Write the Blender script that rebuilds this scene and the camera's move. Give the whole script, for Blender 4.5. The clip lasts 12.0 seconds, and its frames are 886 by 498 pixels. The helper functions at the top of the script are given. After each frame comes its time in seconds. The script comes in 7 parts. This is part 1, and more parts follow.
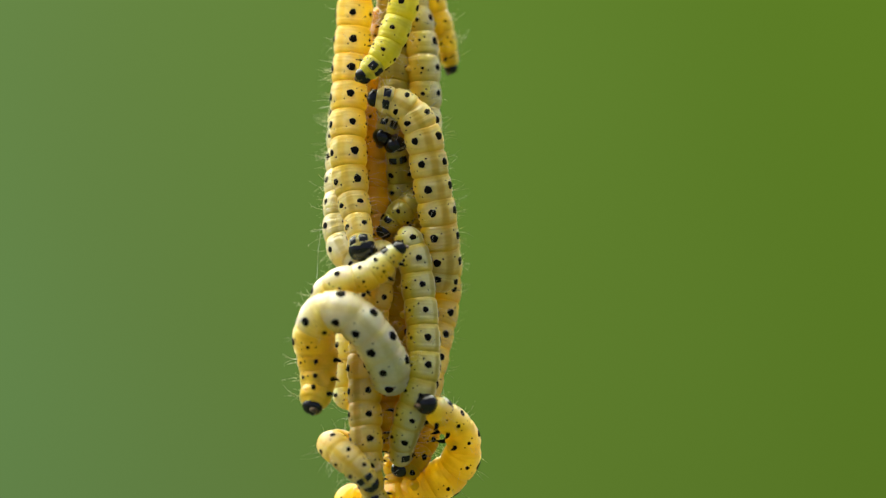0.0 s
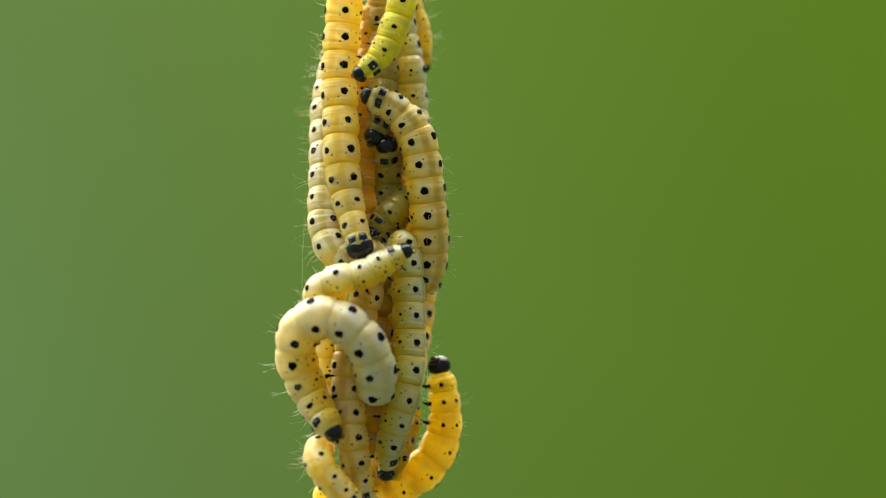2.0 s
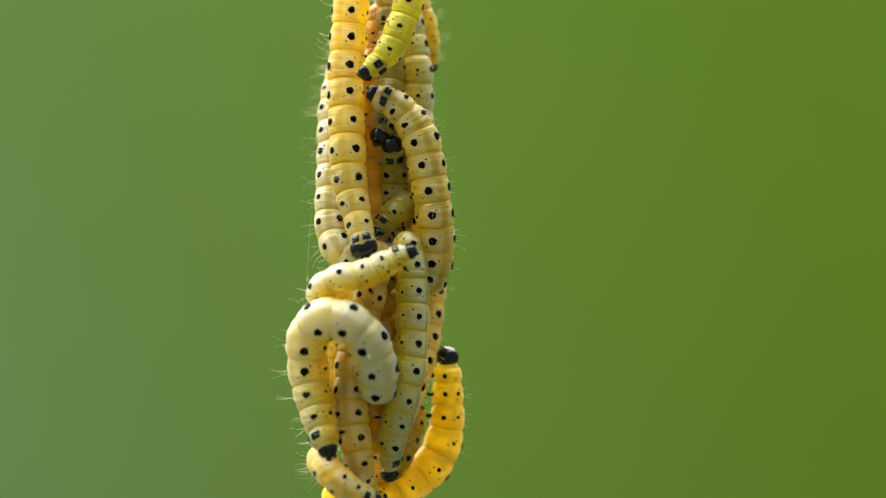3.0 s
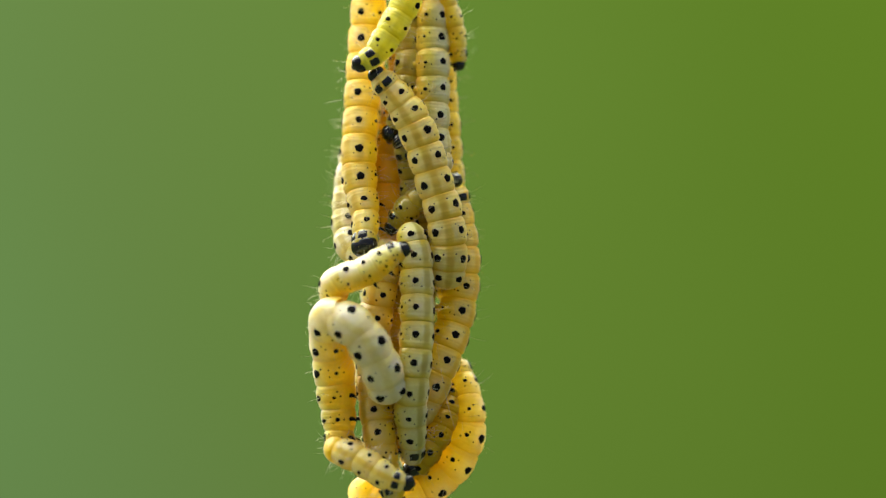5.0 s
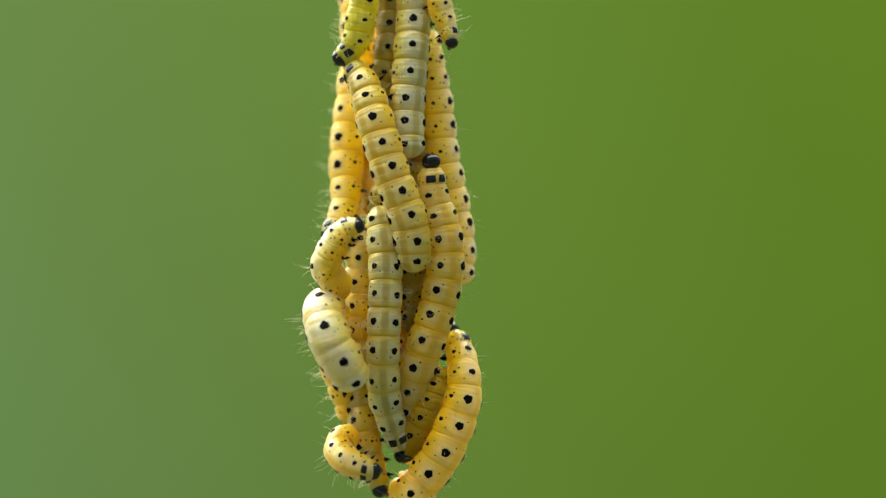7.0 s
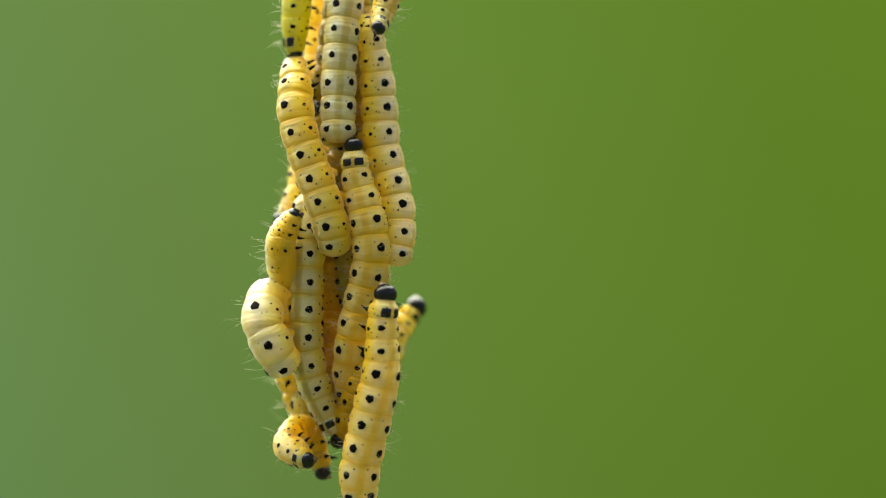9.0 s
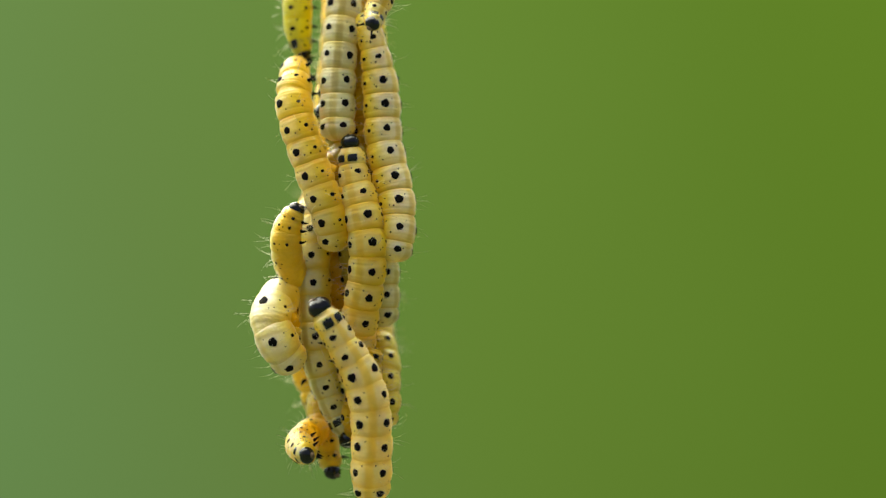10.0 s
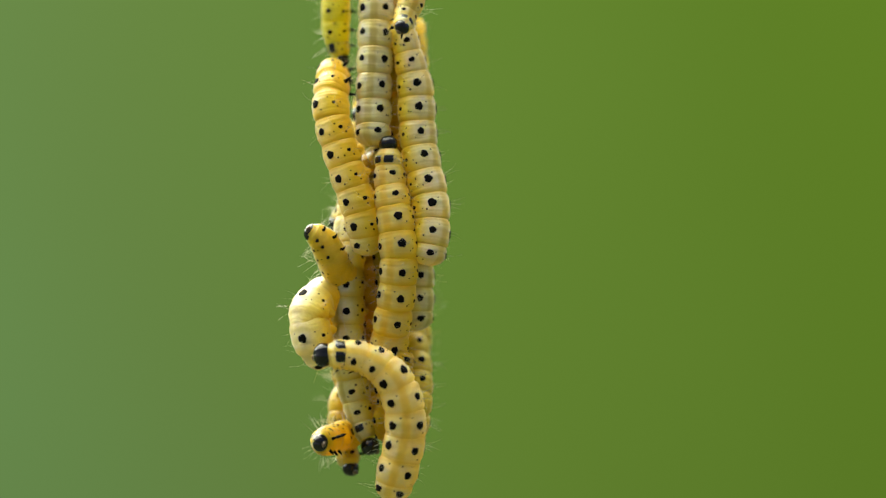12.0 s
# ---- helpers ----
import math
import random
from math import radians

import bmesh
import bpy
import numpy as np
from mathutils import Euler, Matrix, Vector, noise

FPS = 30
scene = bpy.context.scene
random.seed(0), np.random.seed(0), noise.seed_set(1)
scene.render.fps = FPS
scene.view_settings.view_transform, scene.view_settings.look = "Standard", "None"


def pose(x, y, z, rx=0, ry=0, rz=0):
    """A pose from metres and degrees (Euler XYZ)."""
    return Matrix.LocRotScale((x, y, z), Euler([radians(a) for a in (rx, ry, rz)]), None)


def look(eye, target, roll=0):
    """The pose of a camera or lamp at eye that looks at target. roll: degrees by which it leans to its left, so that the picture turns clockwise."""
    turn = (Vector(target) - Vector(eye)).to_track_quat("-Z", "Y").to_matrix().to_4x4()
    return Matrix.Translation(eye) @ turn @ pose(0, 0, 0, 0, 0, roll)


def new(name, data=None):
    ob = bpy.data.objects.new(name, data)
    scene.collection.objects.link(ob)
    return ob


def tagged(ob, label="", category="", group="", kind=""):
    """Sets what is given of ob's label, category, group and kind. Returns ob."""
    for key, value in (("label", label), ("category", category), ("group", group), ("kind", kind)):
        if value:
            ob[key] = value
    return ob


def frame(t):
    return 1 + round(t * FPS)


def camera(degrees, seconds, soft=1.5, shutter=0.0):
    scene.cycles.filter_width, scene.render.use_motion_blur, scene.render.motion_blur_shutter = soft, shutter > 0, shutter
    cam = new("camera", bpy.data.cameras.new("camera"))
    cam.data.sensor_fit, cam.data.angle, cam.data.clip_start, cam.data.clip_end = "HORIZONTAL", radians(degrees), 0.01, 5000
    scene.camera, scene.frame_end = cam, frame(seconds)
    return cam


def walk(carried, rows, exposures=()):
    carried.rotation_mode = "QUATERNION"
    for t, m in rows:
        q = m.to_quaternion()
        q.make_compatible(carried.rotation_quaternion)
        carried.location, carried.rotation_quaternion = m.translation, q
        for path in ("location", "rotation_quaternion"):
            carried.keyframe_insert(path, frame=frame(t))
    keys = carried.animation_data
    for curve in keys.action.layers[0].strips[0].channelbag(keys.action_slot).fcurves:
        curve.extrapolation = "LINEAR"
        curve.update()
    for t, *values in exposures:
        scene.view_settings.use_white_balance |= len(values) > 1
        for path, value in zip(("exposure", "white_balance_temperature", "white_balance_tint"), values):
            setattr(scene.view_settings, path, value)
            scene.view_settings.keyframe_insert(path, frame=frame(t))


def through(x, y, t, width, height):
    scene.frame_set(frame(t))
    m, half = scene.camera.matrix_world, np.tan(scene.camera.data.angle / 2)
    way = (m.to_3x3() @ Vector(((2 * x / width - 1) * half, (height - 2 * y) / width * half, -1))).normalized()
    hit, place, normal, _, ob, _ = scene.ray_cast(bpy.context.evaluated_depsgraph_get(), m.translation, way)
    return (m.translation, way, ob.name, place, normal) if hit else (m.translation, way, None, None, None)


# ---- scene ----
# The bunch is measured in millimetres round its own axis; MM turns that into metres.
MM = 0.001
EYE_HEIGHT = 1.2
DISTANCE = 0.22905
cam = camera(15.0, 12.0, soft=1.3)
cam.data.dof.use_dof = True
cam.data.dof.focus_distance = 0.2256
cam.data.dof.aperture_fstop = 13.0
# the clip's own exposure opens up slightly in its first half
walk(cam, [(0.0, pose(0, -DISTANCE, EYE_HEIGHT, 90, 0, 0)), (12.0, pose(0, -DISTANCE, EYE_HEIGHT, 90, 0, 0))],
     exposures=[(0.0, 1.54), (1.5, 1.54), (3.0, 1.61), (5.0, 1.65), (9.0, 1.68), (12.0, 1.63)])

# ---- world and light: a bright hazy day, the sun veiled and high ----
SUN_HEIGHT, SUN_TURN = radians(61), radians(-30)
world = bpy.data.worlds.new("sky")
scene.world = world
world.use_nodes = True
wn, wl = world.node_tree.nodes, world.node_tree.links
sky = wn.new("ShaderNodeTexSky")
sky.sky_type = "NISHITA"
sky.sun_disc = False
sky.sun_elevation = SUN_HEIGHT
sky.sun_rotation = SUN_TURN
sky.dust_density = 7.0
sky.air_density = 0.6
wl.new(sky.outputs[0], wn["Background"].inputs[0])
wn["Background"].inputs[1].default_value = 0.075
sun = new("sun", bpy.data.lights.new("sun", "SUN"))
sun.data.energy = 4.1
sun.data.angle = radians(100)
sun.data.color = (0.99, 1.0, 0.79)
sun_way = Vector((math.sin(SUN_TURN) * math.cos(SUN_HEIGHT), math.cos(SUN_TURN) * math.cos(SUN_HEIGHT), math.sin(SUN_HEIGHT)))
sun.matrix_basis = look(sun_way * 5, (0, 0, 0))


# ---- materials ----
def material(name):
    m = bpy.data.materials.new(name)
    m.use_nodes = True
    return m, m.node_tree.nodes, m.node_tree.links


def mix_rgb(nodes, links, fac, a, b, blend="MIX"):
    n = nodes.new("ShaderNodeMix")
    n.data_type, n.blend_type = "RGBA", blend
    for socket, value in ((n.inputs[0], fac), (n.inputs[6], a), (n.inputs[7], b)):
        if hasattr(value, "links"):
            links.new(value, socket)
        else:
            socket.default_value = value if isinstance(value, float) else (*value, 1)
    return n.outputs[2]


def math_node(nodes, links, op, a, b=0.0):
    n = nodes.new("ShaderNodeMath")
    n.operation = op
    for socket, value in zip(n.inputs, (a, b)):
        if hasattr(value, "links"):
            links.new(value, socket)
        else:
            socket.default_value = value
    return n.outputs[0]


def ramp(nodes, links, fac, stops):
    n = nodes.new("ShaderNodeValToRGB")
    while len(n.color_ramp.elements) < len(stops):
        n.color_ramp.elements.new(0.5)
    for e, (p, c) in zip(n.color_ramp.elements, stops):
        e.position, e.color = p, (*c, 1)
    links.new(fac, n.inputs[0])
    return n.outputs[0]


def skin_material(name, back, flank, belly, stripe, through, thin=0.42, amber=0.75, wet=1.0):
    """Caterpillar skin: local x runs along the body, z to its back. It lets light through, tinted by the body's juices."""
    m, nodes, links = material(name)
    co = nodes.new("ShaderNodeTexCoord").outputs["Object"]
    xyz = nodes.new("ShaderNodeSeparateXYZ")
    links.new(co, xyz.inputs[0])
    y2 = math_node(nodes, links, "MULTIPLY", xyz.outputs[1], xyz.outputs[1])
    z2 = math_node(nodes, links, "MULTIPLY", xyz.outputs[2], xyz.outputs[2])
    radius = math_node(nodes, links, "SQRT", math_node(nodes, links, "ADD", y2, z2))
    updown = math_node(nodes, links, "DIVIDE", xyz.outputs[2], math_node(nodes, links, "MAXIMUM", radius, 0.0001))
    cloud = nodes.new("ShaderNodeTexNoise")
    cloud.inputs["Scale"].default_value = 1400
    cloud.inputs["Detail"].default_value = 4
    links.new(co, cloud.inputs["Vector"])
    wob = math_node(nodes, links, "MULTIPLY", math_node(nodes, links, "SUBTRACT", cloud.outputs[0], 0.5), 0.35)
    place = math_node(nodes, links, "ADD", math_node(nodes, links, "MULTIPLY", math_node(nodes, links, "ADD", updown, wob), 0.5), 0.5)
    about = nodes.new("ShaderNodeObjectInfo")
    place = math_node(nodes, links, "SUBTRACT", place, math_node(nodes, links, "MULTIPLY", about.outputs["Color"], 0.30))
    colour = ramp(nodes, links, place, [(0.0, belly), (0.26, belly), (0.54, flank), (0.80, back)])
    # a narrow dark vessel shows through the middle of the back
    vessel = nodes.new("ShaderNodeMapRange")
    vessel.interpolation_type = "SMOOTHSTEP"
    vessel.inputs[1].default_value, vessel.inputs[2].default_value = 0.30, 0.10
    sideways = math_node(nodes, links, "DIVIDE", math_node(nodes, links, "ABSOLUTE", xyz.outputs[1]), math_node(nodes, links, "MAXIMUM", radius, 0.0001))
    links.new(math_node(nodes, links, "ADD", sideways, math_node(nodes, links, "MULTIPLY", wob, 0.5)), vessel.inputs[0])
    on_back = math_node(nodes, links, "MULTIPLY", vessel.outputs[0], math_node(nodes, links, "GREATER_THAN", xyz.outputs[2], 0.0))
    colour = mix_rgb(nodes, links, math_node(nodes, links, "MULTIPLY", on_back, 0.8), colour, stripe)
    grain = nodes.new("ShaderNodeTexNoise")
    grain.inputs["Scale"].default_value = 5200
    grain.inputs["Detail"].default_value = 3
    links.new(co, grain.inputs["Vector"])
    shade = ramp(nodes, links, grain.outputs[0], [(0.3, (0.82, 0.8, 0.76)), (0.7, (1.06, 1.06, 1.06))])
    colour = mix_rgb(nodes, links, 0.7, colour, shade, "MULTIPLY")
    # the body's amber juices show through in uneven patches
    patch = nodes.new("ShaderNodeTexNoise")
    patch.inputs["Scale"].default_value = 650
    patch.inputs["Detail"].default_value = 2
    links.new(co, patch.inputs["Vector"])
    juice = nodes.new("ShaderNodeMapRange")
    juice.inputs[1].default_value, juice.inputs[2].default_value = 0.42, 0.68
    links.new(patch.outputs[0], juice.inputs[0])
    colour = mix_rgb(nodes, links, math_node(nodes, links, "MULTIPLY", juice.outputs[0], 0.42 * amber), colour, flank)
    # thinner, more amber skin in the joints between the segments
    joint = nodes.new("ShaderNodeMapRange")
    joint.interpolation_type = "SMOOTHSTEP"
    joint.inputs[1].default_value, joint.inputs[2].default_value = 0.00045, 0.00090
    links.new(math_node(nodes, links, "ADD", math_node(nodes, links, "ABSOLUTE", xyz.outputs[0]), math_node(nodes, links, "MULTIPLY", wob, 0.0012)), joint.inputs[0])
    colour = mix_rgb(nodes, links, math_node(nodes, links, "MULTIPLY", joint.outputs[0], 1.15 * amber), colour, mix_rgb(nodes, links, 0.65, flank, belly))
    colour = mix_rgb(nodes, links, math_node(nodes, links, "MULTIPLY", about.outputs["Random"], 0.14), colour, flank)
    p = nodes["Principled BSDF"]
    links.new(colour, p.inputs["Base Color"])
    p.inputs["Roughness"].default_value = 0.34
    p.inputs["Specular IOR Level"].default_value = 0.4
    p.inputs["Subsurface Weight"].default_value = 0.6
    p.inputs["Subsurface Radius"].default_value = (0.80, 0.70, 0.16)
    p.inputs["Subsurface Scale"].default_value = 0.0004
    p.inputs["Coat Weight"].default_value = 0.6 * wet
    p.inputs["Coat Roughness"].default_value = 0.22
    p.inputs["Sheen Weight"].default_value = 1.0 * wet
    p.inputs["Sheen Roughness"].default_value = 0.28
    p.inputs["Sheen Tint"].default_value = (1.0, 0.97, 0.86, 1)
    fold = nodes.new("ShaderNodeTexWave")
    fold.wave_type, fold.bands_direction = "BANDS", "X"
    fold.inputs["Scale"].default_value = 900
    fold.inputs["Distortion"].default_value = 5.0
    fold.inputs["Detail"].default_value = 2.0
    fold.inputs["Detail Scale"].default_value = 2.0
    links.new(co, fold.inputs["Vector"])
    # the fine folds gather in the joints
    gather = math_node(nodes, links, "ADD", math_node(nodes, links, "MULTIPLY", joint.outputs[0], 0.9), 0.2)
    height = math_node(nodes, links, "ADD", math_node(nodes, links, "MULTIPLY", fold.outputs["Fac"], gather), math_node(nodes, links, "MULTIPLY", grain.outputs[0], 0.5))
    bump = nodes.new("ShaderNodeBump")
    bump.inputs["Strength"].default_value = 0.22
    bump.inputs["Distance"].default_value = 0.00008
    links.new(height, bump.inputs["Height"])
    links.new(bump.outputs[0], p.inputs["Normal"])
    glow = nodes.new("ShaderNodeBsdfTranslucent")
    # light comes through the pale back paler than through the belly
    links.new(mix_rgb(nodes, links, math_node(nodes, links, "MULTIPLY", place, 0.4), through, back), glow.inputs[0])
    both = nodes.new("ShaderNodeMixShader")
    both.inputs[0].default_value = thin
    links.new(p.outputs[0], both.inputs[1])
    links.new(glow.outputs[0], both.inputs[2])
    links.new(both.outputs[0], nodes["Material Output"].inputs[0])
    return m


def horn_material(name, dark, light, rough, scale=3000, gloss=0.5):
    m, nodes, links = material(name)
    co = nodes.new("ShaderNodeTexCoord").outputs["Object"]
    n = nodes.new("ShaderNodeTexNoise")
    n.inputs["Scale"].default_value = scale
    n.inputs["Detail"].default_value = 4
    links.new(co, n.inputs["Vector"])
    p = nodes["Principled BSDF"]
    links.new(ramp(nodes, links, n.outputs[0], [(0.35, dark), (0.75, light)]), p.inputs["Base Color"])
    p.inputs["Roughness"].default_value = rough
    p.inputs["Specular IOR Level"].default_value = gloss
    bump = nodes.new("ShaderNodeBump")
    bump.inputs["Strength"].default_value = 0.25
    bump.inputs["Distance"].default_value = 0.00003
    links.new(n.outputs[0], bump.inputs["Height"])
    links.new(bump.outputs[0], p.inputs["Normal"])
    return m


ORANGE = (0.98, 0.80, 0.06)
SKINS = {
    "milk": skin_material("milky_skin", (0.91, 0.89, 0.70), (0.86, 0.706, 0.07), (0.85, 0.52, 0.008), (0.52, 0.40, 0.10), ORANGE, 0.52, 0.6),
    "yellow": skin_material("yellow_skin", (0.93, 0.88, 0.46), (0.9, 0.69, 0.018), (0.89, 0.55, 0.004), (0.76, 0.50, 0.04), ORANGE, 0.64, 0.9),
    "straw": skin_material("straw_skin", (0.95, 0.92, 0.60), (0.90, 0.71, 0.03), (0.89, 0.56, 0.004), (0.78, 0.56, 0.08), ORANGE, 0.60, 0.58),
    "gold": skin_material("golden_skin", (0.94, 0.89, 0.50), (0.9, 0.71, 0.02), (0.88, 0.56, 0.004), (0.72, 0.54, 0.10), ORANGE, 0.62, 0.7),
    "tan": skin_material("tan_skin", (0.86, 0.82, 0.46), (0.78, 0.621, 0.025), (0.76, 0.44, 0.004), (0.38, 0.24, 0.02), (0.96, 0.79, 0.06), 0.52, 0.85),
    "dun": skin_material("dun_skin", (0.69, 0.63, 0.26), (0.64, 0.514, 0.025), (0.66, 0.39, 0.004), (0.36, 0.25, 0.03), (0.95, 0.75, 0.05), 0.50, 0.7),
    "ash": skin_material("ashen_skin", (0.80, 0.80, 0.58), (0.74, 0.67, 0.13), (0.78, 0.50, 0.01), (0.46, 0.38, 0.12), (0.94, 0.74, 0.08), 0.40, 0.5),
    "brass": skin_material("brassy_skin", (0.76, 0.69, 0.12), (0.80, 0.62, 0.012), (0.72, 0.46, 0.005), (0.50, 0.40, 0.06), (0.95, 0.76, 0.03), 0.45, 0.6, wet=0.7),
    "pale": skin_material("pale_green_skin", (0.78, 0.78, 0.50), (0.67, 0.599, 0.06), (0.72, 0.49, 0.008), (0.30, 0.25, 0.04), (0.94, 0.78, 0.09), 0.44, 0.75),
    "white": skin_material("white_skin", (0.82, 0.83, 0.71), (0.84, 0.792, 0.24), (0.88, 0.58, 0.006), (0.68, 0.66, 0.38), (0.97, 0.78, 0.08), 0.42, 0.25),
    "lime": skin_material("lime_skin", (0.64, 0.64, 0.12), (0.80, 0.73, 0.015), (0.84, 0.66, 0.0045), (0.42, 0.43, 0.05), (0.97, 0.90, 0.04), 0.55),
    "olive": skin_material("olive_skin", (0.46, 0.41, 0.06), (0.5, 0.396, 0.015), (0.56, 0.36, 0.006), (0.28, 0.22, 0.02), (0.92, 0.66, 0.02), 0.45),
    "orange": skin_material("orange_skin", (0.58, 0.40, 0.005), (0.58, 0.35, 0.003), (0.58, 0.30, 0.002), (0.40, 0.27, 0.005), (1, 0.74, 0.006), 0.45, wet=0.15),
}
SPOT = horn_material("spot_black", (0.0025, 0.002, 0.0015), (0.007, 0.006, 0.005), 0.6, gloss=0.05)
HEAD = horn_material("head_black", (0.004, 0.004, 0.004), (0.012, 0.011, 0.011), 0.16, 2500, gloss=0.35)
MOUTH = horn_material("mouth_brown", (0.05, 0.025, 0.012), (0.20, 0.12, 0.06), 0.35)
HAIR = horn_material("hair_pale", (0.55, 0.52, 0.36), (0.75, 0.70, 0.5), 0.4)
SILK = horn_material("silk_white", (0.6, 0.6, 0.55), (0.8, 0.8, 0.75), 0.3)


# ---- structure: the meadow and the far hedge, all out of focus ----
def mesh_object(name, verts, faces, mat, parent=None, smooth=True):
    me = bpy.data.meshes.new(name)
    me.from_pydata(verts, [], faces)
    if smooth:
        me.polygons.foreach_set("use_smooth", [True] * len(me.polygons))
    me.materials.append(mat)
    ob = new(name, me)
    ob.parent = parent
    return ob


def grass_material():
    m, nodes, links = material("meadow_green")
    co = nodes.new("ShaderNodeTexCoord").outputs["Object"]
    n = nodes.new("ShaderNodeTexNoise")
    n.inputs["Scale"].default_value = 3
    n.inputs["Detail"].default_value = 8
    links.new(co, n.inputs["Vector"])
    links.new(ramp(nodes, links, n.outputs[0], [(0.3, (0.020, 0.031, 0.009)), (0.7, (0.042, 0.060, 0.016))]), nodes["Principled BSDF"].inputs["Base Color"])
    nodes["Principled BSDF"].inputs["Roughness"].default_value = 0.8
    return m


def hedge_material():
    """Leaves so far behind the lens's focus that only soft greens are left of them; emission stands in for sunlight."""
    m, nodes, links = material("far_hedge_glow")
    co = nodes.new("ShaderNodeTexCoord").outputs["Object"]
    n = nodes.new("ShaderNodeTexNoise")
    n.inputs["Scale"].default_value = 2.2
    n.inputs["Detail"].default_value = 1.0
    links.new(co, n.inputs["Vector"])
    xyz = nodes.new("ShaderNodeSeparateXYZ")
    links.new(co, xyz.inputs[0])
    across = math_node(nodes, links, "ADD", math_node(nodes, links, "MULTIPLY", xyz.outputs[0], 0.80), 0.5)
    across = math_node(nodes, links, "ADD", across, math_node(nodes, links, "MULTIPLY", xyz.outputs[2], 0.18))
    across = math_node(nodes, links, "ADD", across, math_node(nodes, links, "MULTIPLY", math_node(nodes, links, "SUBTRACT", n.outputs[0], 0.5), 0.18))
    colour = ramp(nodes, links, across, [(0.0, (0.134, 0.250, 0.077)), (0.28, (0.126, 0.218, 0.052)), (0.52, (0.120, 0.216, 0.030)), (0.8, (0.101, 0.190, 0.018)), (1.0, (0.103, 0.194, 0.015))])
    # the hedge gives off its daylight itself, no lamp lights it
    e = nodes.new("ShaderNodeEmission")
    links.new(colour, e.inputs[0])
    # the glow grows a little upwards, as if lit by the open sky above
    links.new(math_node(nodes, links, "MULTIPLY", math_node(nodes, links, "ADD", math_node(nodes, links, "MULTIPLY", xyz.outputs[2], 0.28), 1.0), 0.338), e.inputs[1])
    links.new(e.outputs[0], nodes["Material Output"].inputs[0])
    return m


GRASS = grass_material()
ring = [(300 * math.cos(a), 300 * math.sin(a), 0) for a in np.linspace(0, 2 * math.pi, 65)[:-1]]
ground = mesh_object("ground", ring, [tuple(range(64))], GRASS)
tagged(ground, "green meadow far out of focus below", "ground", kind="structure")
arc = np.linspace(-1.1, 1.1, 33)
rows_up = np.linspace(-1.2, 0.75, 7)
hv = [(4.0 * math.sin(a), 4.0 * math.cos(a) - 0.8, z) for z in rows_up for a in arc]
hf = [(r * 33 + c, r * 33 + c + 1, (r + 1) * 33 + c + 1, (r + 1) * 33 + c) for r in range(6) for c in range(32)]
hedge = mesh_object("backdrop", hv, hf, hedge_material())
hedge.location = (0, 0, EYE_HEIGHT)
tagged(hedge, "soft green far hedge wholly out of focus, bright by its own glow", "backdrop", kind="structure")


# ---- caterpillars ----
def curve_of(nodes, hint, twist=(0, 0, 0)):
    """A smooth line through the nodes: points, unit ways, backs and lengths along it."""
    p = np.array(nodes, float)
    p = np.vstack([2 * p[0] - p[1], p, 2 * p[-1] - p[-2]])
    pts = []
    for i in range(1, len(p) - 2):
        for u in np.linspace(0, 1, 24, endpoint=False):
            a, b, c, d = p[i - 1], p[i], p[i + 1], p[i + 2]
            pts.append(0.5 * (2 * b + (c - a) * u + (2 * a - 5 * b + 4 * c - d) * u * u + (3 * b - a - 3 * c + d) * u ** 3))
    pts = np.array(pts + [p[-2]])
    for _ in range(6):
        pts[1:-1] = 0.25 * pts[:-2] + 0.5 * pts[1:-1] + 0.25 * pts[2:]
    way = np.gradient(pts, axis=0)
    way /= np.linalg.norm(way, axis=1)[:, None]
    back = np.zeros_like(way)
    mid = int(len(pts) * 0.55)
    hint = np.array(hint, float)
    h = hint - way[mid] * hint.dot(way[mid])
    back[mid] = h / np.linalg.norm(h)
    for span in (range(mid + 1, len(pts)), range(mid - 1, -1, -1)):
        last = mid
        for i in span:
            h = back[last] - way[i] * back[last].dot(way[i])
            back[i] = h / np.linalg.norm(h)
            last = i
    for i in range(len(pts)):
        # the body may be wrung towards its head and its tail, and rolled as a whole
        a = radians(twist[2]) + radians(twist[0]) * min(1, 1.6 * max(0, mid - i) / mid) + radians(twist[1]) * max(0, i - mid) / (len(pts) - mid)
        back[i] = back[i] * math.cos(a) + np.cross(way[i], back[i]) * math.sin(a)
    along = np.concatenate([[0], np.cumsum(np.linalg.norm(np.diff(pts, axis=0), axis=1))])
    return pts, way, back, along / along[-1], along[-1]


def frames_at(curve, f):
    """Places, ways and backs at fractions f of the line; past its ends it runs on straight."""
    pts, way, back, along, length = curve
    f = np.atleast_1d(np.array(f, float))
    g = np.clip(f, 0, 1)
    pick = lambda a: np.stack([np.interp(g, along, a[:, k]) for k in range(3)], 1)
    p, w, b = pick(pts), pick(way), pick(back)
    w /= np.linalg.norm(w, axis=1)[:, None]
    b -= w * np.sum(w * b, axis=1)[:, None]
    b /= np.linalg.norm(b, axis=1)[:, None]
    return p + w * ((f - g) * length)[:, None], w, b


def frame_matrix(p, w, b):
    s = np.cross(b, w)
    m = Matrix.Identity(4)
    for r in range(3):
        m[r][0], m[r][1], m[r][2], m[r][3] = w[r], s[r], b[r], p[r] * MM
    return m


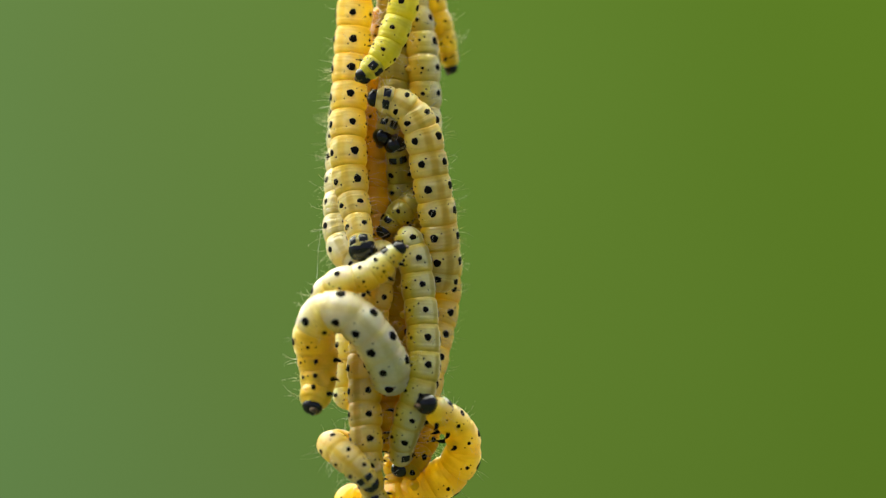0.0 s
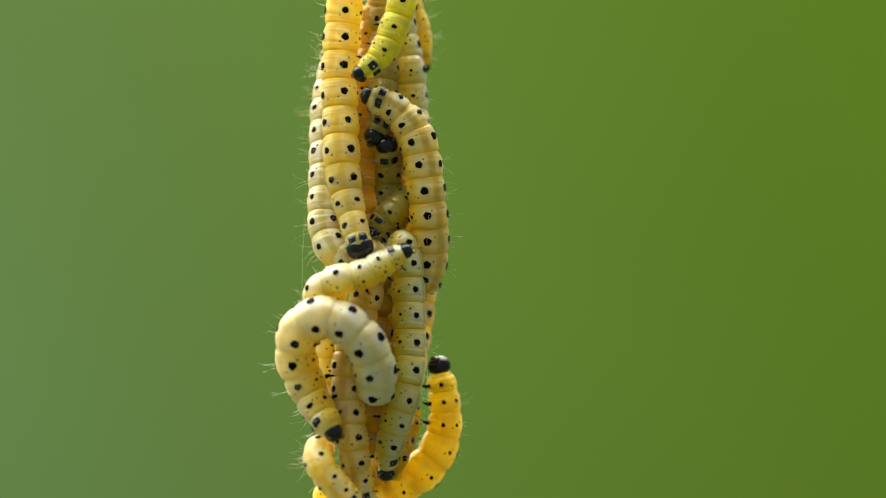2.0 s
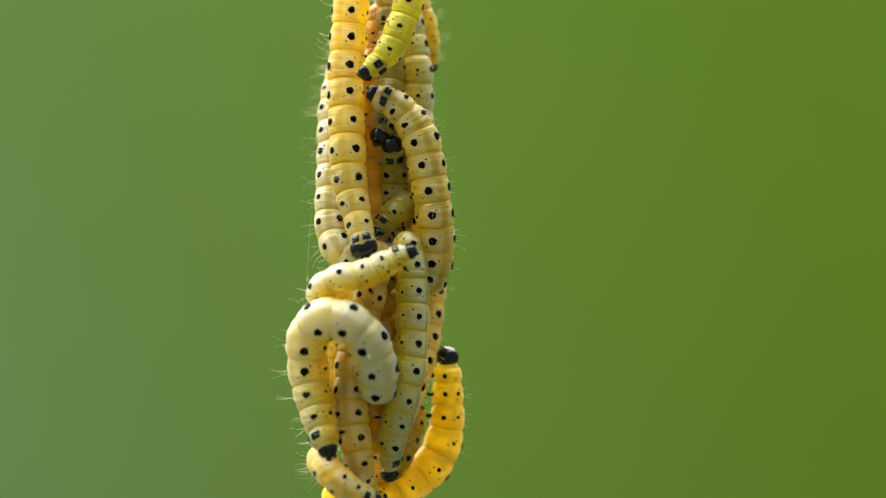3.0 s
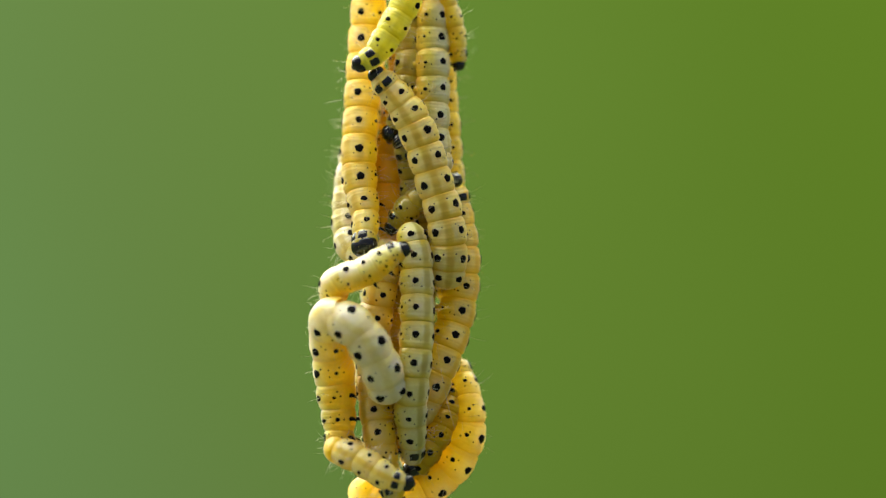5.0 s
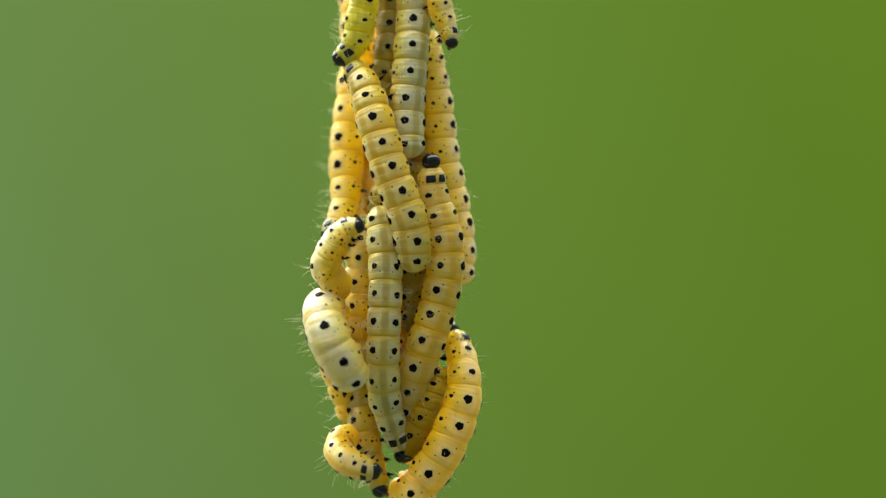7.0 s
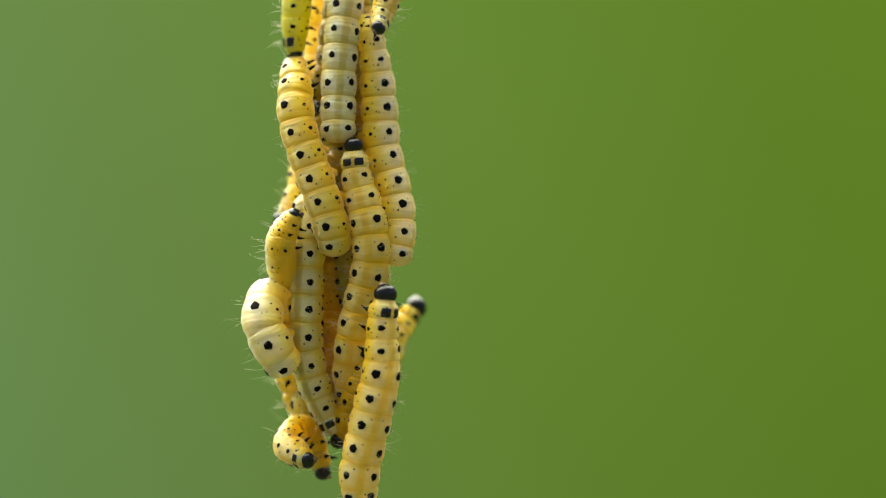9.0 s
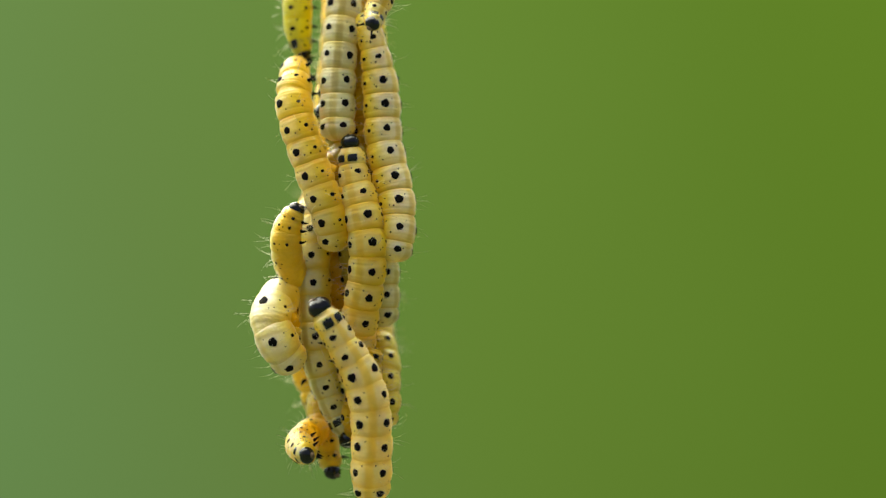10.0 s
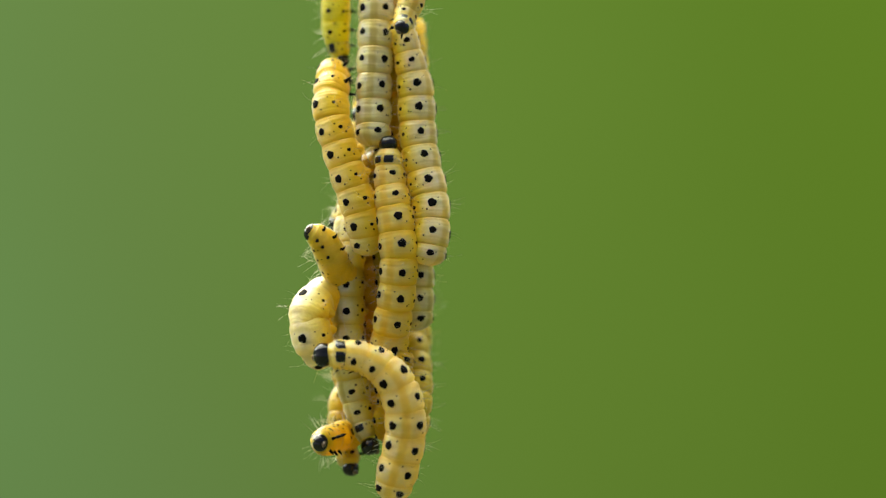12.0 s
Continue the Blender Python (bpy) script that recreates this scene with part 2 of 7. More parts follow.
def disc_mesh(name, seed, arms, bent=0.12):
    """A flat round mark that lies on a curved back, with an uneven rim; its radius is 1 mm."""
    rng = random.Random(seed)
    verts, faces = [(0, 0, 0.17 * MM)], []
    for ring_at, up in ((0.6, 0.155), (0.93, 0.11), (1.0, -0.2)):
        for k in range(arms):
            a = 2 * math.pi * k / arms
            r = ring_at * (1 + 0.06 * math.sin(3 * a + seed) + 0.06 * math.sin(5 * a + 2 * seed) + rng.uniform(-0.045, 0.045))
            x, y = r * math.cos(a), r * math.sin(a)
            verts.append((x * MM, y * MM, (up - bent * y * y) * MM))
    for k in range(arms):
        n = (k + 1) % arms
        faces.append((0, 1 + k, 1 + n))
        for j in range(2):
            faces.append((1 + j * arms + k, 1 + (j + 1) * arms + k, 1 + (j + 1) * arms + n, 1 + j * arms + n))
    me = bpy.data.meshes.new(name)
    me.from_pydata(verts, [], faces)
    me.polygons.foreach_set("use_smooth", [True] * len(me.polygons))
    me.materials.append(SPOT)
    return me


SPOTS = [disc_mesh("spot", k, 26) for k in range(9)]


def leg_mesh(mat, length, thick, hook):
    verts, faces = [], []
    for i, (x, z, r) in enumerate(((0, 0.25, 1.0), (0.02, -0.3, 0.8), (hook * 0.4, -0.7, 0.5), (hook, -1.0, 0.12))):
        for k in range(8):
            a = math.pi * k / 4
            verts.append(((x * length + r * thick * math.cos(a)) * MM, r * thick * math.sin(a) * MM, z * length * MM))
    for i in range(3):
        for k in range(8):
            n = (k + 1) % 8
            faces.append((i * 8 + k, i * 8 + n, i * 8 + 8 + n, i * 8 + 8 + k))
    faces.append(tuple(range(31, 23, -1)))
    me = bpy.data.meshes.new("leg")
    me.from_pydata(verts, [], faces)
    me.polygons.foreach_set("use_smooth", [True] * len(me.polygons))
    me.materials.append(mat)
    return me


CLAW = leg_mesh(SPOT, 0.62, 0.16, -0.35)
PROLEGS = {key: leg_mesh(mat, 0.3, 0.34, 0.05) for key, mat in SKINS.items()}


def head_meshes():
    """Two rounded lobes with a groove, a pale seam between them and brown mouthparts; radius 1 mm, facing -x."""
    verts, faces = [], []
    n, m = 20, 28
    for i in range(n + 1):
        th = math.pi * i / n
        for k in range(m):
            ph = 2 * math.pi * k / m
            x, y, z = -math.cos(th), math.sin(th) * math.sin(ph), math.sin(th) * math.cos(ph)
            groove = 1 - 0.10 * math.exp(-(y / 0.10) ** 2) * max(0, z * 0.8 + 0.25 - x * 0.3)
            verts.append((x * 0.88 * groove * MM, y * 1.04 * groove * MM, z * 0.92 * groove * MM))
    for i in range(n):
        for k in range(m):
            q = (k + 1) % m
            faces.append((i * m + k, i * m + q, i * m + m + q, i * m + m + k))
    capsule = (verts, faces)
    mv, mf = [], []
    for i in range(7):
        th = math.pi * i / 6
        for k in range(10):
            ph = 2 * math.pi * k / 10
            mv.append(((-0.62 - 0.34 * math.cos(th)) * MM, 0.42 * math.sin(th) * math.sin(ph) * MM, (-0.52 + 0.3 * math.sin(th) * math.cos(ph) - 0.12 * math.cos(th)) * MM))
    for i in range(6):
        for k in range(10):
            q = (k + 1) % 10
            mf.append((i * 10 + k, i * 10 + q, i * 10 + 10 + q, i * 10 + 10 + k))
    out = []
    for name, (v, f), mat in (("head", capsule, HEAD), ("mouthparts", (mv, mf), MOUTH)):
        me = bpy.data.meshes.new(name)
        me.from_pydata(v, [], f)
        me.polygons.foreach_set("use_smooth", [True] * len(me.polygons))
        me.materials.append(mat)
        out.append(me)
    return out


HEAD_MESH, MOUTH_MESH = head_meshes()
BUNCH = []


def caterpillar(label, skin, radius, back, pieces, headed=True, hairs=13, head_size=0.58, twist=(0, 0, 0), slide=0.0, taper=0.3, ripe=0.0):
    c = dict(ripe=ripe, label=label, skin=skin, radius=radius, back=back, pieces=pieces, headed=headed, hairs=hairs, head_size=head_size, twist=twist, slide=slide, taper=taper, poses=[])
    BUNCH.append(c)
    return c


def bend(c, t, *nodes, wring=None, roll=None):
    """How the body lies at t: places from head to tail, in millimetres, how far its head end is wrung and the whole is rolled."""
    head, tail, whole = c["twist"]
    c["poses"].append((t, nodes, (head if wring is None else wring, tail, whole if roll is None else roll)))


def girth(f, radius, taper):
    f = np.asarray(f, float)
    a = np.clip(f / taper, 0, 1)
    b = np.clip((f - 0.86) / 0.14, 0, 1)
    return radius * (0.70 + 0.30 * a * a * (3 - 2 * a)) * (1 - 0.22 * b * b)


def build(c, number):
    rng = random.Random(100 + number)
    curves = [(t, curve_of(nodes, c["back"], twist)) for t, nodes, twist in c["poses"]]
    c["ref"] = max(range(len(curves)), key=lambda i: curves[i][1][4])
    ref = curves[c["ref"]][1]
    length, R = ref[4], c["radius"]
    centre = Matrix.Translation(Vector(frames_at(ref, 0.5)[0][0]) * MM)
    root = new("caterpillar")
    tagged(root, c["label"], "caterpillar", "caterpillars in the hanging bunch")
    c["root"], c["centre"], c["moving"] = root, centre, []
    back_to_root = centre.inverted()
    weights = [0.5, 0.82, 0.85] + [1.0] * (c["pieces"] - 4) + [0.8]
    start = 0.55 * c["head_size"] * R / length if c["headed"] else 0.0
    edges = start + (1 - start) * np.concatenate([[0], np.cumsum(weights)]) / sum(weights)
    edges = edges + c["slide"] * (1 - start) / sum(weights)

    def matrices(f):
        out = []
        for t, cv in curves:
            p, w, b = frames_at(cv, f)
            out.append((t, back_to_root @ frame_matrix(p[0], w[0], b[0])))
        return out

    def follow(ob, f):
        rows = matrices(f)
        ob.matrix_basis = rows[c["ref"]][1]
        if len(rows) > 1:
            c["moving"].append((ob, rows))
        return rows[c["ref"]][1]

    def surface(fc, half, u, phi, first, last, ripple):
        """Places on one ring-shaped piece: u along it, phi round it from the back."""
        u, phi = np.broadcast_arrays(np.asarray(u, float), np.asarray(phi, float))
        f = fc + u * half
        p, w, b = frames_at(ref, f.ravel())
        s = np.cross(b, w)
        r = girth(f, R, c["taper"])
        # one full ring, a crisp uneven fold at either end and five shallow creases between
        v = u + 0.035 * np.sin(3 * phi + ripple) + 0.02 * np.sin(7 * phi + 2 * ripple)
        bulge = 1.03 - 0.10 * np.abs(v) ** 2.8 - 0.026 * np.exp(-((np.abs(u) - 1) / 0.10) ** 2)
        for at, deep in ((-0.74, 0.014), (-0.45, 0.020), (0.30, 0.012), (0.56, 0.024), (0.80, 0.016)):
            bulge = bulge - deep * np.exp(-((v - at) / 0.075) ** 2)
        bulge = np.where(np.abs(u) > 1, 0.865 - 0.25 * (np.abs(u) - 1), bulge)
        if last:
            bulge = np.where(u > -0.2, bulge * np.sqrt(np.clip(1 - ((u + 0.2) / 1.2) ** 2, 0.0, 1)), bulge)
        shape = 1 + 0.035 * np.exp(-((np.cos(phi) + 0.35) / 0.22) ** 2) * (1 - u * u * 0.5) - 0.05 * np.clip(-np.cos(phi) - 0.5, 0, 1)
        wrinkle = 0.010 * np.sin(9 * u + ripple + 2.2 * np.sin(2 * phi + ripple)) + 0.008 * np.sin(5 * phi + 2.5 * u + ripple)
        rr = (r * bulge * shape * (1 + wrinkle)).ravel()
        out = (np.cos(phi).ravel()[:, None] * b + np.sin(phi).ravel()[:, None] * s)
        return p + out * rr[:, None], w, out

    mat = SKINS[c["skin"]]
    for k in range(c["pieces"]):
        fc, half = (edges[k] + edges[k + 1]) / 2, (edges[k + 1] - edges[k]) / 2
        first, last = k == 0, k == c["pieces"] - 1
        ripple = rng.uniform(0, 6)
        na = 40
        us = np.concatenate([[-1.6, -1.3], np.linspace(-1.08, 1.0 if last else 1.08, 29), [] if last else [1.3, 1.6]])
        nu = len(us)
        ph = np.linspace(0, 2 * math.pi, na, endpoint=False)
        U, PH = np.meshgrid(us, ph, indexing="ij")
        pts, _, _ = surface(fc, half, U, PH, first, last, ripple)
        seg = new("segment", bpy.data.meshes.new("segment"))
        seg.parent = root
        local = follow(seg, fc)
        inv = np.array((centre @ local).inverted())
        v = (pts * MM) @ inv[:3, :3].T + inv[:3, 3]
        faces = [(i * na + j, i * na + (j + 1) % na, (i + 1) * na + (j + 1) % na, (i + 1) * na + j) for i in range(nu - 1) for j in range(na)]
        seg.data.from_pydata(v.tolist(), [], faces)
        seg.data.polygons.foreach_set("use_smooth", [True] * len(faces))
        seg.data.materials.append(mat)
        # some bodies grow more amber towards the head
        amber = c["ripe"] * min(1.0, max(0.0, (0.58 - fc) / 0.25))
        seg.color = (amber, amber, amber, 1)

        def on_skin(u, phi, scale, mesh, name, stretch=1.0, spin=0.0):
            p, w, o = surface(fc, half, u, phi, first, last, ripple)
            m = Matrix((centre @ local).inverted()) @ frame_matrix(p[0], w[0], o[0])
            ob = new(name, mesh)
            ob.parent = seg
            ob.matrix_basis = m @ Matrix.Rotation(spin, 4, "Z") @ Matrix.Diagonal((scale, scale * stretch, scale, 1))
            return ob

        big = 0.255 * (R / 1.2)
        if first and c["headed"]:
            for sgn in (-1, 1):
                pu, pp = np.meshgrid(np.linspace(-0.57, 0.68, 5), sgn * np.linspace(0.07, 0.88, 7), indexing="ij")
                q, w, o = surface(fc, half, pu, pp, first, last, ripple)
                top = q + o * 0.035
                low = q - o * 0.05
                edge = np.ones((5, 7), bool)
                edge[1:-1, 1:-1] = False
                q = np.where(edge.ravel()[:, None], low + o * 0.03, top)
                v = (q * MM) @ inv[:3, :3].T + inv[:3, 3]
                f = [(i * 7 + j, i * 7 + j + 1, i * 7 + j + 8, i * 7 + j + 7) for i in range(4) for j in range(6)]
                mesh_object("neck_plate", v.tolist(), f if sgn < 0 else [x[::-1] for x in f], HEAD, seg)
        elif not last:
            small = k < 3
            for sgn in (-1, 1):
                on_skin(rng.uniform(-0.12, 0.02), sgn * radians(41 + rng.uniform(-3, 3)), big * (0.72 if small else 1.0) * rng.uniform(0.88, 1.1), rng.choice(SPOTS), "spot", 1.35 if small else rng.uniform(0.95, 1.1), rng.uniform(-0.3, 0.3))
                on_skin(rng.uniform(-0.1, 0.1), sgn * radians(101 + rng.uniform(-4, 4)), big * 0.46 * rng.uniform(0.8, 1.2), rng.choice(SPOTS), "spot", 1.2)
        else:
            for sgn in (-1, 1):
                on_skin(-0.3, sgn * radians(38), big * 0.8, rng.choice(SPOTS), "spot", 1.3)
        # small dark dots, too many to count
        marks = [(0.42, 62), (0.30, 78), (-0.45, 22), (0.05, 120), (-0.3, 86), (0.45, 108)]
        dv, df = [], []
        for sgn in (-1, 1):
            for du, dp in marks:
                if rng.random() < 0.2:
                    continue
                u0, p0, r0 = du + rng.uniform(-0.08, 0.08), sgn * radians(dp + rng.uniform(-6, 6)), rng.uniform(0.045, 0.085)
                q, w, o = surface(fc, half, u0, p0, first, last, ripple)
                s = np.cross(o[0], w[0])
                base = len(dv)
                dv.append(q[0] + o[0] * 0.025)
                for j in range(7):
                    a = 2 * math.pi * j / 7
                    dv.append(q[0] + o[0] * -0.01 + r0 * (math.cos(a) * w[0] + math.sin(a) * s))
                df += [(base, base + 1 + j, base + 1 + (j + 1) % 7) for j in range(7)]
        if dv:
            v = (np.array(dv) * MM) @ inv[:3, :3].T + inv[:3, 3]
            tagged(mesh_object("speckling", v.tolist(), df, SPOT, seg), kind="stuff")
        # fine pale bristles
        hv2, hf2 = [], []
        for _ in range(c["hairs"]):
            u0, p0 = rng.uniform(-0.5, 0.5), rng.choice((-1, 1)) * radians(rng.choice((30, 45, 62, 80, 98, 112)) + rng.uniform(-6, 6))
            q, w, o = surface(fc, half, u0, p0, first, last, ripple)
            w, o = w[0], o[0]
            s = np.cross(o, w)
            reach = rng.uniform(0.45, 1.3)
            lean = rng.uniform(-0.55, 0.55) * w + rng.uniform(-0.3, 0.3) * s
            base = len(hv2)
            for i, (h, r0) in enumerate(((-0.02, 0.009), (0.4, 0.008), (0.75, 0.006), (1.0, 0.003))):
                at = q[0] + reach * (o * h + lean * h * h)
                for j in range(3):
                    a = 2 * math.pi * j / 3
                    hv2.append(at + r0 * (math.cos(a) * w + math.sin(a) * s))
            hf2 += [(base + i * 3 + j, base + i * 3 + (j + 1) % 3, base + i * 3 + 3 + (j + 1) % 3, base + i * 3 + 3 + j) for i in range(3) for j in range(3)]
        if hv2:
            v = (np.array(hv2) * MM) @ inv[:3, :3].T + inv[:3, 3]
            tagged(mesh_object("fuzz", v.tolist(), hf2, HAIR, seg), kind="stuff")
        # true legs on the chest, stumpy ones further back
        if k < 3 and c["headed"]:
            for sgn in (-1, 1):
                leg = on_skin(0.0, math.pi + sgn * 0.55, 0.9 * R / 1.2, CLAW, "leg")
                leg.matrix_basis = leg.matrix_basis @ Matrix.Rotation(math.pi, 4, "X")
        elif 5 <= k <= 8 and not last:
            for sgn in (-1, 1):
                leg = on_skin(0.0, math.pi + sgn * 0.5, R / 1.2, PROLEGS[c["skin"]], "proleg")
                leg.matrix_basis = leg.matrix_basis @ Matrix.Rotation(math.pi, 4, "X")
    if c["headed"]:
        hr = c["head_size"] * R
        head = new("head", HEAD_MESH)
        head.parent = root
        follow(head, 0.0)
        grow = Matrix.Diagonal((hr, hr, hr, 1))
        mouth = new("mouthparts", MOUTH_MESH)
        mouth.parent = head
        # the head's own size sits in its mesh copy
        me = HEAD_MESH.copy()
        me.transform(grow)
        head.data = me
        mouth.matrix_basis = grow


# ---- the caterpillars: looks, then how each lies, head first ----
worm_a = caterpillar("long yellow black-spotted caterpillar hanging head down in the bunch", "gold", 1.22, (-0.6, -0.85, 0), 12, head_size=0.74, twist=(20, -20, 12), slide=-0.31)
bend(worm_a, 0, (-1.66, -5.26, -0.44), (-2.26, -4.34, 1.65), (-2.84, -3.74, 3.84), (-3.15, -3.47, 6.16), (-3.31, -3.01, 8.56), (-3.36, -2.6, 11.07), (-3.3, -2.27, 13.63), (-3.19, -2.14, 16.18), (-3.16, -2.31, 18.65), (-3.12, -2.15, 21.04))
bend(worm_a, 0.5, (-1.65, -5.24, -0.47), (-2.26, -4.32, 1.61), (-2.84, -3.72, 3.79), (-3.16, -3.45, 6.11), (-3.34, -3, 8.52), (-3.41, -2.59, 11.03), (-3.37, -2.27, 13.6), (-3.27, -2.15, 16.15), (-3.24, -2.32, 18.63), (-3.2, -2.16, 21.02))
bend(worm_a, 1, (-1.65, -5.24, -0.42), (-2.27, -4.32, 1.66), (-2.86, -3.72, 3.84), (-3.18, -3.45, 6.15), (-3.37, -2.99, 8.53), (-3.47, -2.58, 10.99), (-3.43, -2.26, 13.53), (-3.31, -2.14, 16.07), (-3.26, -2.32, 18.56), (-3.21, -2.16, 20.97))
bend(worm_a, 1.5, (-1.56, -5.23, -0.39), (-2.2, -4.3, 1.69), (-2.81, -3.7, 3.85), (-3.14, -3.44, 6.14), (-3.34, -2.99, 8.51), (-3.5, -2.59, 10.99), (-3.49, -2.27, 13.54), (-3.4, -2.16, 16.09), (-3.36, -2.33, 18.57), (-3.31, -2.17, 20.97))
bend(worm_a, 2, (-1.48, -5.22, -0.33), (-2.14, -4.3, 1.74), (-2.77, -3.7, 3.89), (-3.12, -3.44, 6.17), (-3.34, -2.99, 8.52), (-3.54, -2.6, 10.98), (-3.57, -2.28, 13.53), (-3.49, -2.16, 16.07), (-3.44, -2.34, 18.55), (-3.37, -2.18, 20.96))
bend(worm_a, 2.5, (-1.45, -5.22, -0.32), (-2.11, -4.3, 1.76), (-2.75, -3.71, 3.94), (-3.12, -3.45, 6.25), (-3.36, -3, 8.61), (-3.56, -2.61, 11.07), (-3.58, -2.29, 13.58), (-3.53, -2.17, 16.09), (-3.49, -2.34, 18.54), (-3.43, -2.19, 20.94))
bend(worm_a, 3, (-1.44, -5.21, -0.35), (-2.09, -4.29, 1.73), (-2.72, -3.71, 3.9), (-3.08, -3.45, 6.22), (-3.32, -3, 8.6), (-3.52, -2.61, 11.07), (-3.55, -2.29, 13.59), (-3.48, -2.17, 16.11), (-3.43, -2.34, 18.56), (-3.37, -2.19, 20.95))
bend(worm_a, 5, (-1.36, -5.14, -0.39), (-1.94, -4.19, 1.71), (-2.69, -3.75, 3.87), (-3.01, -3.47, 6.18), (-3.21, -2.98, 8.56), (-3.35, -2.57, 11.08), (-3.36, -2.27, 13.67), (-3.3, -2.13, 16.18), (-3.33, -2.3, 18.55), (-3.32, -2.17, 20.86))
bend(worm_a, 5.5, (-1.31, -5.12, -0.38), (-1.89, -4.17, 1.72), (-2.65, -3.73, 3.89), (-2.98, -3.44, 6.2), (-3.16, -2.94, 8.59), (-3.29, -2.51, 11.11), (-3.3, -2.18, 13.69), (-3.24, -2.04, 16.19), (-3.29, -2.23, 18.56), (-3.29, -2.13, 20.86))
bend(worm_a, 6, (-1.38, -5.2, -0.38), (-1.9, -4.17, 1.69), (-2.63, -3.72, 3.86), (-2.93, -3.38, 6.18), (-3.12, -2.86, 8.59), (-3.24, -2.41, 11.16), (-3.29, -2.12, 13.81), (-3.29, -2.04, 16.35), (-3.34, -2.25, 18.69), (-3.33, -2.13, 20.95))
bend(worm_a, 6.5, (-1.47, -5.28, -0.35), (-1.94, -4.17, 1.69), (-2.62, -3.7, 3.86), (-2.91, -3.3, 6.15), (-3.1, -2.78, 8.51), (-3.24, -2.34, 11.04), (-3.3, -2.12, 13.7), (-3.34, -2.1, 16.26), (-3.39, -2.31, 18.64), (-3.35, -2.16, 20.94))
bend(worm_a, 8.5, (-1.52, -5.36, -0.41), (-2, -4.26, 1.69), (-2.7, -3.82, 3.96), (-3.02, -3.48, 6.34), (-3.25, -3.01, 8.71), (-3.37, -2.55, 11.09), (-3.37, -2.21, 13.49), (-3.36, -2.11, 15.91), (-3.39, -2.29, 18.33), (-3.35, -2.15, 20.75))
bend(worm_a, 9, (-1.52, -5.36, -0.41), (-2, -4.26, 1.69), (-2.7, -3.82, 3.96), (-3.02, -3.48, 6.34), (-3.25, -3.01, 8.71), (-3.37, -2.55, 11.09), (-3.37, -2.21, 13.49), (-3.36, -2.11, 15.91), (-3.39, -2.29, 18.33), (-3.35, -2.15, 20.75))
bend(worm_a, 9.5, (-1.52, -5.36, -0.41), (-2, -4.26, 1.69), (-2.7, -3.82, 3.96), (-3.02, -3.48, 6.34), (-3.25, -3.01, 8.71), (-3.37, -2.55, 11.09), (-3.37, -2.21, 13.49), (-3.36, -2.11, 15.91), (-3.39, -2.29, 18.33), (-3.35, -2.15, 20.75))
bend(worm_a, 10, (-1.52, -5.36, -0.41), (-2, -4.26, 1.69), (-2.7, -3.82, 3.96), (-3.02, -3.48, 6.34), (-3.25, -3.01, 8.71), (-3.37, -2.55, 11.09), (-3.37, -2.21, 13.49), (-3.36, -2.11, 15.91), (-3.39, -2.29, 18.33), (-3.35, -2.15, 20.75))
bend(worm_a, 10.5, (-1.52, -5.36, -0.41), (-2, -4.26, 1.69), (-2.7, -3.82, 3.96), (-3.02, -3.48, 6.34), (-3.25, -3.01, 8.71), (-3.37, -2.55, 11.09), (-3.37, -2.21, 13.49), (-3.36, -2.11, 15.91), (-3.39, -2.29, 18.33), (-3.35, -2.15, 20.75))
bend(worm_a, 11, (-1.52, -5.36, -0.41), (-2, -4.26, 1.69), (-2.7, -3.82, 3.96), (-3.02, -3.48, 6.34), (-3.25, -3.01, 8.71), (-3.37, -2.55, 11.09), (-3.37, -2.21, 13.49), (-3.36, -2.11, 15.91), (-3.39, -2.29, 18.33), (-3.35, -2.15, 20.75))
bend(worm_a, 11.5, (-1.52, -5.36, -0.41), (-2, -4.26, 1.69), (-2.7, -3.82, 3.96), (-3.02, -3.48, 6.34), (-3.25, -3.01, 8.71), (-3.37, -2.55, 11.09), (-3.37, -2.21, 13.49), (-3.36, -2.11, 15.91), (-3.39, -2.29, 18.33), (-3.35, -2.15, 20.75))
bend(worm_a, 12, (-1.52, -5.36, -0.41), (-2, -4.26, 1.69), (-2.7, -3.82, 3.96), (-3.02, -3.48, 6.34), (-3.25, -3.01, 8.71), (-3.37, -2.55, 11.09), (-3.37, -2.21, 13.49), (-3.36, -2.11, 15.91), (-3.39, -2.29, 18.33), (-3.35, -2.15, 20.75))

worm_b = caterpillar("tan black-spotted caterpillar with a dark back stripe, bent over", "tan", 1.26, (0.7, -0.7, 0), 10, head_size=0.46, twist=(20, 0, 10), slide=0.06)
bend(worm_b, 0, (-1.28, -4.15, 9.87), (0.16, -3.86, 9.62), (1.32, -3.57, 8.76), (1.96, -3.23, 7.32), (2.28, -2.92, 5.57), (2.59, -2.6, 3.69), (2.89, -2.3, 1.89), (3.02, -1.93, 0.23), (3.06, -1.52, -1.34), (2.87, -1.35, -2.88))
bend(worm_b, 0.5, (-1.3, -4.03, 9.87), (0.16, -3.77, 9.56), (1.34, -3.5, 8.65), (2.01, -3.18, 7.2), (2.36, -2.89, 5.45), (2.69, -2.59, 3.59), (2.97, -2.3, 1.8), (3.08, -1.92, 0.15), (3.08, -1.52, -1.41), (2.87, -1.37, -2.93))
bend(worm_b, 1, (-1.39, -3.77, 9.95), (0.11, -3.56, 9.56), (1.34, -3.35, 8.59), (2.06, -3.09, 7.12), (2.45, -2.85, 5.38), (2.78, -2.61, 3.54), (3.05, -2.33, 1.78), (3.17, -1.94, 0.16), (3.12, -1.55, -1.39), (2.87, -1.44, -2.91))
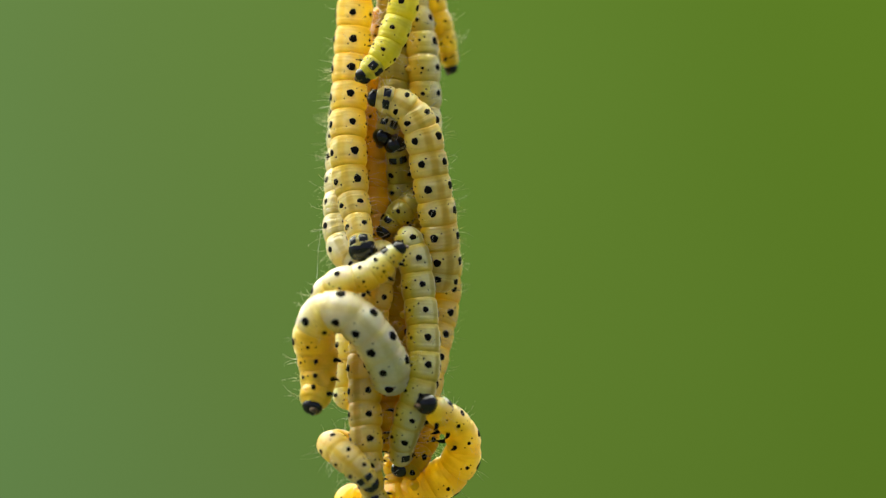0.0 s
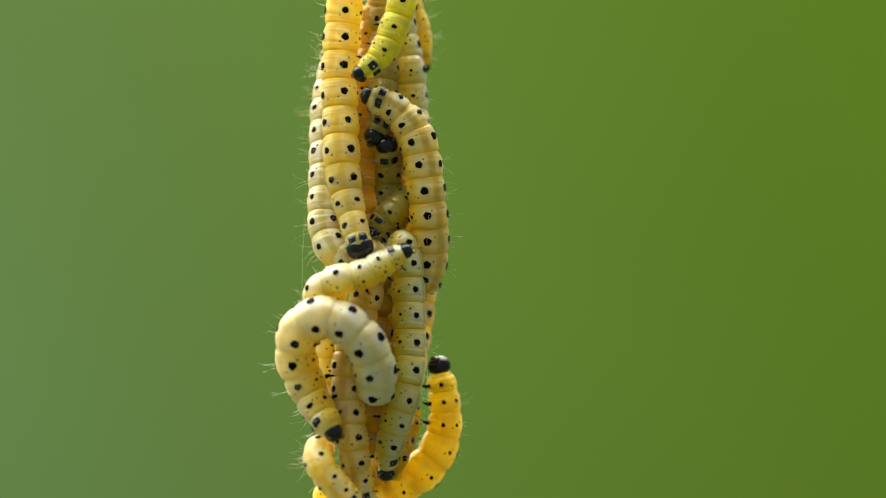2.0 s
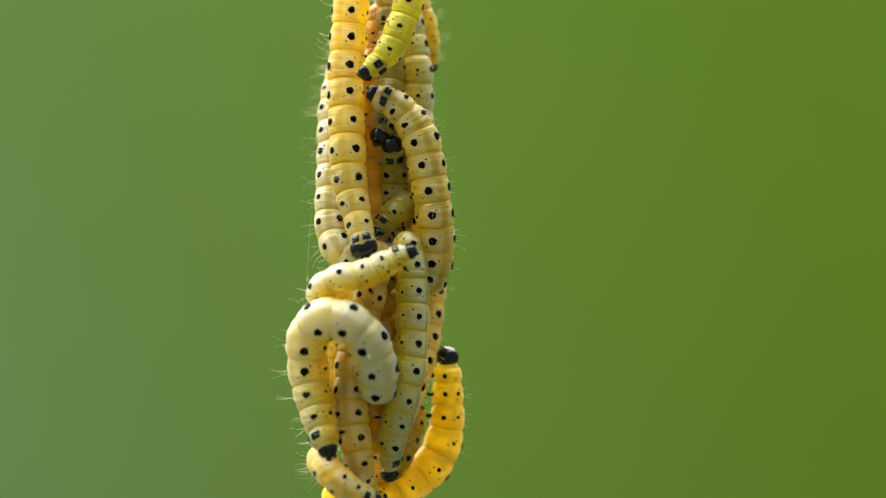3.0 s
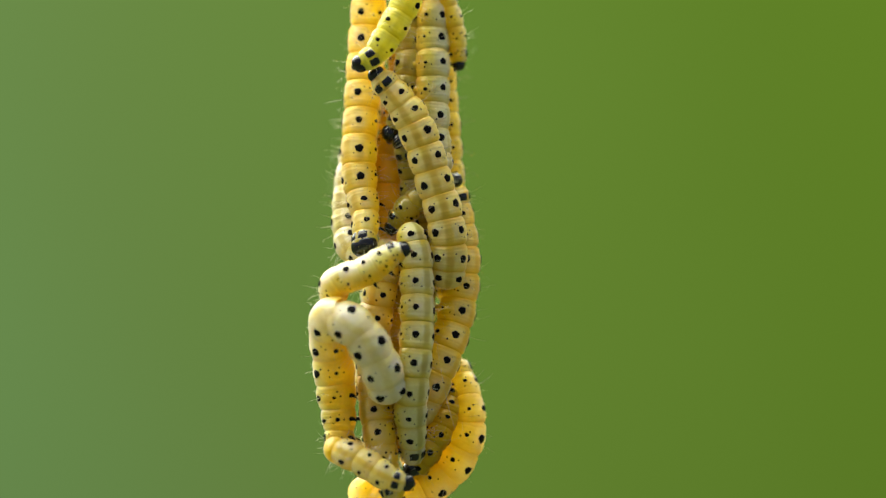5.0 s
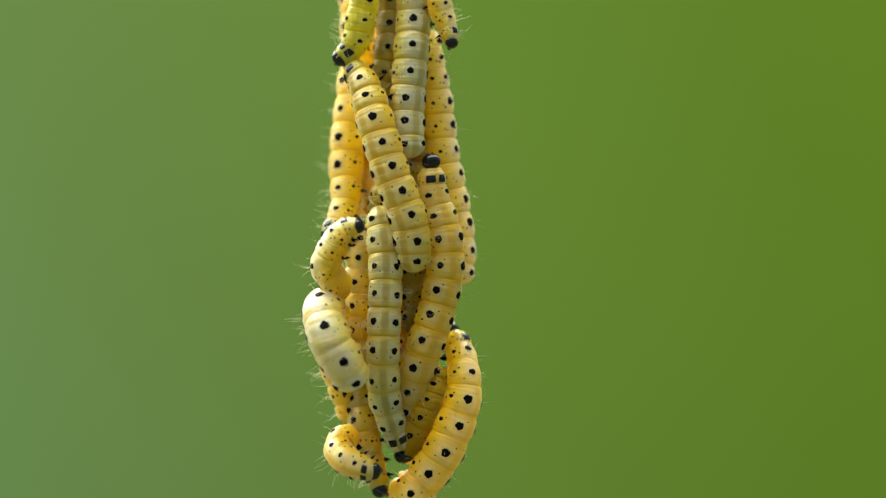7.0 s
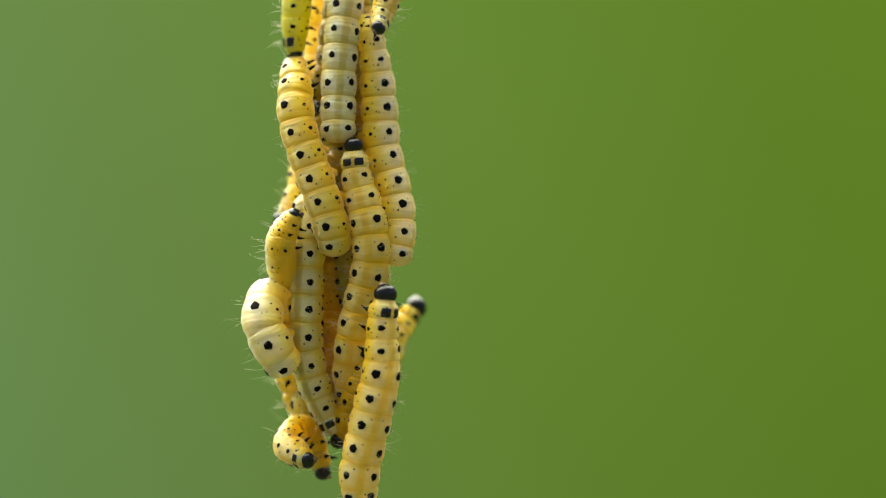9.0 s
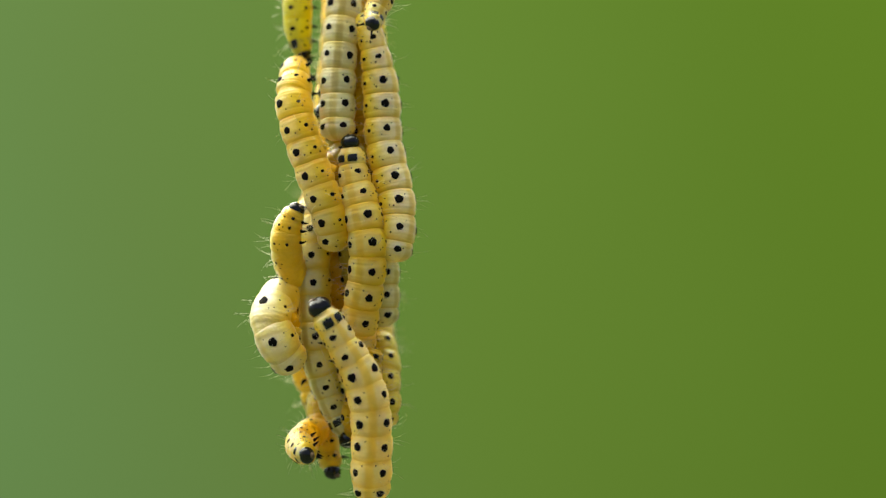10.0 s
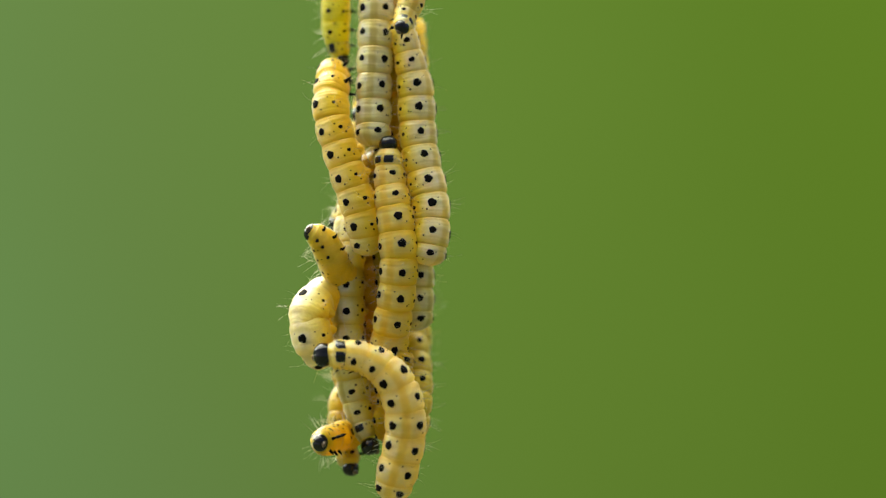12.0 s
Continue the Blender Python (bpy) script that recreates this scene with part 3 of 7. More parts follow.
bend(worm_b, 1.5, (-1.46, -3.45, 10), (0.1, -3.32, 9.49), (1.37, -3.17, 8.47), (2.13, -2.99, 6.99), (2.5, -2.83, 5.28), (2.8, -2.65, 3.5), (3.03, -2.39, 1.79), (3.14, -1.98, 0.19), (3.05, -1.6, -1.36), (2.79, -1.53, -2.87))
bend(worm_b, 2, (-1.55, -3.19, 10.06), (0.04, -3.13, 9.46), (1.33, -3.04, 8.38), (2.11, -2.93, 6.9), (2.49, -2.82, 5.21), (2.8, -2.68, 3.48), (3.04, -2.43, 1.8), (3.15, -2.01, 0.21), (3.03, -1.64, -1.35), (2.74, -1.6, -2.87))
bend(worm_b, 2.5, (-1.64, -3.09, 10.11), (-0.07, -3.05, 9.49), (1.19, -2.99, 8.39), (1.98, -2.9, 6.91), (2.39, -2.82, 5.21), (2.73, -2.7, 3.45), (3, -2.45, 1.76), (3.13, -2.02, 0.19), (3, -1.66, -1.35), (2.71, -1.64, -2.86))
bend(worm_b, 3, (-1.53, -3.29, 10.21), (-0.04, -3.19, 9.54), (1.18, -3.07, 8.43), (1.95, -2.93, 6.96), (2.38, -2.81, 5.29), (2.77, -2.66, 3.56), (3.06, -2.4, 1.87), (3.2, -1.98, 0.27), (3.05, -1.63, -1.3), (2.75, -1.59, -2.83))
bend(worm_b, 5, (-0.71, -5.18, 11.14), (0.18, -4.5, 10.01), (0.99, -3.88, 8.72), (1.62, -3.34, 7.22), (2.1, -2.89, 5.53), (2.51, -2.45, 3.72), (2.95, -2.02, 1.92), (3.14, -1.72, 0.15), (3, -1.42, -1.5), (2.75, -1.18, -3.02))
bend(worm_b, 5.5, (-0.2, -5.09, 11.45), (0.58, -4.25, 10.08), (1.13, -3.61, 8.57), (1.78, -3.39, 7), (2.35, -3.14, 5.38), (2.8, -2.84, 3.71), (3.14, -2.39, 2.02), (3.27, -1.93, 0.33), (3.16, -1.57, -1.38), (2.79, -1.51, -3.08))
bend(worm_b, 6, (-0.29, -4.67, 11.42), (0.59, -4.04, 10.14), (1.19, -3.62, 8.65), (1.8, -3.45, 7.09), (2.31, -3.22, 5.46), (2.71, -2.92, 3.76), (3.04, -2.45, 2.06), (3.2, -1.96, 0.36), (3.09, -1.64, -1.35), (2.8, -1.53, -3.06))
bend(worm_b, 6.5, (-0.43, -4.34, 11.28), (0.56, -3.92, 10.09), (1.23, -3.7, 8.65), (1.85, -3.52, 7.14), (2.33, -3.27, 5.53), (2.67, -2.97, 3.82), (2.98, -2.48, 2.1), (3.15, -1.96, 0.39), (3.03, -1.7, -1.33), (2.82, -1.53, -3.03))
bend(worm_b, 8.5, (-1.24, -3.72, 9.74), (0.29, -3.78, 9.65), (1.37, -3.68, 8.49), (2.04, -3.72, 7.17), (2.47, -3.55, 5.64), (2.72, -3.11, 3.95), (2.97, -2.54, 2.15), (3.16, -1.98, 0.33), (3.18, -1.56, -1.42), (2.98, -1.24, -3.08))
bend(worm_b, 9, (-0.56, -3.93, 9.96), (0.91, -3.82, 9.62), (1.95, -3.67, 8.49), (2.6, -3.68, 7.26), (2.93, -3.52, 5.78), (3.07, -3.09, 4.1), (3.2, -2.52, 2.3), (3.27, -1.95, 0.47), (3.19, -1.54, -1.3), (2.93, -1.31, -2.98))
bend(worm_b, 9.5, (0.13, -4.08, 10.18), (1.55, -3.8, 9.59), (2.55, -3.57, 8.49), (3.17, -3.48, 7.35), (3.42, -3.28, 5.94), (3.45, -2.88, 4.27), (3.46, -2.36, 2.45), (3.39, -1.81, 0.6), (3.2, -1.4, -1.19), (2.89, -1.25, -2.9))
bend(worm_b, 10, (0.47, -4, 9.94), (1.94, -3.63, 9.63), (2.95, -3.32, 8.56), (3.55, -3.23, 7.45), (3.73, -3.02, 6.05), (3.68, -2.62, 4.38), (3.59, -2.14, 2.55), (3.43, -1.64, 0.68), (3.16, -1.28, -1.12), (2.82, -1.18, -2.84))
bend(worm_b, 10.5, (0.48, -3.93, 9.8), (1.93, -3.59, 9.67), (2.94, -3.26, 8.61), (3.54, -3.14, 7.52), (3.73, -2.93, 6.13), (3.68, -2.55, 4.46), (3.59, -2.1, 2.6), (3.44, -1.63, 0.7), (3.17, -1.31, -1.14), (2.84, -1.23, -2.88))
bend(worm_b, 11, (0.5, -3.8, 9.44), (1.91, -3.59, 9.67), (2.92, -3.26, 8.6), (3.53, -3.15, 7.45), (3.74, -2.96, 6), (3.69, -2.59, 4.29), (3.59, -2.15, 2.41), (3.43, -1.68, 0.5), (3.14, -1.34, -1.31), (2.81, -1.26, -3.02))
bend(worm_b, 11.5, (0.5, -3.64, 9.13), (1.88, -3.55, 9.73), (2.88, -3.2, 8.66), (3.49, -3.06, 7.52), (3.69, -2.85, 6.08), (3.64, -2.48, 4.36), (3.53, -2.04, 2.48), (3.37, -1.58, 0.57), (3.09, -1.26, -1.23), (2.76, -1.2, -2.94))
bend(worm_b, 12, (0.51, -3.59, 8.97), (1.89, -3.56, 9.73), (2.89, -3.2, 8.64), (3.51, -3.08, 7.47), (3.72, -2.88, 6.01), (3.66, -2.5, 4.3), (3.54, -2.05, 2.44), (3.38, -1.59, 0.55), (3.11, -1.29, -1.24), (2.79, -1.27, -2.95))

worm_c = caterpillar("pale greenish black-spotted caterpillar hanging head down in the bunch", "pale", 1.13, (0.8, -0.5, 0), 10, head_size=0.6, twist=(0, 0, 10), slide=0.25)
bend(worm_c, 0, (0.61, -2.04, -14.88), (0.88, -3.11, -13.24), (1.43, -3.56, -11.46), (2.01, -3.74, -9.88), (2.31, -3.72, -8.35), (2.28, -3.6, -6.66), (2.11, -3.48, -4.86), (1.83, -3.32, -3), (1.54, -3.35, -1.08), (0.93, -3.41, 0.82))
bend(worm_c, 0.5, (0.71, -2.02, -14.96), (0.92, -3.1, -13.33), (1.41, -3.56, -11.55), (1.94, -3.76, -9.9), (2.22, -3.74, -8.31), (2.2, -3.62, -6.62), (2.03, -3.5, -4.85), (1.76, -3.33, -3), (1.48, -3.37, -1.09), (0.9, -3.42, 0.8))
bend(worm_c, 1, (0.79, -2, -15.03), (0.94, -3.08, -13.41), (1.4, -3.56, -11.59), (1.89, -3.77, -9.87), (2.15, -3.76, -8.21), (2.12, -3.64, -6.53), (1.97, -3.51, -4.79), (1.75, -3.34, -2.98), (1.5, -3.37, -1.09), (0.96, -3.41, 0.77))
bend(worm_c, 1.5, (0.96, -1.97, -15.05), (1.05, -3.06, -13.45), (1.48, -3.54, -11.65), (1.92, -3.76, -9.92), (2.14, -3.76, -8.26), (2.11, -3.64, -6.55), (1.99, -3.51, -4.78), (1.82, -3.33, -2.96), (1.59, -3.36, -1.1), (1.07, -3.39, 0.73))
bend(worm_c, 2, (1.02, -1.95, -15.09), (1.05, -3.03, -13.54), (1.46, -3.53, -11.77), (1.87, -3.75, -10.04), (2.12, -3.76, -8.36), (2.1, -3.63, -6.64), (2, -3.51, -4.86), (1.85, -3.32, -3.02), (1.63, -3.35, -1.16), (1.13, -3.38, 0.66))
bend(worm_c, 2.5, (0.96, -1.94, -15.14), (0.95, -3.02, -13.61), (1.34, -3.52, -11.86), (1.74, -3.74, -10.15), (2, -3.75, -8.47), (2.01, -3.62, -6.74), (1.94, -3.5, -4.95), (1.81, -3.31, -3.12), (1.59, -3.34, -1.25), (1.12, -3.37, 0.59))
bend(worm_c, 3, (1.01, -1.94, -15.18), (0.99, -2.99, -13.63), (1.31, -3.5, -11.87), (1.68, -3.74, -10.13), (1.96, -3.76, -8.43), (2.01, -3.63, -6.71), (1.96, -3.5, -4.94), (1.85, -3.31, -3.13), (1.64, -3.33, -1.28), (1.16, -3.36, 0.56))
bend(worm_c, 5, (0.88, -1.98, -15.17), (1.33, -2.84, -13.36), (1.52, -3.44, -11.5), (1.79, -3.78, -9.68), (2, -3.82, -7.93), (2.02, -3.7, -6.26), (1.92, -3.55, -4.56), (1.75, -3.35, -2.78), (1.55, -3.34, -0.96), (1.09, -3.37, 0.82))
bend(worm_c, 5.5, (0.93, -1.96, -15.25), (1.42, -2.81, -13.46), (1.57, -3.43, -11.58), (1.8, -3.8, -9.69), (1.99, -3.84, -7.83), (2.02, -3.73, -6.04), (1.93, -3.58, -4.29), (1.74, -3.39, -2.52), (1.53, -3.37, -0.72), (1.08, -3.39, 0.99))
bend(worm_c, 6, (0.98, -1.91, -15.36), (1.43, -2.75, -13.54), (1.61, -3.37, -11.66), (1.89, -3.7, -9.76), (2.11, -3.72, -7.9), (2.12, -3.61, -6.1), (2.02, -3.47, -4.33), (1.81, -3.31, -2.53), (1.59, -3.29, -0.71), (1.11, -3.35, 1.01))
bend(worm_c, 6.5, (0.95, -1.94, -15.41), (1.33, -2.79, -13.55), (1.54, -3.39, -11.68), (1.87, -3.68, -9.8), (2.13, -3.67, -7.94), (2.16, -3.54, -6.13), (2.07, -3.37, -4.35), (1.87, -3.22, -2.54), (1.63, -3.2, -0.73), (1.14, -3.29, 0.99))
bend(worm_c, 8.5, (0.97, -1.96, -15.4), (1.18, -2.78, -13.52), (1.47, -3.53, -11.73), (1.83, -3.9, -9.88), (2.07, -3.91, -8), (2.09, -3.74, -6.13), (1.99, -3.52, -4.3), (1.8, -3.34, -2.5), (1.51, -3.19, -0.8), (1.08, -3.1, 0.85))
bend(worm_c, 9, (1, -2.05, -15.5), (1.18, -2.83, -13.65), (1.47, -3.49, -11.85), (1.83, -3.84, -10.01), (2.07, -3.86, -8.14), (2.1, -3.72, -6.28), (1.99, -3.58, -4.44), (1.82, -3.47, -2.62), (1.55, -3.44, -0.86), (1.12, -3.4, 0.85))
bend(worm_c, 9.5, (1, -2.09, -15.63), (1.14, -2.77, -13.83), (1.43, -3.29, -12.05), (1.79, -3.58, -10.29), (2.02, -3.57, -8.51), (2.05, -3.46, -6.7), (1.95, -3.38, -4.86), (1.79, -3.36, -2.99), (1.56, -3.51, -1.11), (1.14, -3.6, 0.75))
bend(worm_c, 10, (1.02, -2.11, -15.59), (1.12, -2.73, -13.79), (1.38, -3.2, -12.02), (1.73, -3.46, -10.3), (1.96, -3.48, -8.61), (2, -3.45, -6.96), (1.91, -3.42, -5.24), (1.76, -3.4, -3.38), (1.52, -3.5, -1.4), (1.11, -3.57, 0.58))
bend(worm_c, 10.5, (1.05, -2.2, -15.87), (1.08, -2.71, -14.22), (1.28, -3.08, -12.61), (1.62, -3.34, -11.01), (1.85, -3.41, -9.41), (1.92, -3.46, -7.78), (1.87, -3.51, -6.01), (1.74, -3.5, -4.07), (1.49, -3.53, -1.92), (1.07, -3.54, 0.27))
bend(worm_c, 11, (1.09, -2.35, -16.26), (1.07, -2.86, -14.74), (1.27, -3.2, -13.09), (1.58, -3.36, -11.33), (1.75, -3.21, -9.29), (1.73, -2.94, -6.94), (1.65, -2.82, -4.85), (1.51, -2.79, -2.95), (1.29, -2.93, -1.1), (0.94, -3.14, 0.72))
bend(worm_c, 11.5, (1.25, -2.62, -15.82), (1.29, -3.24, -13.99), (1.49, -3.53, -12.15), (1.76, -3.59, -10.31), (1.87, -3.36, -8.5), (1.81, -3.09, -6.74), (1.66, -2.89, -5), (1.47, -2.74, -3.23), (1.21, -2.79, -1.36), (0.87, -2.99, 0.54))
bend(worm_c, 12, (1.33, -2.78, -15.81), (1.33, -3.32, -14.03), (1.52, -3.6, -12.2), (1.82, -3.72, -10.37), (1.99, -3.59, -8.52), (2.01, -3.46, -6.66), (1.93, -3.41, -4.8), (1.79, -3.33, -2.94), (1.47, -3.25, -1.11), (1.02, -3.25, 0.7))

worm_d = caterpillar("whitish black-spotted caterpillar arched out of the bunch", "white", 1.4, (0.3, -0.6, 0.75), 10, head_size=0.48, ripe=1.0, twist=(-50, -15, 50), slide=0.05)
bend(worm_d, 0, (-4.56, -6.35, -10.97), (-4.45, -5.53, -9.49), (-4.54, -5.29, -7.83), (-4.66, -5.86, -6.23), (-3.89, -6.66, -4.92), (-2.43, -6.89, -4.73), (-1.2, -6.48, -5.6), (-0.31, -5.74, -6.85), (0.25, -4.84, -8.26), (0.23, -3.91, -9.8), wring=-105, roll=50)
bend(worm_d, 0.5, (-6.41, -6.09, -11.6), (-6.11, -5.31, -10.05), (-5.75, -5, -8.38), (-5.63, -5.43, -6.66), (-5.02, -6.21, -5.28), (-3.37, -6.66, -4.99), (-1.72, -6.4, -5.83), (-0.44, -5.71, -7.04), (0.26, -4.79, -8.47), (0.29, -3.8, -9.98), wring=-75, roll=50)
bend(worm_d, 0.6, (-6.55, -6.07, -11.63), (-6.23, -5.3, -10.08), (-5.83, -4.97, -8.4), (-5.69, -5.4, -6.68), (-5.08, -6.18, -5.28), (-3.42, -6.65, -4.96), (-1.76, -6.4, -5.79), (-0.46, -5.71, -6.99), (0.25, -4.79, -8.43), (0.28, -3.8, -9.95), wring=-68, roll=50)
bend(worm_d, 1, (-7.49, -5.89, -11.71), (-7.19, -5.06, -10.13), (-6.69, -4.8, -8.43), (-6.05, -5.2, -6.83), (-5.26, -5.95, -5.49), (-3.58, -6.49, -5.07), (-1.81, -6.32, -5.79), (-0.56, -5.66, -7.07), (0.14, -4.81, -8.57), (0.29, -3.82, -10.11), wring=-42, roll=50)
bend(worm_d, 1.5, (-5.55, -5.55, -11.99), (-5.64, -4.71, -10.32), (-5.77, -4.51, -8.46), (-5.73, -5.03, -6.66), (-5.13, -5.82, -5.16), (-3.55, -6.39, -4.81), (-1.89, -6.27, -5.68), (-0.63, -5.7, -7.07), (0.05, -4.93, -8.7), (0.21, -3.94, -10.33), wring=-28, roll=50)
bend(worm_d, 2, (-2.59, -5.47, -12.68), (-3.67, -4.76, -11.16), (-4.63, -4.39, -9.45), (-5.36, -4.67, -7.64), (-5.13, -5.48, -5.95), (-3.6, -6.2, -5.08), (-1.77, -6.3, -5.73), (-0.5, -5.84, -7.14), (0.04, -5.03, -8.82), (-0.12, -4.03, -10.47), wring=-18, roll=50)
bend(worm_d, 2.5, (-3.04, -5.53, -13.62), (-3.59, -4.97, -11.78), (-4.26, -4.53, -9.95), (-4.86, -4.58, -8.07), (-4.83, -5.28, -6.25), (-3.54, -6.17, -5.19), (-1.72, -6.37, -5.69), (-0.51, -5.88, -7.08), (0, -5.08, -8.78), (-0, -4.09, -10.48), wring=-10, roll=50)
bend(worm_d, 3, (-3.02, -5.65, -13.9), (-3.68, -5.12, -12.07), (-4.26, -4.76, -10.18), (-4.7, -4.83, -8.23), (-4.76, -5.56, -6.4), (-3.55, -6.43, -5.23), (-1.72, -6.5, -5.66), (-0.52, -5.88, -7.01), (-0.04, -5.04, -8.71), (-0.1, -4.05, -10.44), wring=-13, roll=50)
bend(worm_d, 3.2, (-3, -5.68, -13.96), (-3.7, -5.16, -12.14), (-4.26, -4.82, -10.23), (-4.66, -4.9, -8.27), (-4.73, -5.63, -6.44), (-3.53, -6.49, -5.24), (-1.7, -6.54, -5.65), (-0.49, -5.88, -6.99), (-0.01, -5.03, -8.69), (-0.08, -4.04, -10.42), wring=-14, roll=50)
bend(worm_d, 5, (-2.75, -5.53, -14.21), (-2.83, -5.43, -12.27), (-2.97, -5.62, -10.35), (-3.06, -5.93, -8.43), (-2.93, -6.64, -6.64), (-2.14, -7.72, -5.37), (-0.39, -7.63, -5.96), (0.41, -6.68, -7.43), (0.72, -5.7, -9.07), (0.65, -4.7, -10.73), wring=-25, roll=50)
bend(worm_d, 5.5, (-2.7, -4.95, -14.84), (-2.36, -4.51, -12.87), (-2.44, -4.7, -10.83), (-2.69, -5.15, -8.84), (-2.9, -6.01, -6.99), (-2.13, -7.31, -5.68), (-0.32, -8.02, -5.6), (0.79, -7.46, -7.18), (1.05, -6.45, -8.94), (0.84, -5.3, -10.63), wring=-25, roll=50)
bend(worm_d, 6, (-2.12, -4.66, -13.82), (-2.09, -4.61, -11.92), (-2.2, -4.92, -9.99), (-2.42, -5.44, -8.1), (-2.45, -6.23, -6.32), (-1.28, -7.22, -5.44), (0.4, -7.95, -5.74), (1.47, -7.63, -7.3), (1.66, -6.69, -9), (1.34, -5.57, -10.58), wring=-25, roll=41)
bend(worm_d, 6.5, (-1.54, -4.36, -12.8), (-1.83, -4.71, -10.97), (-1.95, -5.15, -9.15), (-2.14, -5.72, -7.37), (-2, -6.44, -5.65), (-0.44, -7.14, -5.21), (1.12, -7.87, -5.88), (2.14, -7.8, -7.42), (2.27, -6.94, -9.07), (1.85, -5.85, -10.54), wring=-25, roll=32)
bend(worm_d, 8.5, (-1.83, -4.51, -15.1), (-1.68, -4.7, -13.14), (-1.52, -5.04, -11.21), (-1.29, -5.36, -9.28), (-0.67, -5.7, -7.44), (0.66, -6.03, -6.06), (2.48, -6.48, -5.82), (3.61, -6.71, -7.35), (3.66, -5.95, -9.13), (2.92, -5.06, -10.72), wring=-25, roll=4)
bend(worm_d, 9, (-1.85, -4.67, -14.99), (-1.64, -4.87, -13.04), (-1.4, -5.2, -11.1), (-1.1, -5.53, -9.18), (-0.48, -5.87, -7.34), (0.84, -6.11, -5.93), (2.7, -6.28, -5.82), (3.92, -6.43, -7.29), (3.92, -5.74, -9.1), (3.06, -4.94, -10.66), wring=-25, roll=4)
bend(worm_d, 9.5, (-1.87, -4.83, -14.88), (-1.59, -5.03, -12.93), (-1.29, -5.36, -11), (-0.92, -5.7, -9.08), (-0.28, -6.05, -7.24), (1.03, -6.19, -5.81), (2.92, -6.07, -5.82), (4.23, -6.16, -7.24), (4.19, -5.53, -9.06), (3.19, -4.83, -10.61), wring=-25, roll=4)
bend(worm_d, 10, (-1.89, -4.9, -14.83), (-1.58, -5.05, -12.89), (-1.24, -5.33, -10.96), (-0.84, -5.6, -9.04), (-0.17, -5.88, -7.21), (1.17, -5.88, -5.81), (3.04, -5.59, -5.87), (4.42, -5.69, -7.22), (4.36, -5.16, -9.06), (3.27, -4.55, -10.58), wring=-25, roll=4)
bend(worm_d, 10.5, (-1.83, -4.89, -14.79), (-1.54, -5.03, -12.85), (-1.22, -5.28, -10.93), (-0.83, -5.53, -9.02), (-0.17, -5.79, -7.19), (1.16, -5.78, -5.79), (3.03, -5.49, -5.84), (4.43, -5.6, -7.15), (4.37, -5.13, -8.98), (3.24, -4.57, -10.47), wring=-25, roll=4)
bend(worm_d, 11, (-1.7, -4.86, -14.72), (-1.46, -4.98, -12.78), (-1.18, -5.16, -10.86), (-0.81, -5.37, -8.96), (-0.17, -5.59, -7.14), (1.14, -5.54, -5.74), (3, -5.27, -5.77), (4.45, -5.42, -6.98), (4.39, -5.07, -8.82), (3.16, -4.6, -10.22), wring=-25, roll=4)
bend(worm_d, 11.5, (-1.58, -4.82, -14.64), (-1.38, -4.92, -12.71), (-1.14, -5.04, -10.8), (-0.79, -5.22, -8.9), (-0.16, -5.39, -7.08), (1.12, -5.31, -5.68), (2.97, -5.05, -5.69), (4.48, -5.24, -6.82), (4.42, -5.02, -8.65), (3.09, -4.63, -9.97), wring=-25, roll=4)
bend(worm_d, 12, (-1.52, -4.81, -14.6), (-1.34, -4.9, -12.68), (-1.12, -4.99, -10.77), (-0.78, -5.15, -8.88), (-0.16, -5.3, -7.06), (1.12, -5.2, -5.66), (2.95, -4.94, -5.66), (4.49, -5.16, -6.75), (4.43, -4.99, -8.58), (3.06, -4.65, -9.86), wring=-25, roll=4)

worm_e = caterpillar("pale cream caterpillar curled behind the yellow one", "ash", 1.14, (-0.5, -0.85, 0), 11, headed=False, twist=(0, 0, -24), slide=0)
bend(worm_e, 0, (-3.98, 0.03, 13.33), (-4.05, -0.09, 11.56), (-4.06, -0.38, 9.83), (-4.03, -0.81, 8.08), (-3.97, -1.36, 6.33), (-3.91, -1.91, 4.54), (-3.84, -2.44, 2.73), (-3.7, -2.94, 0.92), (-3.04, -3.64, -0.57), (-1.51, -3.84, -1.33))
bend(worm_e, 0.5, (-4.02, 0.02, 13.34), (-4.1, -0.1, 11.56), (-4.11, -0.39, 9.83), (-4.09, -0.82, 8.08), (-4.04, -1.38, 6.34), (-4, -1.93, 4.56), (-3.95, -2.46, 2.74), (-3.82, -2.96, 0.94), (-3.16, -3.65, -0.56), (-1.62, -3.84, -1.31))
bend(worm_e, 1, (-4.06, 0.02, 13.34), (-4.16, -0.1, 11.56), (-4.19, -0.4, 9.82), (-4.17, -0.85, 8.07), (-4.13, -1.41, 6.33), (-4.09, -1.96, 4.56), (-4.04, -2.48, 2.75), (-3.9, -2.97, 0.95), (-3.24, -3.66, -0.54), (-1.69, -3.85, -1.28))
bend(worm_e, 1.5, (-4.1, 0.01, 13.37), (-4.23, -0.1, 11.58), (-4.28, -0.41, 9.84), (-4.25, -0.87, 8.1), (-4.2, -1.44, 6.39), (-4.17, -1.99, 4.63), (-4.12, -2.52, 2.82), (-3.97, -3, 1.02), (-3.3, -3.66, -0.49), (-1.73, -3.85, -1.22))
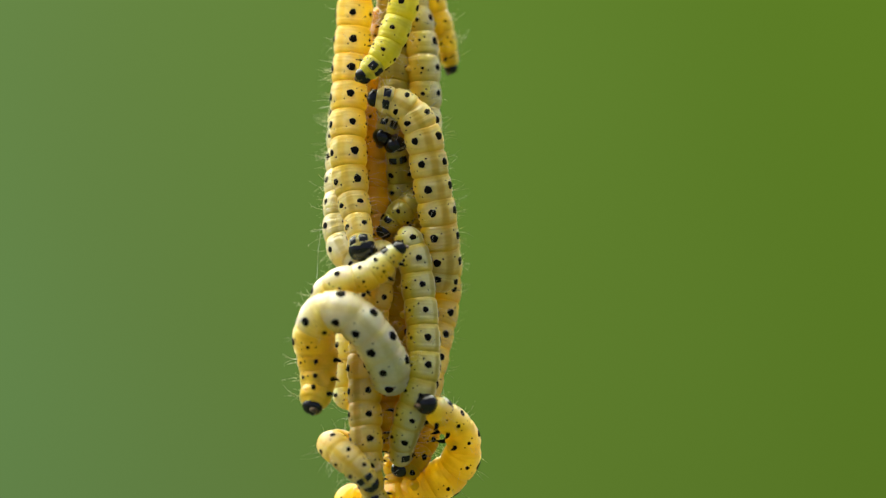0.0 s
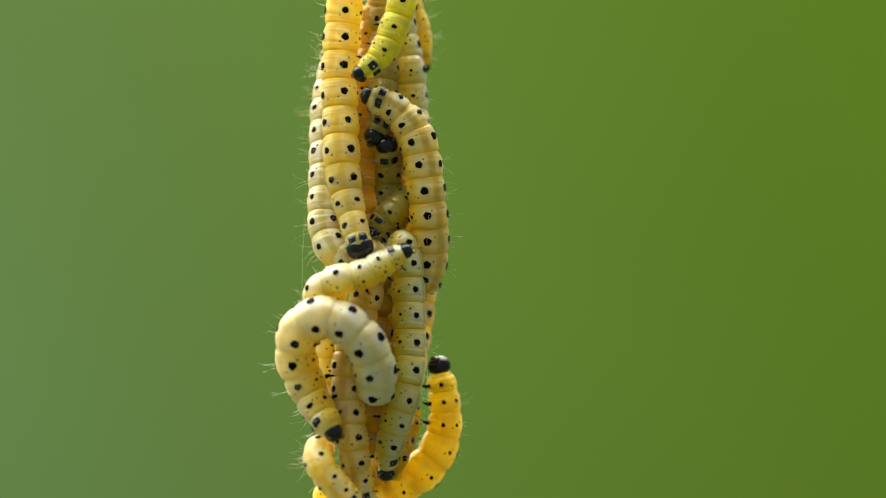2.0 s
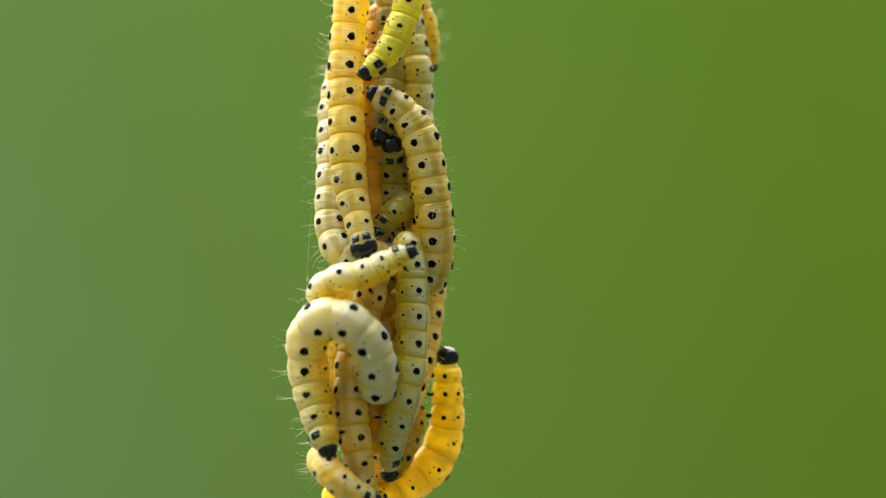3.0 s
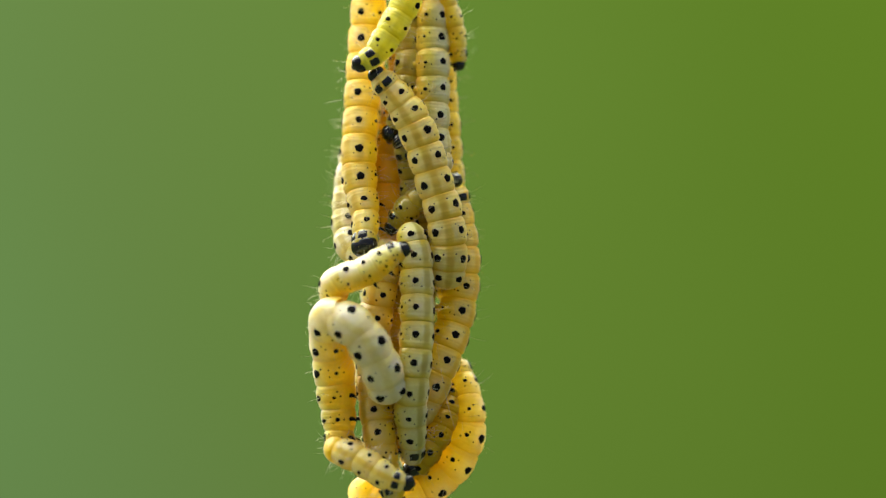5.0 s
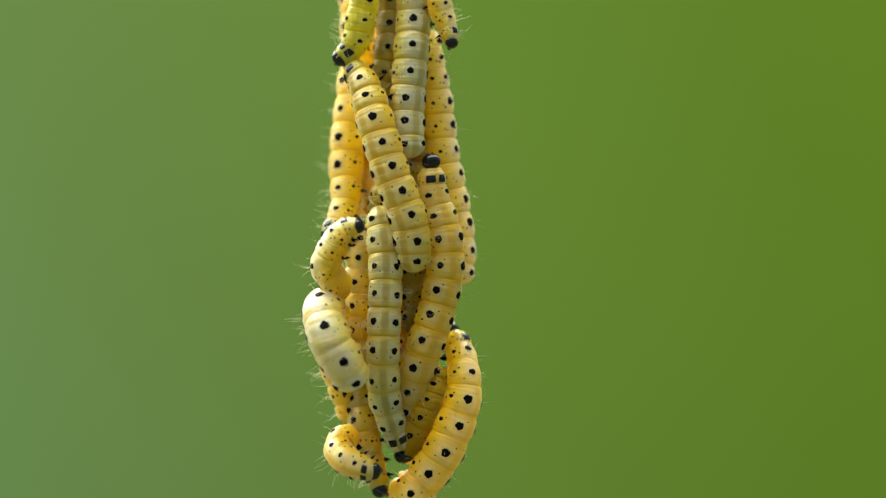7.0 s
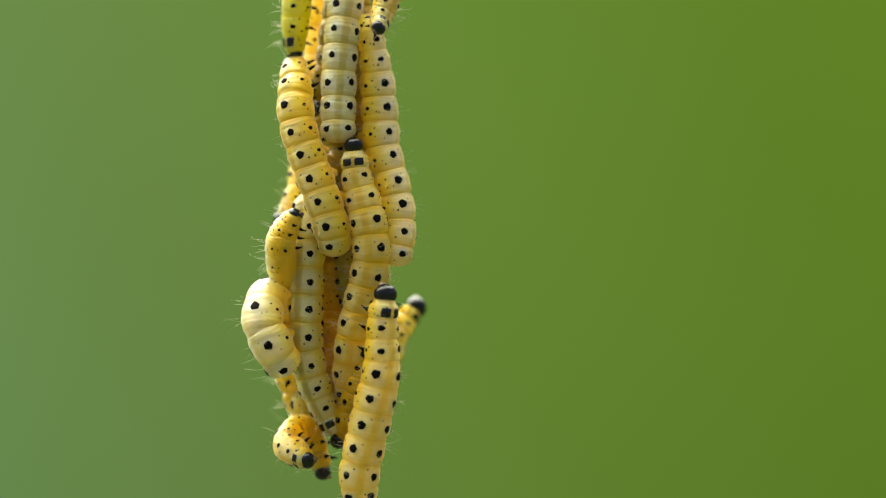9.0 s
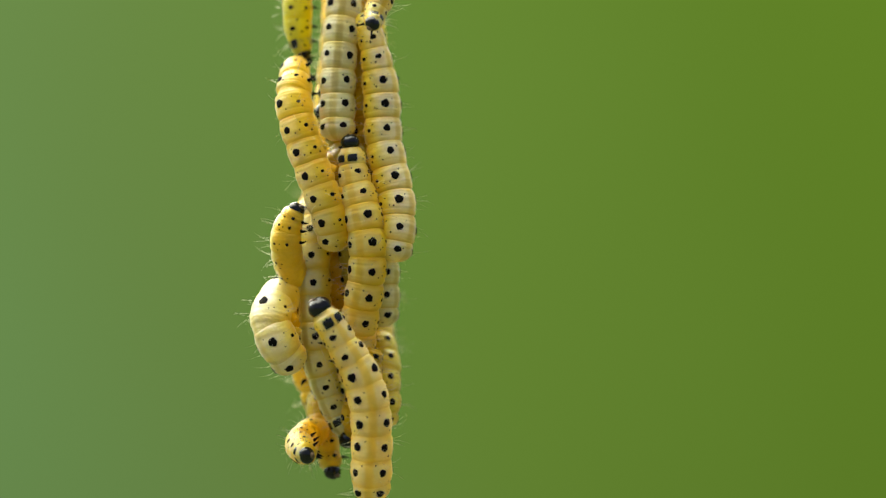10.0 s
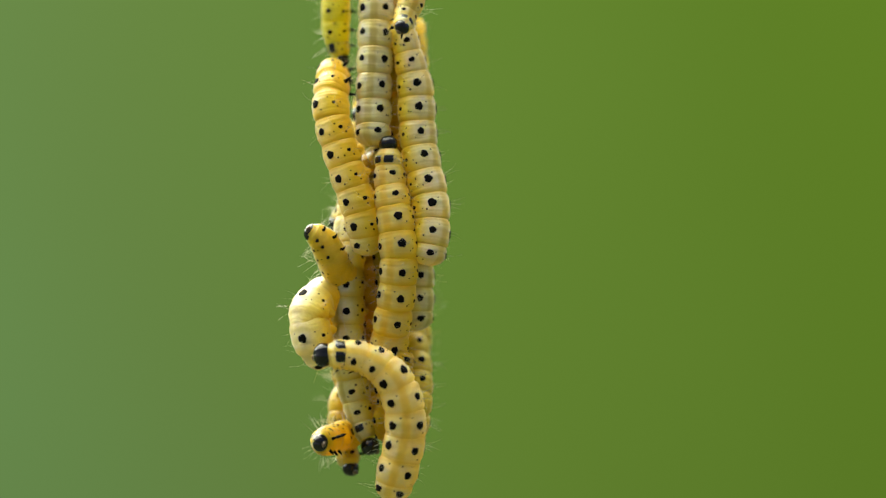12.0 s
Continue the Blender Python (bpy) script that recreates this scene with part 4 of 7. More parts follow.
bend(worm_e, 2, (-4.11, 0.01, 13.38), (-4.25, -0.11, 11.59), (-4.32, -0.42, 9.85), (-4.28, -0.89, 8.11), (-4.2, -1.46, 6.43), (-4.14, -2.02, 4.69), (-4.08, -2.55, 2.88), (-3.93, -3.02, 1.07), (-3.25, -3.67, -0.46), (-1.69, -3.85, -1.2))
bend(worm_e, 2.5, (-4.09, 0.01, 13.38), (-4.25, -0.11, 11.58), (-4.32, -0.43, 9.83), (-4.27, -0.9, 8.1), (-4.16, -1.46, 6.41), (-4.08, -2.02, 4.67), (-4, -2.55, 2.86), (-3.84, -3.03, 1.05), (-3.16, -3.67, -0.48), (-1.6, -3.86, -1.21))
bend(worm_e, 3, (-4.08, 0.01, 13.37), (-4.22, -0.11, 11.58), (-4.29, -0.43, 9.84), (-4.24, -0.9, 8.1), (-4.12, -1.46, 6.41), (-4.03, -2.02, 4.67), (-3.96, -2.55, 2.86), (-3.8, -3.02, 1.04), (-3.12, -3.66, -0.5), (-1.57, -3.86, -1.24))
bend(worm_e, 5, (-4.08, -0.01, 13.41), (-4.21, -0.14, 11.6), (-4.31, -0.47, 9.82), (-4.36, -0.94, 8.07), (-4.37, -1.51, 6.35), (-4.38, -2.09, 4.63), (-4.25, -2.62, 2.9), (-3.95, -3.05, 1.17), (-3.18, -3.67, -0.33), (-1.6, -3.91, -1.15))
bend(worm_e, 5.5, (-4.07, -0.01, 13.41), (-4.21, -0.15, 11.61), (-4.3, -0.47, 9.83), (-4.36, -0.94, 8.08), (-4.38, -1.51, 6.36), (-4.38, -2.1, 4.64), (-4.25, -2.63, 2.91), (-3.94, -3.05, 1.18), (-3.17, -3.67, -0.32), (-1.6, -3.91, -1.15))
bend(worm_e, 6, (-4.07, -0.01, 13.41), (-4.21, -0.15, 11.61), (-4.3, -0.47, 9.83), (-4.36, -0.94, 8.08), (-4.38, -1.51, 6.36), (-4.38, -2.1, 4.64), (-4.25, -2.63, 2.91), (-3.94, -3.05, 1.18), (-3.17, -3.67, -0.32), (-1.6, -3.91, -1.15))
bend(worm_e, 6.5, (-4.07, -0.01, 13.41), (-4.21, -0.15, 11.61), (-4.3, -0.47, 9.83), (-4.36, -0.94, 8.08), (-4.38, -1.51, 6.36), (-4.38, -2.1, 4.64), (-4.25, -2.63, 2.91), (-3.94, -3.05, 1.18), (-3.17, -3.67, -0.32), (-1.6, -3.91, -1.15))
bend(worm_e, 8.5, (-4.07, -0.01, 13.41), (-4.21, -0.15, 11.61), (-4.3, -0.47, 9.83), (-4.36, -0.94, 8.08), (-4.38, -1.51, 6.36), (-4.38, -2.1, 4.64), (-4.25, -2.63, 2.91), (-3.94, -3.05, 1.18), (-3.17, -3.67, -0.32), (-1.6, -3.91, -1.15))
bend(worm_e, 9, (-4.07, -0.01, 13.41), (-4.21, -0.15, 11.61), (-4.3, -0.47, 9.83), (-4.36, -0.94, 8.08), (-4.38, -1.51, 6.36), (-4.38, -2.1, 4.64), (-4.25, -2.63, 2.91), (-3.94, -3.05, 1.18), (-3.17, -3.67, -0.32), (-1.6, -3.91, -1.15))
bend(worm_e, 9.5, (-4.07, -0.01, 13.41), (-4.21, -0.15, 11.61), (-4.3, -0.47, 9.83), (-4.36, -0.94, 8.08), (-4.38, -1.51, 6.36), (-4.38, -2.1, 4.64), (-4.25, -2.63, 2.91), (-3.94, -3.05, 1.18), (-3.17, -3.67, -0.32), (-1.6, -3.91, -1.15))
bend(worm_e, 10, (-4.07, -0.01, 13.41), (-4.21, -0.15, 11.61), (-4.3, -0.47, 9.83), (-4.36, -0.94, 8.08), (-4.38, -1.51, 6.36), (-4.38, -2.1, 4.64), (-4.25, -2.63, 2.91), (-3.94, -3.05, 1.18), (-3.17, -3.67, -0.32), (-1.6, -3.91, -1.15))
bend(worm_e, 10.5, (-4.07, -0.01, 13.41), (-4.21, -0.15, 11.61), (-4.3, -0.47, 9.83), (-4.36, -0.94, 8.08), (-4.38, -1.51, 6.36), (-4.38, -2.1, 4.64), (-4.25, -2.63, 2.91), (-3.94, -3.05, 1.18), (-3.17, -3.67, -0.32), (-1.6, -3.91, -1.15))
bend(worm_e, 11, (-4.07, -0.01, 13.41), (-4.21, -0.15, 11.61), (-4.3, -0.47, 9.83), (-4.36, -0.94, 8.08), (-4.38, -1.51, 6.36), (-4.38, -2.1, 4.64), (-4.25, -2.63, 2.91), (-3.94, -3.05, 1.18), (-3.17, -3.67, -0.32), (-1.6, -3.91, -1.15))
bend(worm_e, 11.5, (-4.07, -0.01, 13.41), (-4.21, -0.15, 11.61), (-4.3, -0.47, 9.83), (-4.36, -0.94, 8.08), (-4.38, -1.51, 6.36), (-4.38, -2.1, 4.64), (-4.25, -2.63, 2.91), (-3.94, -3.05, 1.18), (-3.17, -3.67, -0.32), (-1.6, -3.91, -1.15))
bend(worm_e, 12, (-4.07, -0.01, 13.41), (-4.21, -0.15, 11.61), (-4.3, -0.47, 9.83), (-4.36, -0.94, 8.08), (-4.38, -1.51, 6.36), (-4.38, -2.1, 4.64), (-4.25, -2.63, 2.91), (-3.94, -3.05, 1.18), (-3.17, -3.67, -0.32), (-1.6, -3.91, -1.15))

worm_f = caterpillar("lime yellow black-spotted caterpillar reaching down with black head", "lime", 1.0, (0.5, -0.8, 0), 6, twist=(0, 0, 14), slide=0)
bend(worm_f, 0, (-1.86, -5.2, 11.22), (-1.13, -4.95, 12.07), (-0.5, -4.7, 12.99), (-0.04, -4.53, 14.03), (0.32, -4.4, 15.12), (0.6, -4.26, 16.22), (0.64, -4.2, 17.36), (0.57, -4.17, 18.51), (0.47, -3.99, 19.64), (0.37, -3.76, 20.76))
bend(worm_f, 0.5, (-1.89, -5.12, 11.24), (-1.14, -4.88, 12.08), (-0.51, -4.64, 13.01), (-0.05, -4.49, 14.05), (0.31, -4.36, 15.14), (0.58, -4.22, 16.25), (0.62, -4.16, 17.39), (0.55, -4.13, 18.54), (0.46, -3.95, 19.67), (0.36, -3.7, 20.79))
bend(worm_f, 1, (-1.96, -4.94, 11.28), (-1.19, -4.72, 12.12), (-0.53, -4.51, 13.04), (-0.08, -4.37, 14.1), (0.27, -4.25, 15.19), (0.54, -4.12, 16.31), (0.59, -4.06, 17.46), (0.53, -4.03, 18.61), (0.44, -3.84, 19.75), (0.35, -3.57, 20.87))
bend(worm_f, 1.5, (-2.03, -4.73, 11.34), (-1.24, -4.53, 12.16), (-0.56, -4.35, 13.08), (-0.12, -4.24, 14.15), (0.23, -4.13, 15.26), (0.49, -4.01, 16.38), (0.54, -3.94, 17.54), (0.5, -3.91, 18.7), (0.42, -3.72, 19.85), (0.34, -3.42, 20.97))
bend(worm_f, 2, (-2.1, -4.55, 11.38), (-1.28, -4.38, 12.19), (-0.59, -4.22, 13.12), (-0.15, -4.12, 14.2), (0.19, -4.02, 15.31), (0.45, -3.91, 16.44), (0.51, -3.84, 17.61), (0.47, -3.81, 18.78), (0.4, -3.61, 19.93), (0.33, -3.29, 21.05))
bend(worm_f, 2.5, (-2.13, -4.47, 11.4), (-1.3, -4.31, 12.21), (-0.6, -4.17, 13.13), (-0.16, -4.08, 14.22), (0.18, -3.98, 15.33), (0.43, -3.87, 16.47), (0.49, -3.8, 17.64), (0.46, -3.77, 18.81), (0.39, -3.57, 19.96), (0.32, -3.23, 21.08))
bend(worm_f, 3, (-2.03, -4.68, 11.43), (-1.22, -4.47, 12.22), (-0.54, -4.3, 13.14), (-0.1, -4.18, 14.21), (0.24, -4.05, 15.31), (0.5, -3.92, 16.43), (0.57, -3.83, 17.59), (0.54, -3.8, 18.75), (0.46, -3.6, 19.89), (0.38, -3.28, 21.01))
bend(worm_f, 5, (-1.2, -6.46, 11.71), (-0.52, -5.85, 12.31), (-0.03, -5.4, 13.19), (0.39, -5.04, 14.13), (0.73, -4.7, 15.12), (1.06, -4.34, 16.1), (1.23, -4.12, 17.16), (1.23, -4.05, 18.25), (1.1, -3.88, 19.33), (0.91, -3.68, 20.39))
bend(worm_f, 5.5, (-0.95, -6.31, 11.92), (-0.43, -5.61, 12.41), (-0.06, -5.05, 13.15), (0.29, -4.56, 13.95), (0.62, -4.1, 14.78), (0.95, -3.65, 15.62), (1.2, -3.27, 16.51), (1.32, -3.02, 17.47), (1.29, -2.86, 18.46), (1.21, -2.73, 19.45))
bend(worm_f, 6, (-0.9, -5.86, 11.84), (-0.46, -5.11, 12.28), (-0.18, -4.55, 13.01), (0.05, -4.12, 13.85), (0.25, -3.77, 14.73), (0.45, -3.41, 15.6), (0.63, -3.08, 16.5), (0.71, -2.86, 17.45), (0.69, -2.72, 18.41), (0.64, -2.61, 19.38))
bend(worm_f, 6.5, (-0.85, -5.4, 11.75), (-0.5, -4.61, 12.14), (-0.3, -4.04, 12.87), (-0.19, -3.69, 13.75), (-0.13, -3.44, 14.67), (-0.05, -3.16, 15.58), (0.05, -2.89, 16.49), (0.1, -2.69, 17.42), (0.1, -2.58, 18.37), (0.08, -2.49, 19.32))
bend(worm_f, 8.5, (0.18, -3.93, 10.87), (0.11, -3.84, 11.82), (0.04, -3.71, 12.76), (0, -3.58, 13.71), (-0.04, -3.46, 14.66), (-0.08, -3.4, 15.61), (-0.1, -3.31, 16.56), (-0.14, -3.21, 17.51), (-0.22, -3.13, 18.46), (-0.32, -3.05, 19.41))
bend(worm_f, 9, (0.31, -3.86, 10.92), (0.31, -3.81, 11.87), (0.29, -3.71, 12.82), (0.28, -3.6, 13.76), (0.27, -3.5, 14.71), (0.26, -3.43, 15.66), (0.25, -3.32, 16.6), (0.23, -3.2, 17.54), (0.18, -3.09, 18.49), (0.12, -2.98, 19.43))
bend(worm_f, 9.5, (0.44, -3.8, 10.98), (0.5, -3.78, 11.93), (0.54, -3.71, 12.87), (0.56, -3.62, 13.81), (0.57, -3.54, 14.76), (0.59, -3.46, 15.7), (0.59, -3.33, 16.64), (0.59, -3.18, 17.57), (0.58, -3.05, 18.51), (0.56, -2.91, 19.45))
bend(worm_f, 10, (0.51, -3.53, 10.97), (0.62, -3.64, 11.91), (0.71, -3.67, 12.86), (0.75, -3.6, 13.81), (0.78, -3.52, 14.75), (0.81, -3.42, 15.7), (0.83, -3.29, 16.64), (0.84, -3.14, 17.59), (0.85, -3, 18.53), (0.87, -2.86, 19.47))
bend(worm_f, 10.5, (0.56, -3.51, 10.95), (0.67, -3.61, 11.89), (0.76, -3.65, 12.84), (0.8, -3.58, 13.79), (0.83, -3.49, 14.74), (0.87, -3.4, 15.69), (0.9, -3.29, 16.64), (0.92, -3.17, 17.58), (0.93, -3.04, 18.53), (0.96, -2.91, 19.47))
bend(worm_f, 11, (0.68, -3.47, 10.91), (0.79, -3.56, 11.86), (0.88, -3.59, 12.81), (0.92, -3.53, 13.76), (0.96, -3.44, 14.71), (1, -3.37, 15.67), (1.05, -3.3, 16.62), (1.08, -3.22, 17.57), (1.11, -3.12, 18.52), (1.15, -3.01, 19.47))
bend(worm_f, 11.5, (0.8, -3.43, 10.87), (0.9, -3.5, 11.82), (0.99, -3.54, 12.78), (1.04, -3.47, 13.73), (1.08, -3.38, 14.69), (1.13, -3.34, 15.64), (1.2, -3.31, 16.6), (1.25, -3.27, 17.56), (1.3, -3.2, 18.52), (1.34, -3.11, 19.47))
bend(worm_f, 12, (0.85, -3.41, 10.85), (0.96, -3.48, 11.8), (1.05, -3.52, 12.76), (1.1, -3.45, 13.72), (1.14, -3.36, 14.67), (1.19, -3.32, 15.63), (1.27, -3.31, 16.59), (1.33, -3.29, 17.55), (1.38, -3.24, 18.51), (1.43, -3.16, 19.47))

worm_g = caterpillar("pale cream black-spotted caterpillar hanging from above", "ash", 1.19, (0.9, 0.3, 0), 10, headed=False, twist=(0, 20, 0), slide=-0.5)
bend(worm_g, 0, (0.46, 0.17, 19.39), (0.43, -0.17, 17.74), (0.63, -0.32, 16.1), (0.98, -0.33, 14.43), (1.26, -0.69, 12.72), (1.4, -0.78, 10.92), (1.48, -0.92, 9.1), (1.59, -1.02, 7.3), (1.87, -1.04, 5.51), (1.69, -0.91, 3.72))
bend(worm_g, 0.5, (0.43, 0.18, 19.37), (0.4, -0.16, 17.72), (0.56, -0.3, 16.07), (0.91, -0.32, 14.39), (1.2, -0.68, 12.68), (1.36, -0.77, 10.88), (1.45, -0.91, 9.06), (1.56, -1, 7.26), (1.85, -1.03, 5.48), (1.68, -0.9, 3.7))
bend(worm_g, 1, (0.38, 0.19, 19.31), (0.34, -0.13, 17.65), (0.46, -0.28, 15.99), (0.81, -0.3, 14.33), (1.13, -0.66, 12.64), (1.33, -0.75, 10.83), (1.46, -0.9, 9), (1.62, -0.98, 7.2), (1.92, -1.01, 5.44), (1.72, -0.89, 3.69))
bend(worm_g, 1.5, (0.31, 0.21, 19.23), (0.25, -0.1, 17.55), (0.29, -0.25, 15.86), (0.63, -0.29, 14.17), (1.01, -0.65, 12.5), (1.26, -0.74, 10.75), (1.43, -0.9, 8.99), (1.61, -0.98, 7.24), (1.92, -1.01, 5.5), (1.71, -0.89, 3.73))
bend(worm_g, 2, (0.29, 0.22, 19.16), (0.24, -0.08, 17.45), (0.25, -0.24, 15.73), (0.58, -0.29, 14.05), (0.98, -0.65, 12.42), (1.25, -0.74, 10.71), (1.44, -0.9, 8.99), (1.66, -0.99, 7.27), (1.98, -1.01, 5.53), (1.75, -0.89, 3.76))
bend(worm_g, 2.5, (0.24, 0.22, 19.13), (0.16, -0.08, 17.4), (0.14, -0.23, 15.67), (0.48, -0.29, 14), (0.91, -0.65, 12.38), (1.19, -0.74, 10.69), (1.34, -0.91, 8.99), (1.53, -0.99, 7.27), (1.86, -1.01, 5.54), (1.67, -0.89, 3.76))
bend(worm_g, 3, (0.29, 0.22, 19.15), (0.25, -0.08, 17.43), (0.26, -0.24, 15.72), (0.59, -0.3, 14.05), (0.99, -0.66, 12.45), (1.2, -0.76, 10.77), (1.28, -0.92, 9.05), (1.43, -1, 7.31), (1.76, -1.02, 5.55), (1.61, -0.9, 3.76))
bend(worm_g, 5, (0.59, 0.19, 19.36), (0.66, -0.13, 17.62), (0.68, -0.31, 15.85), (0.72, -0.43, 14.08), (1.03, -0.8, 12.37), (1.16, -0.95, 10.61), (1.26, -1.08, 8.86), (1.39, -1.15, 7.14), (1.67, -1.18, 5.42), (1.49, -1.04, 3.68))
bend(worm_g, 5.5, (0.68, 0.22, 19.39), (0.78, -0.08, 17.65), (0.86, -0.24, 15.89), (0.91, -0.33, 14.13), (1.21, -0.71, 12.42), (1.31, -0.89, 10.64), (1.38, -1.04, 8.85), (1.49, -1.16, 7.08), (1.73, -1.21, 5.34), (1.53, -1.08, 3.59))
bend(worm_g, 6, (0.74, 0.32, 19.32), (0.85, 0.05, 17.6), (0.95, -0.09, 15.88), (1, -0.21, 14.15), (1.32, -0.59, 12.46), (1.41, -0.8, 10.7), (1.45, -0.99, 8.91), (1.54, -1.13, 7.12), (1.77, -1.22, 5.36), (1.56, -1.1, 3.63))
bend(worm_g, 6.5, (0.79, 0.4, 19.23), (0.91, 0.17, 17.53), (1.03, 0.04, 15.83), (1.07, -0.11, 14.13), (1.4, -0.49, 12.47), (1.49, -0.73, 10.71), (1.5, -0.96, 8.93), (1.58, -1.12, 7.14), (1.81, -1.25, 5.4), (1.59, -1.13, 3.68))
bend(worm_g, 8.5, (0.67, 0.28, 19.23), (0.75, 0.01, 17.5), (0.83, -0.08, 15.74), (0.93, -0.08, 13.98), (1.28, -0.36, 12.29), (1.48, -0.61, 10.57), (1.56, -0.84, 8.84), (1.69, -0.98, 7.12), (1.97, -1.09, 5.43), (1.75, -1.06, 3.73))
bend(worm_g, 9, (0.67, 0.25, 19.26), (0.75, -0.04, 17.54), (0.83, -0.14, 15.82), (0.93, -0.13, 14.08), (1.27, -0.37, 12.36), (1.46, -0.58, 10.62), (1.55, -0.78, 8.87), (1.68, -0.89, 7.14), (1.96, -0.94, 5.44), (1.74, -0.91, 3.71))
bend(worm_g, 9.5, (0.66, 0.26, 19.27), (0.74, -0.05, 17.56), (0.8, -0.12, 15.85), (0.89, -0.07, 14.13), (1.22, -0.28, 12.41), (1.42, -0.49, 10.66), (1.52, -0.7, 8.9), (1.67, -0.83, 7.17), (1.94, -0.83, 5.45), (1.73, -0.81, 3.7))
bend(worm_g, 10, (0.66, 0.23, 19.3), (0.74, -0.08, 17.6), (0.8, -0.17, 15.91), (0.88, -0.13, 14.2), (1.2, -0.32, 12.47), (1.41, -0.51, 10.7), (1.5, -0.72, 8.93), (1.66, -0.84, 7.18), (1.94, -0.86, 5.46), (1.73, -0.83, 3.71))
bend(worm_g, 10.5, (0.68, 0.19, 19.32), (0.77, -0.14, 17.61), (0.84, -0.24, 15.9), (0.9, -0.19, 14.17), (1.2, -0.34, 12.44), (1.4, -0.51, 10.67), (1.49, -0.69, 8.89), (1.64, -0.81, 7.12), (1.92, -0.83, 5.39), (1.72, -0.8, 3.64))
bend(worm_g, 11, (0.69, 0.14, 19.33), (0.8, -0.21, 17.61), (0.86, -0.33, 15.86), (0.91, -0.27, 14.1), (1.16, -0.37, 12.35), (1.36, -0.5, 10.59), (1.44, -0.66, 8.81), (1.59, -0.77, 7.05), (1.88, -0.79, 5.31), (1.68, -0.76, 3.59))
bend(worm_g, 11.5, (0.72, 0.09, 19.36), (0.83, -0.28, 17.64), (0.91, -0.42, 15.87), (0.94, -0.35, 14.07), (1.16, -0.41, 12.3), (1.35, -0.52, 10.52), (1.43, -0.67, 8.74), (1.59, -0.79, 6.98), (1.89, -0.83, 5.26), (1.69, -0.8, 3.56))
bend(worm_g, 12, (0.74, 0.06, 19.38), (0.86, -0.32, 17.66), (0.95, -0.48, 15.89), (0.99, -0.43, 14.09), (1.21, -0.49, 12.3), (1.4, -0.58, 10.53), (1.47, -0.72, 8.75), (1.61, -0.82, 6.98), (1.89, -0.84, 5.23), (1.69, -0.79, 3.51))

worm_h = caterpillar("yellowish black-spotted caterpillar climbing head up", "yellow", 1.26, (1, 0.1, 0), 11, head_size=0.5, twist=(0, 0, 6), slide=0.2)
bend(worm_h, 0, (2.57, 0.19, 4.28), (2.55, 0.43, 2.33), (2.63, 0.64, 0.36), (2.72, 0.77, -1.59), (2.63, 0.73, -3.52), (2.37, 0.32, -5.38), (2.14, -0.27, -7.17), (1.89, -0.81, -8.94), (1.33, -1.01, -10.73), (0.75, -1.32, -12.54))
bend(worm_h, 0.5, (2.55, 0.19, 4.26), (2.51, 0.44, 2.3), (2.57, 0.65, 0.32), (2.66, 0.78, -1.62), (2.57, 0.74, -3.53), (2.32, 0.34, -5.38), (2.1, -0.26, -7.16), (1.86, -0.8, -8.93), (1.31, -1.01, -10.72), (0.73, -1.32, -12.54))
bend(worm_h, 1, (2.51, 0.19, 4.23), (2.44, 0.44, 2.25), (2.47, 0.66, 0.25), (2.53, 0.79, -1.69), (2.47, 0.76, -3.61), (2.27, 0.35, -5.46), (2.04, -0.25, -7.25), (1.79, -0.79, -9), (1.29, -1, -10.75), (0.72, -1.31, -12.56))
bend(worm_h, 1.5, (2.5, 0.19, 4.21), (2.42, 0.43, 2.24), (2.44, 0.66, 0.24), (2.48, 0.8, -1.69), (2.43, 0.77, -3.6), (2.26, 0.36, -5.46), (2.03, -0.24, -7.24), (1.76, -0.78, -8.99), (1.27, -1, -10.75), (0.71, -1.31, -12.56))
bend(worm_h, 2, (2.49, 0.19, 4.21), (2.41, 0.43, 2.25), (2.44, 0.65, 0.26), (2.48, 0.79, -1.67), (2.46, 0.77, -3.58), (2.33, 0.36, -5.44), (2.11, -0.24, -7.23), (1.79, -0.78, -8.98), (1.29, -1, -10.74), (0.72, -1.31, -12.55))
bend(worm_h, 2.5, (2.5, 0.18, 4.21), (2.44, 0.42, 2.24), (2.51, 0.64, 0.26), (2.57, 0.78, -1.68), (2.57, 0.76, -3.6), (2.47, 0.35, -5.47), (2.24, -0.25, -7.26), (1.88, -0.78, -9), (1.33, -1, -10.76), (0.76, -1.31, -12.56))
bend(worm_h, 3, (2.51, 0.18, 4.22), (2.48, 0.42, 2.26), (2.58, 0.64, 0.28), (2.66, 0.78, -1.65), (2.67, 0.75, -3.55), (2.57, 0.34, -5.41), (2.33, -0.27, -7.2), (1.94, -0.8, -8.96), (1.36, -1.02, -10.73), (0.78, -1.32, -12.54))
bend(worm_h, 5, (2.41, 0.07, 4.34), (2.53, 0.43, 2.45), (2.67, 0.65, 0.52), (2.77, 0.73, -1.44), (2.7, 0.66, -3.43), (2.52, 0.24, -5.42), (2.19, -0.41, -7.43), (1.66, -1, -9.45), (0.93, -1.28, -11.37), (0.38, -1.58, -13.11))
bend(worm_h, 5.5, (2.43, 0.09, 4.35), (2.58, 0.47, 2.45), (2.75, 0.72, 0.52), (2.86, 0.8, -1.44), (2.79, 0.72, -3.43), (2.6, 0.29, -5.42), (2.27, -0.38, -7.42), (1.74, -1, -9.43), (0.99, -1.32, -11.33), (0.42, -1.63, -13.07))
